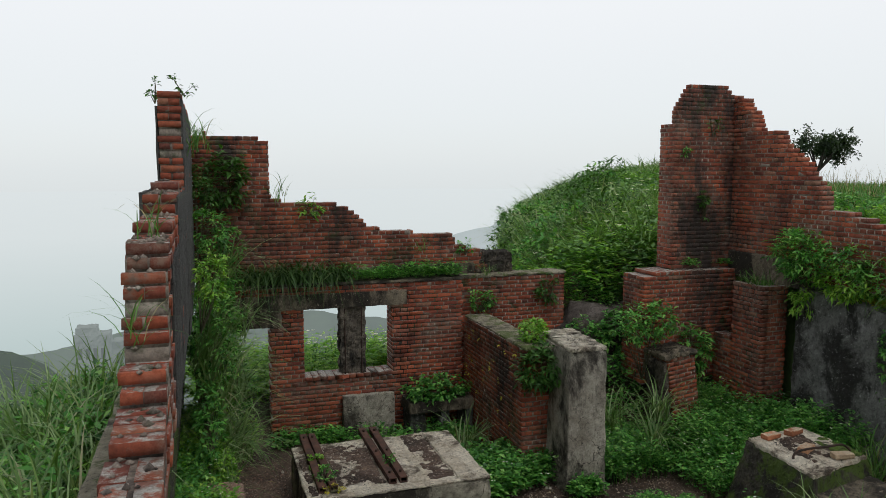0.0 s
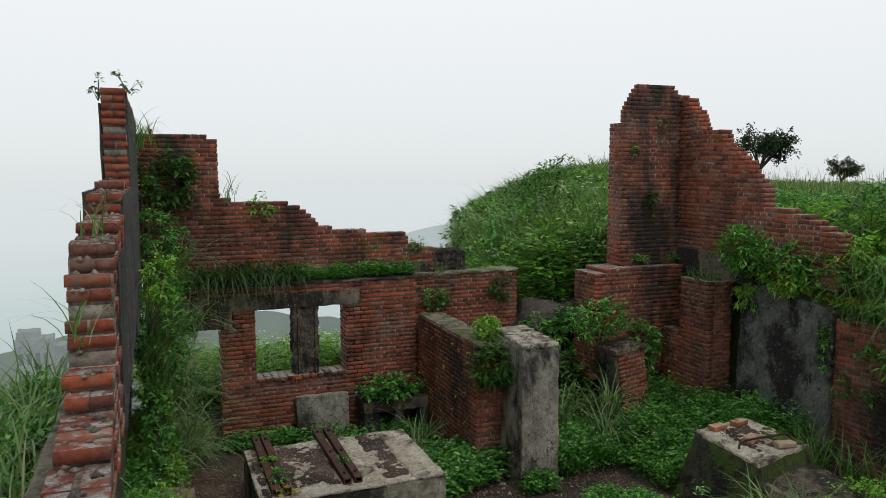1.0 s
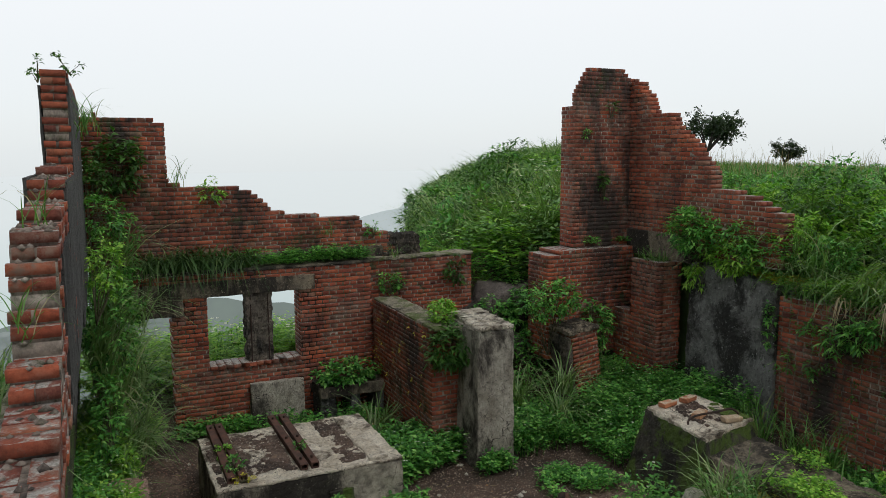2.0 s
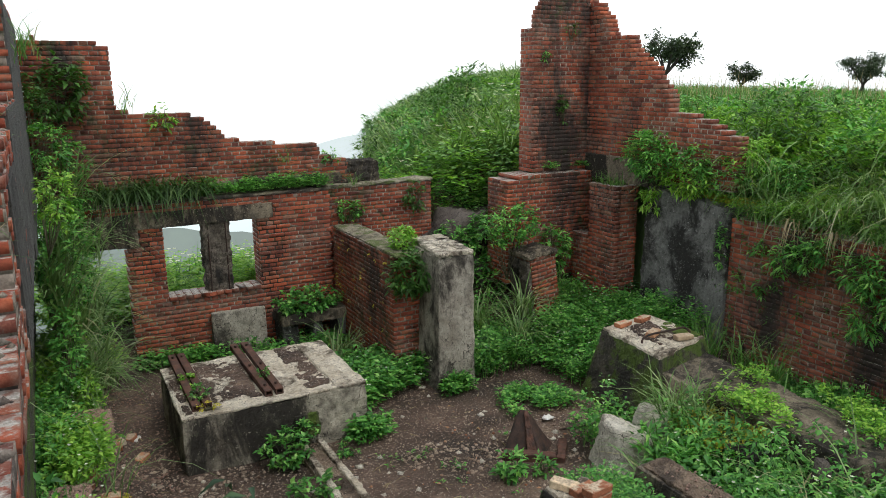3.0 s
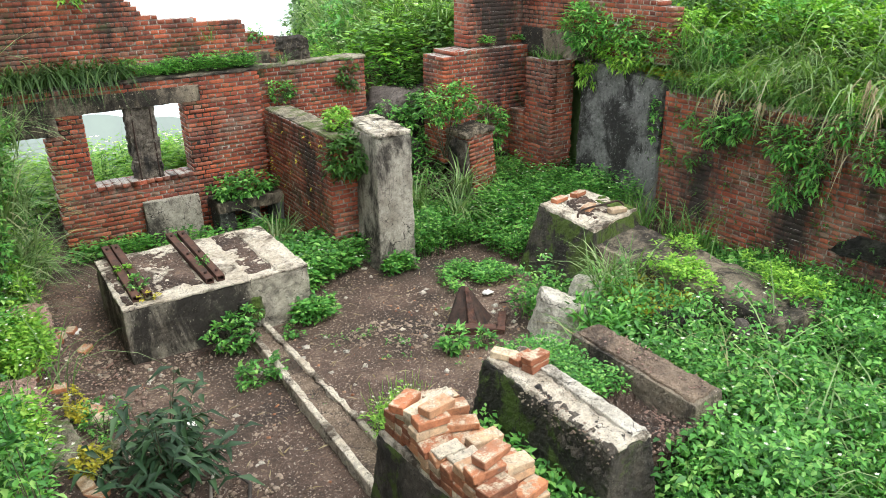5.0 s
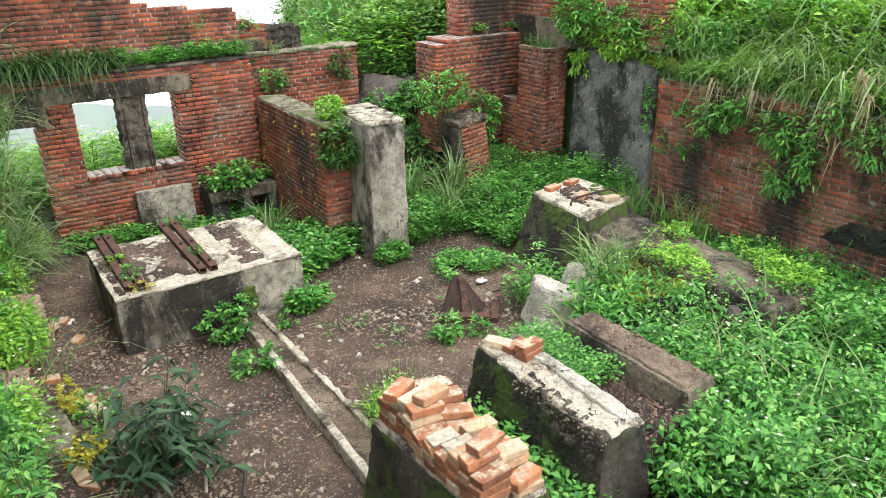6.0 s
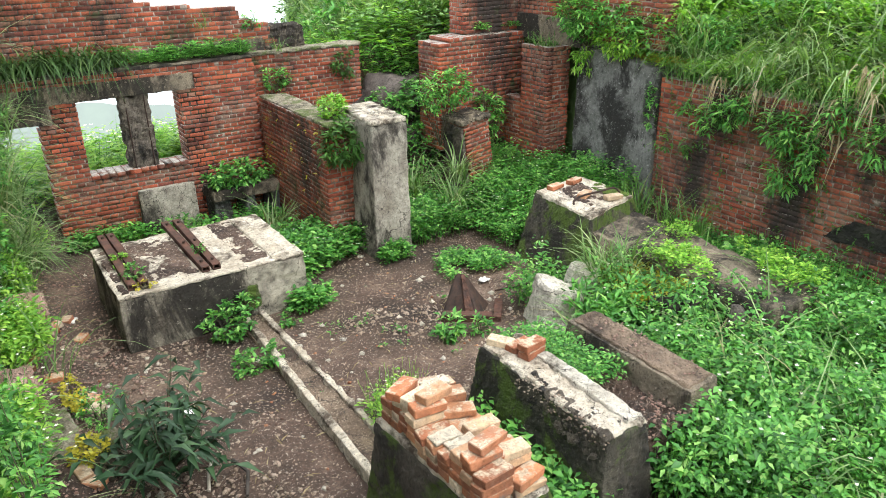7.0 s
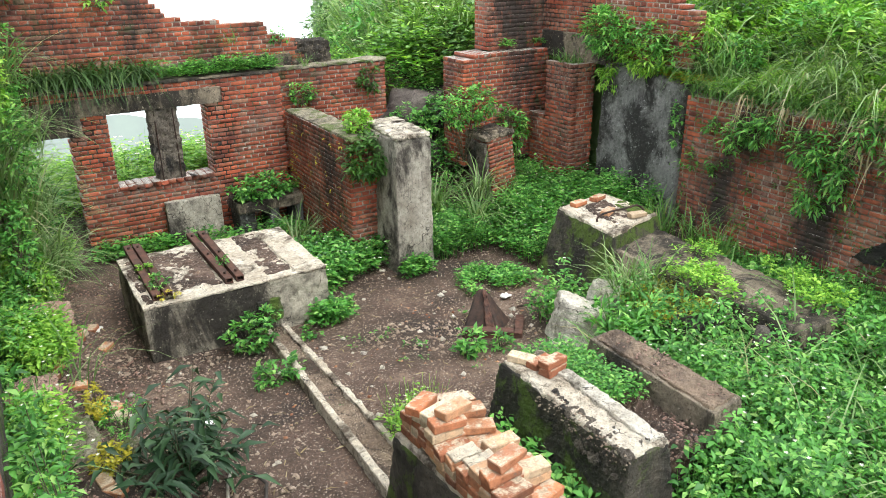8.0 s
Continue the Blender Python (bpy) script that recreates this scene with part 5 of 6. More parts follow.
def clear(x, y, extra=()):
    k = np.ones(len(x), bool)
    for a, b, c, d in [*solid, *extra]:
        k &= ~((x > a) & (x < b) & (y > c) & (y < d))
    return k


# the weed field before the retaining wall
p = spots(2500, 3.75, 8.25, 0.4, 6.4, lambda x, y: clear(x, y, [(3.7, 4.45, 2.9, 4.6), (3.7, 5.2, 4.6, 6.4), (6.25, 7.35, 4.4, 6.1)]) & (x > 3.9 + 0.25 * (y - 2)))
tall = rng.uniform(0.6, 1.1, len(p)) * (0.52 - 0.22 * sm(6.9, 7.8, p[:, 0])) * drift(p, 1.5, 1.0)
grow("weeds", "dense green flowering weeds covering the floor", "weeds", [herbs(p, tall, 32, 0.074, 0.5, 0.13, (-0.55, 0.65)), herbs(p[::4], 1.35 * tall[::4], 28, 0.078, 0.44, 0.12, (-0.4, 0.8)), herbs(p[::2], 0.7 * tall[::2], 16, 0.05, 0.55, 0.16), stems(p, 0.4, 0.005)], M_WEED, flower=flowers(p[::6] + UP * (1.12 * tall[::6])[:, None] + rng.normal(0, 0.05, (len(p[::6]), 3)), 0.022))
p = spots(230, 6.25, 7.4, 3.7, 5.7)
p[:, 2] = 0.74
p = clumped(p, 1.1, -0.05)
grow("weeds", "low green and yellowish herbs on the concrete slab", "weeds", [herbs(p, 0.16, 26, 0.05, 0.6, 0.1)], M_FERN)
p = spots(130, 5.6, 6.6, 4.6, 5.4)
p[:, 2] = 0.55
grow("weeds", "yellow-green stonecrop on rubble", "weeds", [herbs(p, 0.12, 30, 0.03, 0.7, 0.1)], M_YELLOW)
tufts = spots(22, 4.6, 7.4, 1.0, 5.0, lambda x, y: clear(x, y))
k = np.repeat(np.arange(len(tufts)), 24)
grow("grass", "long arching grass blades among the weeds", "grass", [blades(tufts[k] + rng.normal(0, 0.06, (len(k), 3)) * (1, 1, 0), 0.95, 0.021, reach=0.75, fall=0.55)], M_GRASS)
tufts = np.array([(5.35, 5.2, 0.1), (5.5, 4.9, 0.1), (5.2, 5.0, 0.1), (5.75, 5.1, 0.2), (7.6, 6.6, 0.4), (7.75, 6.2, 0.4), (7.9, 6.9, 0.4), (7.7, 5.7, 0.4)])
k = np.repeat(np.arange(len(tufts)), 42)
grow("grass", "upright tufts of green grass by broken concrete", "grass", [blades(tufts[k] + rng.normal(0, 0.07, (len(k), 3)) * (1, 1, 0), 0.95, 0.017, reach=0.55, fall=0.4)], M_GRASS)
tufts = spots(13, 4.7, 7.0, 1.2, 3.6, lambda x, y: clear(x, y))
k = np.repeat(np.arange(len(tufts)), 14)
grow("grass", "pale arching grass blades rising over the weeds", "grass", [blades(tufts[k] + rng.normal(0, 0.07, (len(k), 3)) * (1, 1, 0), 1.2, 0.022, reach=0.85, fall=0.65)], M_GRASS_PALE)
tufts = np.array([(5.75, 5.5, 0.35), (5.95, 5.6, 0.35), (5.9, 5.25, 0.35), (6.2, 5.45, 0.4)])
k = np.repeat(np.arange(4), 46)
grow("grass", "tall bright tuft of grass behind the pale concrete", "grass", [blades(tufts[k] + rng.normal(0, 0.07, (len(k), 3)) * (1, 1, 0), 0.95, 0.024, reach=0.6, fall=0.5)], M_GRASS_PALE)
p = spots(60, 5.15, 6.0, 4.7, 5.35)
grow("weeds", "long-leaved green weeds against the pale concrete", "weeds", [herbs(p, 0.55, 26, 0.15, 0.22, 0.1, (0.1, 1.0))], M_WEED)
# pocket of soil, gap beside the pedestal
p = spots(110, 3.74, 4.32, 3.75, 4.75)
p[:, 2] = 0.63
grow("weeds", "pale green herbs growing in the soil pocket", "weeds", [herbs(p, 0.2, 34, 0.045, 0.55, 0.14)], M_WEED)
p = spots(110, 3.9, 5.1, 2.45, 3.02)
grow("weeds", "leafy weeds crowding the end of the broken base", "weeds", [herbs(p, 0.62, 28, 0.085, 0.52, 0.14, (-0.5, 0.7)), stems(p, 0.55, 0.004)], M_WEED)
p = spots(560, 2.62, 3.3, 2.0, 4.3, lambda x, y: (x > 2.72) & (x < 3.28))
grow("weeds", "glossy green weeds between two concrete bases", "weeds", [herbs(p, 0.46, 26, 0.08, 0.5, 0.13)], M_WEED)

# weeds at the back of the room
p = spots(1900, 5.0, 8.25, 7.2, 10.9, lambda x, y: clear(x, y, [(5.0, 6.2, 7.2, 8.5), (6.6, 7.1, 9.4, 10.0), (7.85, 8.3, 8.87, 9.6)]) & (y < 9.95))
grow("weeds", "deep green flowering weeds against the walls", "weeds", [herbs(p, 0.44 * rng.uniform(0.6, 1.15, len(p)) * drift(p, 1.7, 2.0), 30, 0.068, 0.5, 0.14), stems(p, 0.3, 0.004)], M_WEED, flower=flowers(lifted(p[::9], 0.46), 0.02))
p = clumped(spots(420, 5.05, 6.3, 7.2, 8.6), 1.4, 0.08)
p = np.concatenate([p, spots(150, 4.95, 6.15, 7.2, 7.75, lambda x, y: np.sin(7 * x) > -0.5)])
grow("weeds", "low creeping weeds at the edge of the soil", "weeds", [herbs(p, 0.15, 20, 0.06, 0.55, 0.12)], M_WEED)
p = spots(520, 3.15, 4.45, 8.3, 9.6, lambda x, y: (y > 8.3 + 0.45 * (x - 3.2)))
grow("weeds", "dense weeds at the foot of the cross wall", "weeds", [herbs(p, 0.4, 28, 0.085, 0.52, 0.14)], M_WEED, flower=flowers(lifted(spots(30, 3.2, 4.4, 8.2, 9.4), 0.44), 0.018))
p = np.concatenate([spots(34, 4.45, 4.85, 8.25, 8.4), spots(90, 2.1, 4.0, 10.5, 11.2), spots(60, 0.9, 2.0, 11.1, 11.45), spots(50, 2.9, 3.3, 7.6, 7.82)])
grow("weeds", "small green weeds along the foot of the walls", "weeds", [herbs(p, 0.26, 26, 0.075, 0.52, 0.12)], M_WEED)
p = clumped(spots(240, 5.75, 7.2, 10.9, 12.5), 1.5, -0.1, 3.0)
grow("weeds", "low weeds between the boulders", "weeds", [herbs(p, 0.32, 26, 0.08, 0.48, 0.14)], M_WEED)
tuft_list = [(3.75, 10.3, 0.0, 46), (3.55, 10.0, 0.0, 30), (5.75, 9.55, 0.4, 60), (6.05, 8.85, 0.3, 60), (6.35, 9.2, 0.6, 60), (7.35, 9.6, 0.4, 60), (7.6, 9.3, 0.4, 50), (7.15, 9.75, 0.3, 40)]
k = np.repeat(np.arange(len(tuft_list)), [q[3] for q in tuft_list])
b0 = np.array([q[:3] for q in tuft_list])[k] + rng.normal(0, 0.06, (len(k), 3)) * (1, 1, 0)
grow("grass", "drooping silver grass tufts beside the pillars", "grass", [blades(b0, 0.95, 0.024, reach=0.75, fall=0.62)], M_GRASS_PALE)


def bush(name, label, centre, radii, n, leaf, slim, mat, down=0.15, stem_from=None, category="shrub"):
    """A bush: leaves in clusters through an uneven volume, with twigs from its root."""
    c, r = np.array(centre, float), np.array(radii, float)
    m = max(4, n // 9)
    d = unit(rng.normal(0, 1, (m, 3)))
    tips = c + d * r * rng.uniform(0.45, 1.08, (m, 1)) ** 0.7
    k = np.repeat(np.arange(m), 9)
    az = np.tile(np.arange(9) * 2.4, m) + rng.uniform(0, 6, m)[k]
    spin = np.stack([np.cos(az), np.sin(az), rng.uniform(-0.5, 0.8, len(k)) - down], 1)
    p = tips[k] + rng.normal(0, 0.25, (len(k), 3)) * leaf
    L = leaf * rng.uniform(0.6, 1.2, len(k))
    v, f = leaves(p, unit(spin + d[k] * 0.55), L, L * slim)
    root = np.array(stem_from if stem_from is not None else (c[0], c[1], c[2] - r[2]))
    ob = thing(name, label, category, at=tuple(root))
    part("foliage", np_mesh("foliage", v, f, mat), ob, "", "stuff")
    pick = tips[:: max(1, m // 14)]
    ring = np.array([(1, 0, 0), (-0.5, 0.87, 0), (-0.5, -0.87, 0)]) * 0.007
    sv = np.concatenate([np.broadcast_to(root, pick.shape)[:, None] + ring, pick[:, None] + ring * 0.4], 1)
    sf = np.array([(0, 1, 4), (0, 4, 3), (1, 2, 5), (1, 5, 4), (2, 0, 3), (2, 3, 5)])
    part("twig", np_mesh("twig", sv.reshape(-1, 3), (sf[None] + 6 * np.arange(len(pick))[:, None, None]).reshape(-1, 3), M_STEM), ob, "", "stuff")
    return ob


bush("hanging_shrub", "dark leafy shrub hanging beside the concrete pillar", (4.30, 8.98, 1.6), (0.30, 0.22, 0.30), 720, 0.15, 0.26, M_WEED_DARK, 0.3, (4.4, 9.12, 1.6))
bush("small_shrub", "bright green bushy plant on the wall top", (4.36, 9.4, 2.02), (0.2, 0.22, 0.17), 850, 0.065, 0.5, M_FERN, 0.0)
bush("small_shrub", "green leafy plant growing from the wall joint", (4.38, 11.5, 2.12), (0.26, 0.1, 0.2), 330, 0.07, 0.55, M_WEED)
bush("small_shrub", "dark leafy plant hanging on the wall end", (5.62, 11.52, 2.25), (0.2, 0.1, 0.26), 230, 0.10, 0.4, M_WEED_DARK, 0.5)
bush("small_shrub", "spreading green weeds on the concrete bench", (3.5, 11.15, 0.78), (0.6, 0.28, 0.2), 1100, 0.085, 0.6, M_WEED)
bush("rock_shrub", "dark shrub growing against the low brick wall", (6.45, 9.72, 1.95), (0.6, 0.3, 0.3), 1300, 0.088, 0.42, M_WEED, 0.2, (6.5, 9.9, 1.0))
bush("rock_shrub", "leafy shrub growing against the low brick wall", (7.4, 9.78, 1.45), (0.3, 0.18, 0.4), 480, 0.11, 0.42, M_WEED, 0.2, (7.4, 9.85, 0.8))
bush("rock_shrub", "dark shrub sprawling over the boulders", (6.85, 10.75, 1.55), (0.75, 0.4, 0.42), 1500, 0.12, 0.45, M_WEED)
bush("rock_shrub", "dark shrub sprawling over the boulders", (6.15, 11.0, 1.5), (0.42, 0.35, 0.3), 560, 0.09, 0.45, M_WEED)
bush("rock_shrub", "leafy shrub behind the concrete pillar", (5.55, 10.3, 0.45), (0.5, 0.5, 0.45), 900, 0.10, 0.45, M_WEED)
bush("rock_shrub", "leafy shrub behind the concrete pillar", (6.3, 10.4, 0.75), (0.5, 0.35, 0.5), 900, 0.10, 0.45, M_WEED)
bush("rock_shrub", "leafy shrub growing between boulders", (5.95, 10.75, 0.8), (0.3, 0.3, 0.3), 400, 0.10, 0.45, M_WEED)
bush("bank_shrub", "green long-leaved shrub at the tower's foot", (8.08, 8.42, 3.08), (0.26, 0.46, 0.34), 1500, 0.125, 0.24, M_WEED, 0.2, (8.2, 8.4, 2.62))
bush("bank_shrub", "green long-leaved shrub spilling over the concrete wall", (8.3, 7.75, 2.78), (0.26, 0.5, 0.24), 1300, 0.115, 0.26, M_FERN, 0.3, (8.4, 7.7, 2.5))
bush("bank_shrub", "leafy shrub spilling over the concrete wall", (8.17, 8.42, 2.42), (0.1, 0.15, 0.24), 260, 0.11, 0.26, M_FERN, 0.7, (8.3, 8.4, 2.62))
bush("wall_shrub", "dark shrub rooted in the tall wall", (0.22, 11.68, 4.15), (0.38, 0.25, 0.5), 700, 0.13, 0.4, M_WEED_DARK, 0.3)
bush("wall_shrub", "small sprig on the wall top", (1.62, 11.72, 3.72), (0.24, 0.12, 0.17), 110, 0.10, 0.4, M_FERN, 0.2)
bush("wall_shrub", "small sprig on the wall top", (4.2, 11.8, 3.0), (0.14, 0.1, 0.14), 90, 0.07, 0.5, M_WEED)
bush("wall_shrub", "sprig of leaves on the tower", (7.75, 10.12, 3.75), (0.12, 0.07, 0.26), 110, 0.09, 0.4, M_WEED_DARK, 0.4)
bush("wall_shrub", "sprig of leaves on the tower", (7.85, 10.14, 5.05), (0.16, 0.06, 0.2), 70, 0.07, 0.4, M_WEED_DARK, 0.3)
bush("wall_shrub", "sprig of leaves on the wall end", (7.35, 10.12, 4.7), (0.08, 0.06, 0.16), 50, 0.07, 0.4, M_WEED, 0.3)
bush("wall_shrub", "sprig on the broken wall top", (-0.42, 7.5, 5.05), (0.07, 0.07, 0.13), 60, 0.05, 0.5, M_WEED_DARK)
bush("wall_shrub", "thin sprig on the broken wall top", (-0.17, 7.6, 5.12), (0.12, 0.08, 0.1), 60, 0.06, 0.4, M_WEED_DARK)
bush("floor_plant", "small green plant beside the machine base", (2.02, 7.55, 0.2), (0.26, 0.2, 0.22), 420, 0.08, 0.5, M_WEED, 0.0, (2.0, 7.6, 0.0))
bush("floor_plant", "small green plant beside the drain", (2.03, 6.75, 0.12), (0.26, 0.18, 0.14), 280, 0.08, 0.5, M_WEED, 0.0, (2.0, 6.75, 0.0))
bush("floor_plant", "small green plant beside the machine base", (2.3, 7.7, 0.3), (0.12, 0.1, 0.14), 120, 0.07, 0.5, M_WEED, 0.0, (2.3, 7.72, 0.0))
bush("floor_plant", "small green plant on the soil", (2.72, 7.45, 0.1), (0.16, 0.14, 0.1), 110, 0.07, 0.5, M_WEED, 0.0, (2.7, 7.45, 0.0))
bush("floor_plant", "small green plant by the iron casting", (4.1, 6.1, 0.13), (0.22, 0.16, 0.13), 210, 0.09, 0.45, M_WEED, 0.0, (4.1, 6.1, 0.0))
bush("floor_plant", "small green plant by the iron casting", (4.42, 5.98, 0.1), (0.12, 0.1, 0.12), 100, 0.08, 0.45, M_WEED, 0.0, (4.42, 5.98, 0.0))
bush("floor_plant", "small herb on the iron rail", (1.2, 8.75, 0.75), (0.1, 0.2, 0.08), 140, 0.05, 0.6, M_FERN, 0.0, (1.2, 8.75, 0.69))
bush("floor_plant", "small herb on the iron rail", (1.22, 8.25, 0.78), (0.1, 0.12, 0.09), 140, 0.05, 0.6, M_WEED, 0.0, (1.22, 8.25, 0.69))
bush("floor_plant", "small herb on the iron rail", (2.02, 8.5, 0.76), (0.08, 0.08, 0.07), 80, 0.05, 0.6, M_WEED, 0.0, (2.02, 8.5, 0.69))
bush("floor_plant", "yellowish stonecrop at the rail end", (1.27, 7.97, 0.72), (0.13, 0.07, 0.04), 120, 0.03, 0.7, M_YELLOW, 0.0, (1.27, 7.97, 0.69))
p = clumped(spots(240, 2.55, 3.1, 4.2, 5.3), 2.0, -0.1, 4.0)
grow("weeds", "thin flowering herbs beside the stacked bricks", "weeds", [herbs(p, 0.38, 16, 0.05, 0.45, 0.12), stems(p, 0.5, 0.003, 0.2)], M_FERN, flower=flowers(lifted(p[:60], 0.4), 0.014))
p = clumped(spots(150, 2.2, 5.5, 5.4, 7.4, lambda x, y: clear(x, y)), 1.6, 0.15, 6.0)
grow("weeds", "sparse seedlings on the soil", "weeds", [herbs(p, 0.06, 8, 0.045, 0.5, 0.06)], M_WEED)

# dark shrub on the soil
root = np.array((0.78, 5.55, 0.05))
shrub = thing("dark_shrub", "blue-green shrub with long drooping leaves on the soil", "shrub", at=tuple(root))
lp, ld, sp = [], [], []
for j in range(34):
    a, q = rng.uniform(0, 6.28), rng.uniform(0.12, 0.78)
    tip = root + np.array((math.cos(a) * q, math.sin(a) * q * 0.9, rng.uniform(0.55, 1.2) - 0.5 * q))
    sp.append(tip)
    for s in np.linspace(0.4, 1.0, 10):
        b = rng.uniform(0, 6.28)
        lp.append(root + (tip - root) * s)
        ld.append((math.cos(b), math.sin(b), rng.uniform(-0.35, 0.5)))
part("foliage", np_mesh("foliage", *leaves(np.array(lp), np.array(ld), rng.uniform(0.15, 0.27, len(lp)), 0.056, 0.3, 0.45), M_SHRUB), shrub, "", "stuff")
sp = np.array(sp)
ring = np.array([(1, 0, 0), (-0.5, 0.87, 0), (-0.5, -0.87, 0)]) * 0.008
sv = np.concatenate([np.broadcast_to(root, sp.shape)[:, None] + ring, sp[:, None] + ring * 0.4], 1)
sf = np.array([(0, 1, 4), (0, 4, 3), (1, 2, 5), (1, 5, 4), (2, 0, 3), (2, 3, 5)])
part("twig", np_mesh("twig", sv.reshape(-1, 3), (sf[None] + 6 * np.arange(len(sp))[:, None, None]).reshape(-1, 3), M_STEM), shrub, "", "stuff")
bush("yellow_plant", "yellow-flowered stonecrop on mossy rubble", (0.24, 5.72, 0.42), (0.16, 0.15, 0.12), 620, 0.04, 0.7, M_YELLOW)
bush("yellow_plant", "yellowing stonecrop on mossy rubble", (0.27, 6.7, 0.42), (0.08, 0.34, 0.10), 520, 0.035, 0.7, M_YELLOW)
bush("floor_plant", "feathery green herb beside the dark shrub", (0.45, 6.5, 0.3), (0.22, 0.3, 0.2), 700, 0.05, 0.35, M_WEED, 0.0, (0.45, 6.5, 0.1))

# the strip along the west wall
p = spots(1000, -0.42, 0.25, 3.6, 11.3, lambda x, y: ((y > 9.6) & (x < 0.1)) | ((y > 5.5) | (x < -0.25)) & ((np.sin(4.1 * y + 0.8) > -0.1) & (x < 0.18) & ~((y > 8.1) & (y < 8.8)) & ~((y > 6.45) & (y < 7.2)) & ~((y > 5.8) & (y < 6.4))))
p[:, 2] += 0.15
grow("weeds", "bright green weeds along the west wall", "weeds", [herbs(p, 0.36, 30, 0.066, 0.46, 0.15), stems(p, 0.3, 0.004)], M_FERN, flower=flowers(lifted(spots(30, -0.1, 0.3, 5, 9), 0.6), 0.018))
p = spots(260, -0.3, 0.75, 9.2, 11.4, lambda x, y: x < 0.05 + 0.45 * (y - 10.0))
grow("weeds", "leafy weeds by the doorway", "weeds", [herbs(p, 0.5, 26, 0.085, 0.48, 0.15)], M_FERN)
tufts = np.concatenate([spots(13, -0.3, 0.1, 9.3, 11.2), spots(3, 0.1, 0.45, 10.4, 11.2)])
k = np.concatenate([np.repeat(np.arange(len(tufts)), 26), np.full(14, len(tufts))])
tufts = np.concatenate([tufts, [(0.2, 7.3, 0.2)]])
grow("grass", "tall arching silver grass by the west wall", "grass", [blades(tufts[k] + rng.normal(0, 0.06, (len(k), 3)) * (1, 1, 0), 1.1, 0.018, reach=0.8, fall=0.6)], M_GRASS_PALE)
for x, y, z, rx, ry, rz, n, mm in ((-0.05, 8.9, 1.3, 0.18, 0.5, 0.55, 800, M_WEED), (0.05, 9.7, 2.1, 0.26, 0.6, 0.7, 1100, M_WEED), (0.12, 10.6, 2.2, 0.34, 0.6, 0.6, 1300, M_WEED), (0.12, 11.2, 2.8, 0.36, 0.4, 0.5, 1000, M_WEED), (0.05, 10.9, 3.45, 0.3, 0.5, 0.36, 700, M_WEED), (0.0, 10.8, 1.2, 0.4, 0.5, 0.6, 900, M_FERN), (-0.02, 11.3, 3.95, 0.2, 0.3, 0.3, 300, M_WEED_DARK), (0.4, 11.1, 1.1, 0.3, 0.3, 0.45, 600, M_WEED), (0.3, 11.3, 3.2, 0.22, 0.2, 0.3, 320, M_WEED), (-0.18, 11.4, 2.0, 0.2, 0.4, 0.75, 900, M_WEED), (-0.2, 10.4, 2.3, 0.12, 0.6, 0.5, 700, M_WEED)):
    bush("climbing_shrub", "tangled creeper covering the plastered wall", (x, y, z), (rx, ry, rz), n, 0.085, 0.40, mm, 0.3, (-0.1, y, 0.4))
k = np.repeat(np.arange(7), 44)
b0 = np.array([(0.15, 10.2, 1.6), (0.3, 10.6, 1.1), (0.1, 9.6, 1.3), (0.35, 10.9, 1.9), (0.25, 9.9, 0.6), (0.1, 9.2, 0.5), (0.2, 10.9, 2.7)])[k] + rng.normal(0, 0.08, (len(k), 3))
grow("grass", "pale arching silver grass in the creeper", "grass", [blades(b0, 0.95, 0.028, heading=rng.normal(-0.4, 1.2, len(k)), reach=0.85, fall=0.65)], M_GRASS_PALE)
for y in (4.3,):
    bush("climbing_shrub", "green creeper on the plastered wall", (-0.2, y, 1.2), (0.12, 0.5, 0.85), 400, 0.09, 0.42, M_WEED, 0.3, (-0.1, y, 0.4))
bush("climbing_shrub", "yellowish creeper high on the plastered wall", (0.02, 8.9, 3.05), (0.2, 0.6, 0.35), 500, 0.08, 0.42, M_FERN, 0.3, (-0.1, 8.9, 2.4))
k = np.repeat(np.arange(3), (40, 34, 20))
b0 = np.array([(-0.1, 8.6, 4.55), (-0.05, 11.6, 4.7), (1.12, 11.75, 3.85)])[k] + rng.normal(0, 0.06, (len(k), 3))
grow("grass", "grass tufts rooted in the wall top", "grass", [blades(b0, 0.5, 0.012, reach=0.7, fall=0.5)], M_GRASS)
k = np.repeat(np.arange(2), 16)
b0 = np.array([(-0.3, 4.25, 3.95), (-0.35, 3.72, 3.52)])[k] + rng.normal(0, 0.03, (len(k), 3))
grow("grass", "thin grass rooted in the broken wall", "grass", [blades(b0, 0.34, 0.008, reach=0.9, fall=0.5)], M_GRASS)

n = 20
roots = np.stack([rng.uniform(-0.15, 0.05, n), rng.uniform(8.6, 11.3, n), rng.uniform(0.5, 2.3, n)], 1)
k = np.repeat(np.arange(n), 18)
grow("grass", "silver grass arching out of the overgrown wall", "grass", [blades(roots[k] + rng.normal(0, 0.05, (len(k), 3)), 1.0, 0.03, heading=rng.normal(-0.6, 1.0, len(k)), reach=0.7, rise=1.0, fall=0.55)], M_GRASS_PALE)

p = np.concatenate([spots(70, -0.3, 0.16, 7.2, 7.95), spots(40, -0.4, -0.05, 5.5, 6.4), spots(50, -0.3, 0.15, 8.85, 9.5)])
p[:, 2] += 0.1
grow("weeds", "fresh light green weeds among the masonry chunks", "weeds", [herbs(p, 0.36, 30, 0.07, 0.48, 0.15, (-0.3, 0.6)), stems(p, 0.32, 0.004)], M_FERN, flower=flowers(lifted(p[::9], 0.4), 0.018))

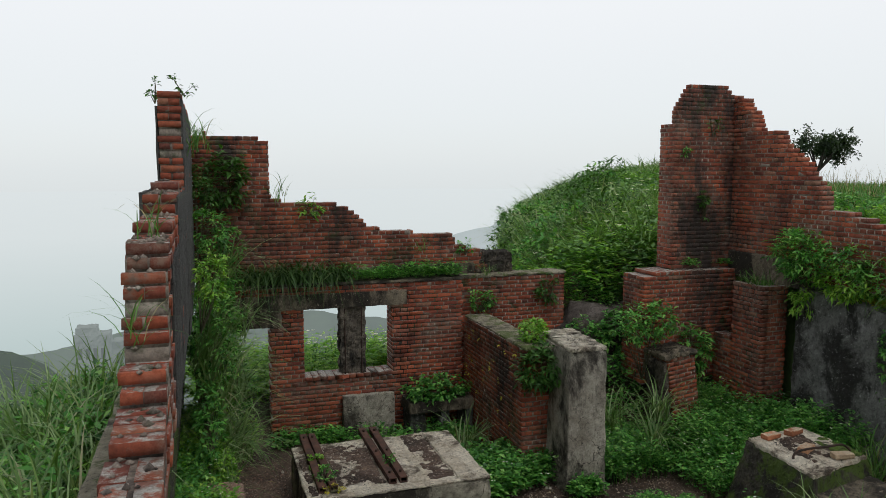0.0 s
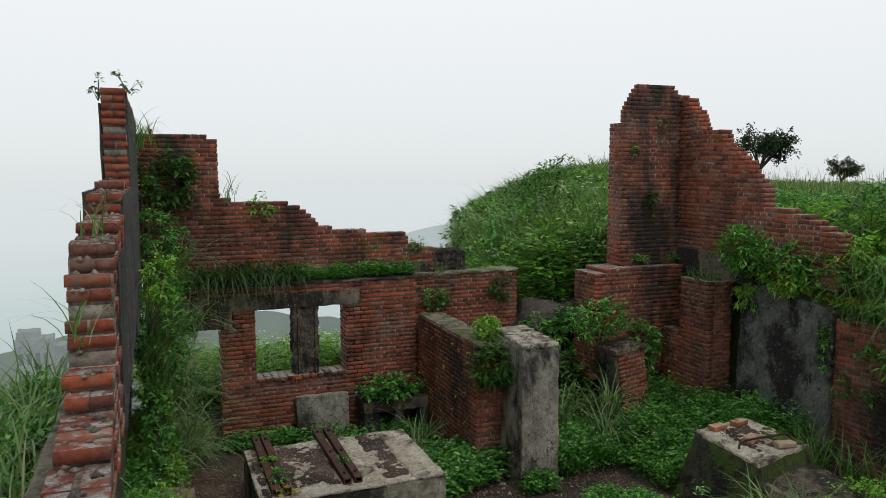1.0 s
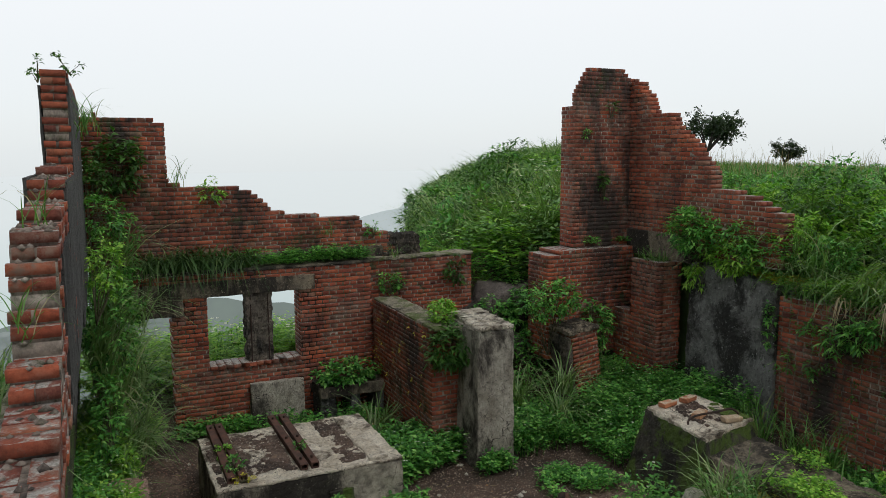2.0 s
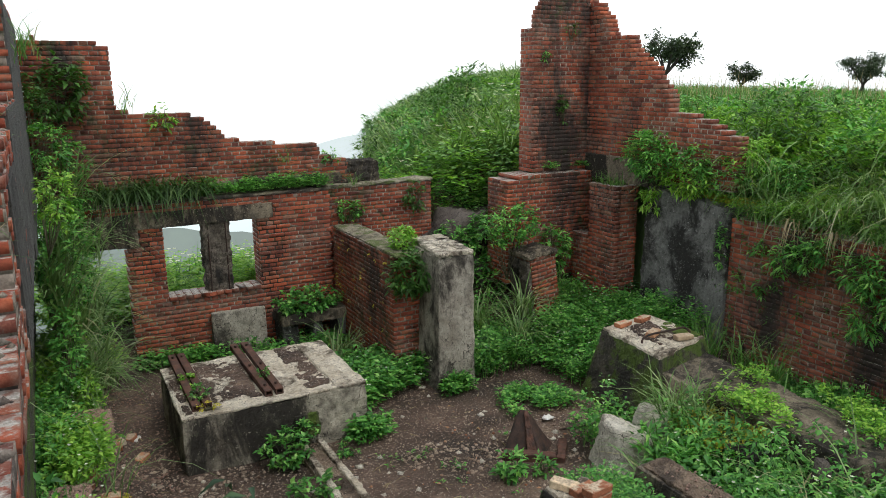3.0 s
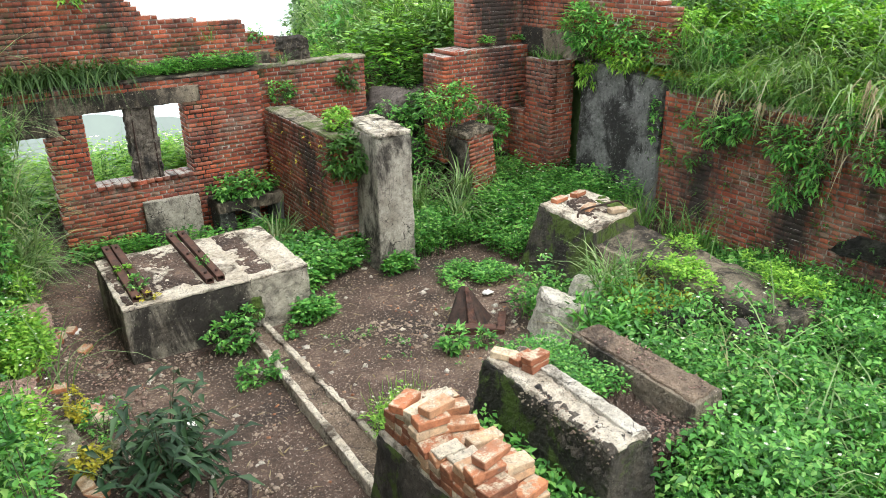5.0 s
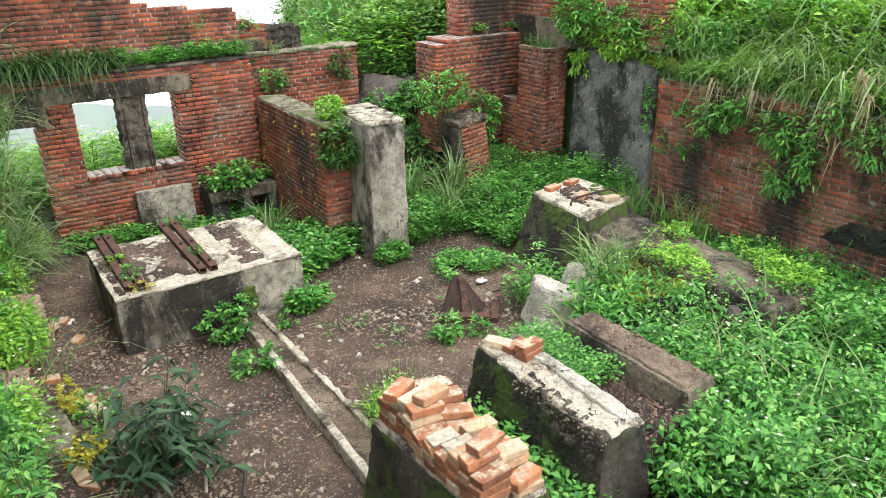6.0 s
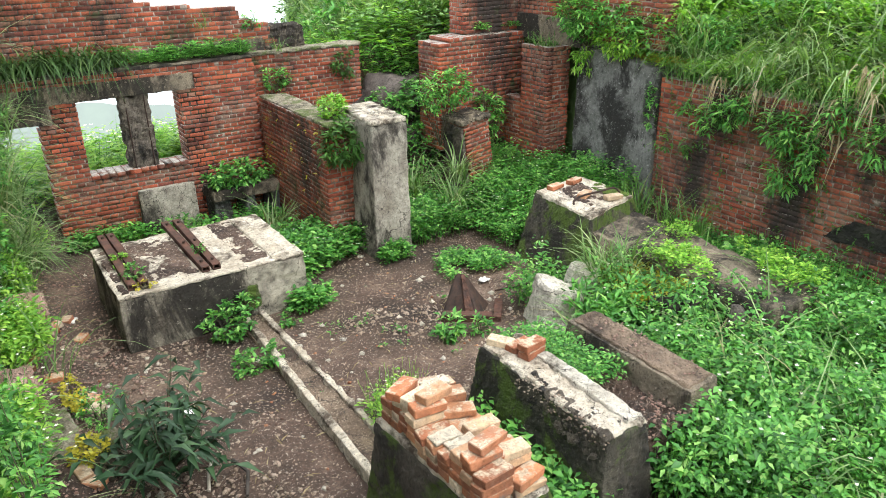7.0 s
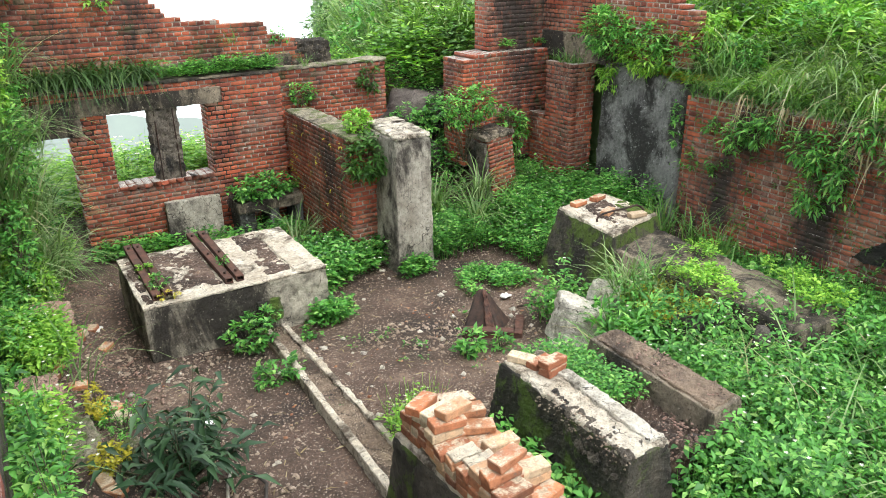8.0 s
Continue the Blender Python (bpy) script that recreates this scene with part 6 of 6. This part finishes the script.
p = spots(230, -0.46, -0.14, 4.4, 9.2, lambda x, y: ~((y > 6.4) & (y < 7.25) & (x > -0.38)))
grow("weeds", "tall green weeds growing up the west wall", "weeds", [herbs(p, 0.58 * rng.uniform(0.5, 1.1, len(p)) * drift(p, 1.3, 5.0), 34, 0.07, 0.46, 0.12, (-0.4, 0.7)), stems(p, 0.5, 0.005)], M_WEED, flower=flowers(lifted(p[::14], 0.5), 0.02))
k = np.repeat(np.arange(7), 13)
b0 = np.stack([rng.uniform(-0.35, -0.1, 7), np.linspace(4.8, 9.3, 7), np.full(7, 0.45)], 1)[k] + rng.normal(0, 0.05, (len(k), 3))
grow("grass", "arching pale grass along the west wall", "grass", [blades(b0, 0.62, 0.015, heading=rng.normal(-0.3, 1.2, len(k)), reach=0.9, fall=0.65)], M_GRASS_PALE)

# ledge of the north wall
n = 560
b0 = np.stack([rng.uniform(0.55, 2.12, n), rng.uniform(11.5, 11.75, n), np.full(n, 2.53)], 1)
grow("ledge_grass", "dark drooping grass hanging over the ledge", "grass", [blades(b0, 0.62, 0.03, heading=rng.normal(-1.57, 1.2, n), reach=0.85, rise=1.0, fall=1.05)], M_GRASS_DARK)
n = 170
b0 = np.stack([rng.uniform(1.9, 4.1, n), rng.uniform(11.52, 11.8, n), np.full(n, 2.53)], 1)
b0 = clumped(b0, 1.6, -0.08, 2.0)
grow("ledge_herbs", "small green herbs growing along the ledge", "weeds", [herbs(b0, 0.26 * rng.uniform(0.3, 1.1, len(b0)), 28, 0.055, 0.55, 0.12)], M_WEED)
k = np.repeat(np.arange(3), 26)
b0 = np.array([(4.5, 11.55, 2.53), (3.4, 11.78, 2.95), (8.0, 9.05, 2.5)])[k] + rng.normal(0, 0.05, (len(k), 3)) * (1, 1, 0)
grow("ledge_grass", "dry grass tuft on the wall ledge", "grass", [blades(b0, 0.36, 0.01, reach=0.9, fall=0.6)], M_GRASS)
n = 70
b0 = np.stack([rng.uniform(7.86, 8.25, n), rng.uniform(8.9, 9.4, n), np.full(n, 2.5)], 1)
grow("ledge_grass", "grass growing on the brick pier", "grass", [blades(b0, 0.4, 0.013, reach=0.7, fall=0.5)], M_GRASS)
b0 = clumped(np.stack([rng.uniform(6.8, 8.2, 60), rng.uniform(10.0, 10.15, 60), np.full(60, 2.73)], 1), 2.2, 0.1, 3.0)
grow("ledge_herbs", "small weeds on the tower's ledge", "weeds", [herbs(b0, 0.14, 20, 0.06, 0.5, 0.1)], M_WEED)

# outside the window and west of the wall
p = spots(1500, -0.5, 6.2, 12.3, 14.6)
grow("weeds", "bright green undergrowth outside the window", "weeds", [herbs(p, 0.85, 30, 0.10, 0.45, 0.2, far_off=True)], M_FERN, flower=flowers(lifted(spots(60, 0.5, 3.5, 12.6, 14.2), 0.95), 0.05))
p = spots(240, 0.0, 5.0, 12.6, 14.4)
grow("grass", "tall grass outside the window", "grass", [blades(p, 1.3, 0.016, reach=0.35, fall=0.3)], M_GRASS)
p = spots(1900, -7.5, -1.1, 3.0, 13.0)
grow("weeds", "green undergrowth on the slope outside", "weeds", [herbs(p, 0.6, 26, 0.12, 0.42, 0.2, (-0.3, 1.0), far_off=True)], M_WEED)
tufts = spots(190, -6.5, -1.0, 4.5, 12.5)
k = np.repeat(np.arange(len(tufts)), 44)
grow("grass", "silver grass on the slope outside", "grass", [blades(tufts[k] + rng.normal(0, 0.1, (len(k), 3)) * (1, 1, 0), 1.35, 0.026, reach=0.6, fall=0.5)], M_GRASS_PALE)

# bank above the retaining wall
p = spots(3900, 8.5, 14.5, 2.0, 11.5, lambda x, y: ~((x < 8.75) & (y > 7.0)))
grow("weeds", "leafy weeds on the bank above the wall", "weeds", [herbs(p, 0.42 * rng.uniform(0.6, 1.15, len(p)) * drift(p, 1.2, 7.0), 28, 0.10, 0.42, 0.2, (-0.3, 0.9), far_off=True)], M_FERN, flower=flowers(lifted(spots(140, 8.6, 14, 0, 9), 0.5), 0.024))
p = spots(4200, 8.4, 15.0, 2.0, 9.5)
p = clumped(p, 0.45, -0.22, 9.0)
grow("grass", "long bright grass on the bank", "grass", [blades(p, 0.58, 0.024, reach=0.9, fall=0.72)], M_GRASS)
tufts = np.concatenate([spots(85, 8.6, 15.0, 2.5, 10.0), spots(26, 8.5, 9.8, 2.5, 6.2)])
k = np.repeat(np.arange(len(tufts)), 26)
grow("grass", "silver grass tufts on the bank", "grass", [blades(tufts[k] + rng.normal(0, 0.1, (len(k), 3)) * (1, 1, 0), 0.95, 0.034, reach=0.95, fall=0.75)], M_GRASS_PALE)
n = 1900
b0 = np.stack([rng.uniform(8.2, 8.75, n), rng.uniform(-1.5, 6.9, n), rng.uniform(2.32, 2.5, n)], 1)
grow("overhanging_grass", "grass mat hanging over the edge of the retaining wall", "grass", [blades(b0, 0.40, 0.020, heading=rng.normal(3.14, 1.3, n), reach=0.9, rise=0.85, fall=0.85)], M_GRASS)
n = 420
b0 = np.stack([rng.uniform(8.2, 8.4, n), rng.uniform(-1.5, 6.4, n), rng.uniform(2.25, 2.45, n)], 1)
grow("overhanging_grass", "dry grass and roots under the grass mat", "grass", [blades(b0, 0.34, 0.014, heading=rng.normal(3.14, 0.9, n), reach=0.45, rise=0.25, fall=0.8)], M_STRAW)
k = np.repeat(np.arange(8), (20, 22, 24, 22, 20, 16, 22, 18))
b0 = np.stack([np.full(8, 8.2), np.array((5.38, 4.4, 4.33, 4.12, 4.02, 5.95, 3.2, 2.4)), np.array((2.42, 2.4, 2.1, 2.8, 2.55, 2.45, 2.5, 2.5))], 1)[k] + rng.normal(0, 0.05, (len(k), 3))
grow("overhanging_grass", "dead straw-coloured grass hanging on the wall", "grass", [blades(b0, 0.5, 0.02, heading=rng.normal(3.14, 0.9, len(k)), reach=0.4, rise=0.2, fall=0.95)], M_STRAW)
for y, z, ry, rz, n in ((6.02, 1.98, 0.14, 0.28, 260), (5.72, 2.08, 0.24, 0.26, 420), (5.5, 2.2, 0.2, 0.2, 260), (5.02, 2.02, 0.26, 0.24, 480), (4.7, 1.95, 0.24, 0.4, 640), (4.86, 1.5, 0.18, 0.3, 420), (4.5, 1.75, 0.14, 0.35, 260), (4.3, 2.35, 0.3, 0.2, 320), (3.85, 2.1, 0.2, 0.3, 420), (3.2, 1.95, 0.4, 0.4, 600), (2.4, 1.9, 0.4, 0.5, 500)):
    bush("hanging_shrub", "fresh green shrub hanging down the brick wall", (8.13, y, z), (0.13, ry, rz * 0.8), int(n * 0.7), 0.12, 0.24, M_WEED, 0.4, (8.3, y, min(2.35, z + rz)))
for y, z, ry, rz, n in ((7.02, 1.95, 0.08, 0.32, 130), (6.75, 1.5, 0.14, 0.12, 70), (6.3, 1.5, 0.16, 0.12, 80), (6.45, 2.05, 0.12, 0.14, 90)):
    bush("wall_shrub", "small ferns rooted in the brick joints", (8.2, y, z), (0.08, ry, rz), n, 0.08, 0.4, M_WEED, 0.4, (8.3, y, z + 0.1))
n = 150
b0 = np.stack([np.full(n, 8.27), rng.uniform(1.5, 7.25, n), rng.uniform(0.7, 2.2, n)], 1)
d0 = np.stack([-np.ones(n), rng.normal(0, 0.6, n), rng.normal(0, 0.5, n)], 1)
k = np.repeat(np.arange(n), 7)
grow("wall_weeds", "small ferns and seedlings in the brick joints", "weeds", [leaves(b0[k] + rng.normal(0, 0.035, (len(k), 3)) * (0.2, 1, 1), d0[k] + rng.normal(0, 0.5, (len(k), 3)), rng.uniform(0.03, 0.08, len(k)), 0.025)], M_WEED_DARK)
n = 26
b0 = np.stack([np.full(n, 4.05), rng.uniform(9.2, 11.4, n), rng.uniform(0.6, 1.8, n)], 1)
k = np.repeat(np.arange(n), 4)
grow("wall_weeds", "tiny yellow-green seedlings in the brick joints", "weeds", [leaves(b0[k] + rng.normal(0, 0.02, (len(k), 3)) * (0.2, 1, 1), np.array((-1.0, 0, 0)) + rng.normal(0, 0.5, (len(k), 3)), rng.uniform(0.03, 0.06, len(k)), 0.025)], M_YELLOW)
p = spots(60, 8.3, 8.6, 6.6, 7.6)
p[:, 2] = 2.5
grow("weeds", "yellowish herbs at the end of the concrete wall", "weeds", [herbs(p, 0.12, 26, 0.05, 0.5, 0.12)], M_YELLOW)

for x, y, rr, n, mm in ((9.2, 8.6, 0.7, 900, M_WEED), (9.9, 7.4, 0.8, 900, M_WEED_DARK), (9.0, 7.2, 0.45, 500, M_FERN), (9.4, 5.9, 0.5, 420, M_WEED), (10.8, 6.3, 0.8, 800, M_WEED), (10.4, 4.6, 0.6, 500, M_WEED_DARK), (9.3, 3.9, 0.5, 420, M_WEED), (11.5, 8.4, 0.9, 900, M_WEED), (10.6, 9.6, 0.8, 800, M_WEED), (12.4, 6.0, 0.8, 700, M_WEED_DARK)):
    bush("bank_shrub", "leafy green shrub on the overgrown bank", (x, y, float(height(x, y)) + 0.42), (rr, rr, 0.42), n, 0.14, 0.34, mm, 0.0, (x, y, float(height(x, y))))
p = spots(110, -0.4, 0.0, 8.8, 9.9)
grow("weeds", "bright young weeds beside the doorway path", "weeds", [herbs(p, 0.5, 24, 0.09, 0.4, 0.14, (-0.2, 1.0))], M_FERN)
b0 = np.stack([rng.uniform(-0.4, 0.0, 90), rng.uniform(8.4, 9.6, 90), np.full(90, 0.4)], 1)
grow("grass", "bright green grass blades by the west wall", "grass", [blades(b0, 0.8, 0.015, reach=0.7, fall=0.5)], M_GRASS)

n = 900
b0 = np.stack([rng.uniform(8.25, 9.0, n), rng.uniform(2.6, 7.2, n), np.full(n, 2.46)], 1)
b0[:, 2] += 0.18 * sm(8.4, 9.0, b0[:, 0])
grow("bank_mat", "low yellow-green herbs matting the edge of the bank", "weeds", [herbs(clumped(b0, 1.1, -0.25, 4.0), 0.2, 30, 0.05, 0.5, 0.13)], M_FERN)
k = np.repeat(np.arange(26), 22)
b0 = np.stack([rng.uniform(8.3, 9.6, 26), rng.uniform(3.2, 7.0, 26), np.full(26, 2.5)], 1)
b0[:, 2] += 0.35 * sm(8.4, 9.6, b0[:, 0])
grow("grass", "pale curving silver grass at the edge of the bank", "grass", [blades(b0[k] + rng.normal(0, 0.06, (len(k), 3)) * (1, 1, 0), 0.8, 0.026, heading=rng.normal(3.4, 1.2, len(k)), reach=0.95, fall=0.75)], M_GRASS_PALE)

# the hill behind


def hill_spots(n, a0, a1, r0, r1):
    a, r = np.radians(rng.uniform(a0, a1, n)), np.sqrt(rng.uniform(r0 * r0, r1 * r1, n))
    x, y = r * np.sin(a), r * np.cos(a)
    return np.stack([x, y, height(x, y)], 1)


p = hill_spots(5200, 17.5, 41, 13.4, 32)
grow("hill_shrubs", "dense dark green shrubs covering the hill", "shrubs", [herbs(clumped(p, 0.3, -0.3), 0.6, 24, 0.17, 0.40, 0.36, far_off=True)], M_HILL)
p = hill_spots(3600, 18, 41, 13.4, 28)
grow("hill_shrubs", "lighter leafy plants on the hill", "shrubs", [herbs(clumped(p, 0.3, -0.12, 5.0), 0.6, 24, 0.15, 0.40, 0.34, far_off=True)], M_FERN, flower=flowers(lifted(hill_spots(60, 24, 36, 14, 22), 0.65), 0.09))
tufts = clumped(hill_spots(1150, 19, 41, 14.5, 33), 0.22, -0.15, 8.0)
k = np.repeat(np.arange(len(tufts)), 26)
grow("hill_grass", "silver grass swathes over the hill", "grass", [blades(tufts[k] + rng.normal(0, 0.2, (len(k), 3)) * (1, 1, 0), 1.15, 0.045, reach=0.7, fall=0.5, seg=4)], M_GRASS_PALE)
p = hill_spots(26000, 40, 78, 14, 44)
grow("meadow", "green grass meadow on the plateau", "grass", [blades(p, 0.5, 0.03, reach=0.4, fall=0.25, seg=3)], M_GRASS)
p = hill_spots(700, 40, 70, 18, 40)
grow("meadow", "tall pale seeding grass on the plateau", "grass", [blades(p, 1.15, 0.02, reach=0.3, fall=0.15, seg=3)], M_STRAW)
p = hill_spots(2300, 40, 80, 12, 22)
grow("bank_shrubs", "leafy green plants at the meadow's edge", "shrubs", [herbs(clumped(p, 0.35, -0.1, 3.0), 0.5, 24, 0.14, 0.4, 0.3, far_off=True)], M_WEED)

p = hill_spots(34, 19.5, 31, 15, 25)
for x, y, z in p:
    rr = rng.uniform(0.5, 0.95)
    bush("hill_shrub", "rounded green shrub on the hill", (x, y, z + 0.5), (rr, rr, 0.55), int(420 * rr), 0.17, 0.36, M_WEED_DARK if rng.random() < 0.55 else M_WEED, 0.0, (x, y, z))


def small_tree(x, y, h, lean, seed):
    g = np.random.default_rng(seed)
    z = float(height(x, y)) - 0.1
    ob = thing("tree", "small dark wind-bent tree standing in the meadow", "tree", "meadow trees", at=(x, y, z))
    bm = bmesh.new()
    tips = []

    def limb(a, b, r0, r1):
        a, b = Vector(a), Vector(b)
        m = Matrix.Translation((a + b) / 2) @ (b - a).to_track_quat("Z", "Y").to_matrix().to_4x4()
        bmesh.ops.create_cone(bm, cap_ends=True, segments=7, radius1=r0, radius2=r1, depth=(b - a).length, matrix=m)

    fork = (x + 0.1 * h * lean, y, z + 0.34 * h)
    limb((x, y, z), fork, 0.055 * h, 0.04 * h)
    for j in range(9):
        a, q = g.uniform(0, 6.28), g.uniform(0.15, 0.42) * h
        t1 = (fork[0] + math.cos(a) * q + lean * 0.22 * h * g.random(), fork[1] + math.sin(a) * q, z + h * g.uniform(0.62, 0.95))
        limb(fork, t1, 0.026 * h, 0.008 * h)
        tips.append(t1)
    part("trunk", bm_mesh("trunk", bm, M_BARK), ob)
    tips = np.array(tips)
    k = g.integers(0, len(tips), 260)
    c = tips[k] + g.normal(0, 1, (260, 3)) * np.array((0.11, 0.11, 0.075)) * h
    kk = np.repeat(np.arange(260), 16)
    pp = c[kk] + g.normal(0, 0.035 * h, (len(kk), 3))
    part("crown", np_mesh("crown", *leaves(pp, g.normal(0, 1, (len(kk), 3)) + (0, 0, 0.3), 0.06 * h, 0.036 * h), M_TREE_LEAF), ob, "", "stuff")


small_tree(26.5, 27.1, 2.55, 1.0, 3)
small_tree(28.95, 24.6, 1.35, 1.2, 5)
small_tree(32.1, 20.6, 1.75, 0.3, 7)

for x, y, z, ry, rz, n, mm in ((8.35, 7.25, 2.85, 0.35, 0.28, 620, M_WEED), (8.55, 7.0, 3.1, 0.4, 0.34, 700, M_FERN), (8.2, 7.65, 3.05, 0.3, 0.26, 460, M_WEED), (8.7, 6.5, 2.9, 0.4, 0.3, 620, M_WEED)):
    bush("bank_shrub", "leafy shrub growing over the low end of the brick wall", (x, y, z), (0.24, ry, rz), n, 0.105, 0.34, mm, 0.3, (x + 0.1, y, 2.5))
b0 = np.stack([rng.uniform(8.35, 8.7, 260), rng.uniform(6.4, 7.5, 260), rng.uniform(2.5, 3.0, 260)], 1)
grow("grass", "grass burying the low end of the brick wall", "grass", [blades(b0, 0.5, 0.02, heading=rng.normal(3.6, 1.3, 260), reach=0.9, fall=0.75)], M_GRASS)
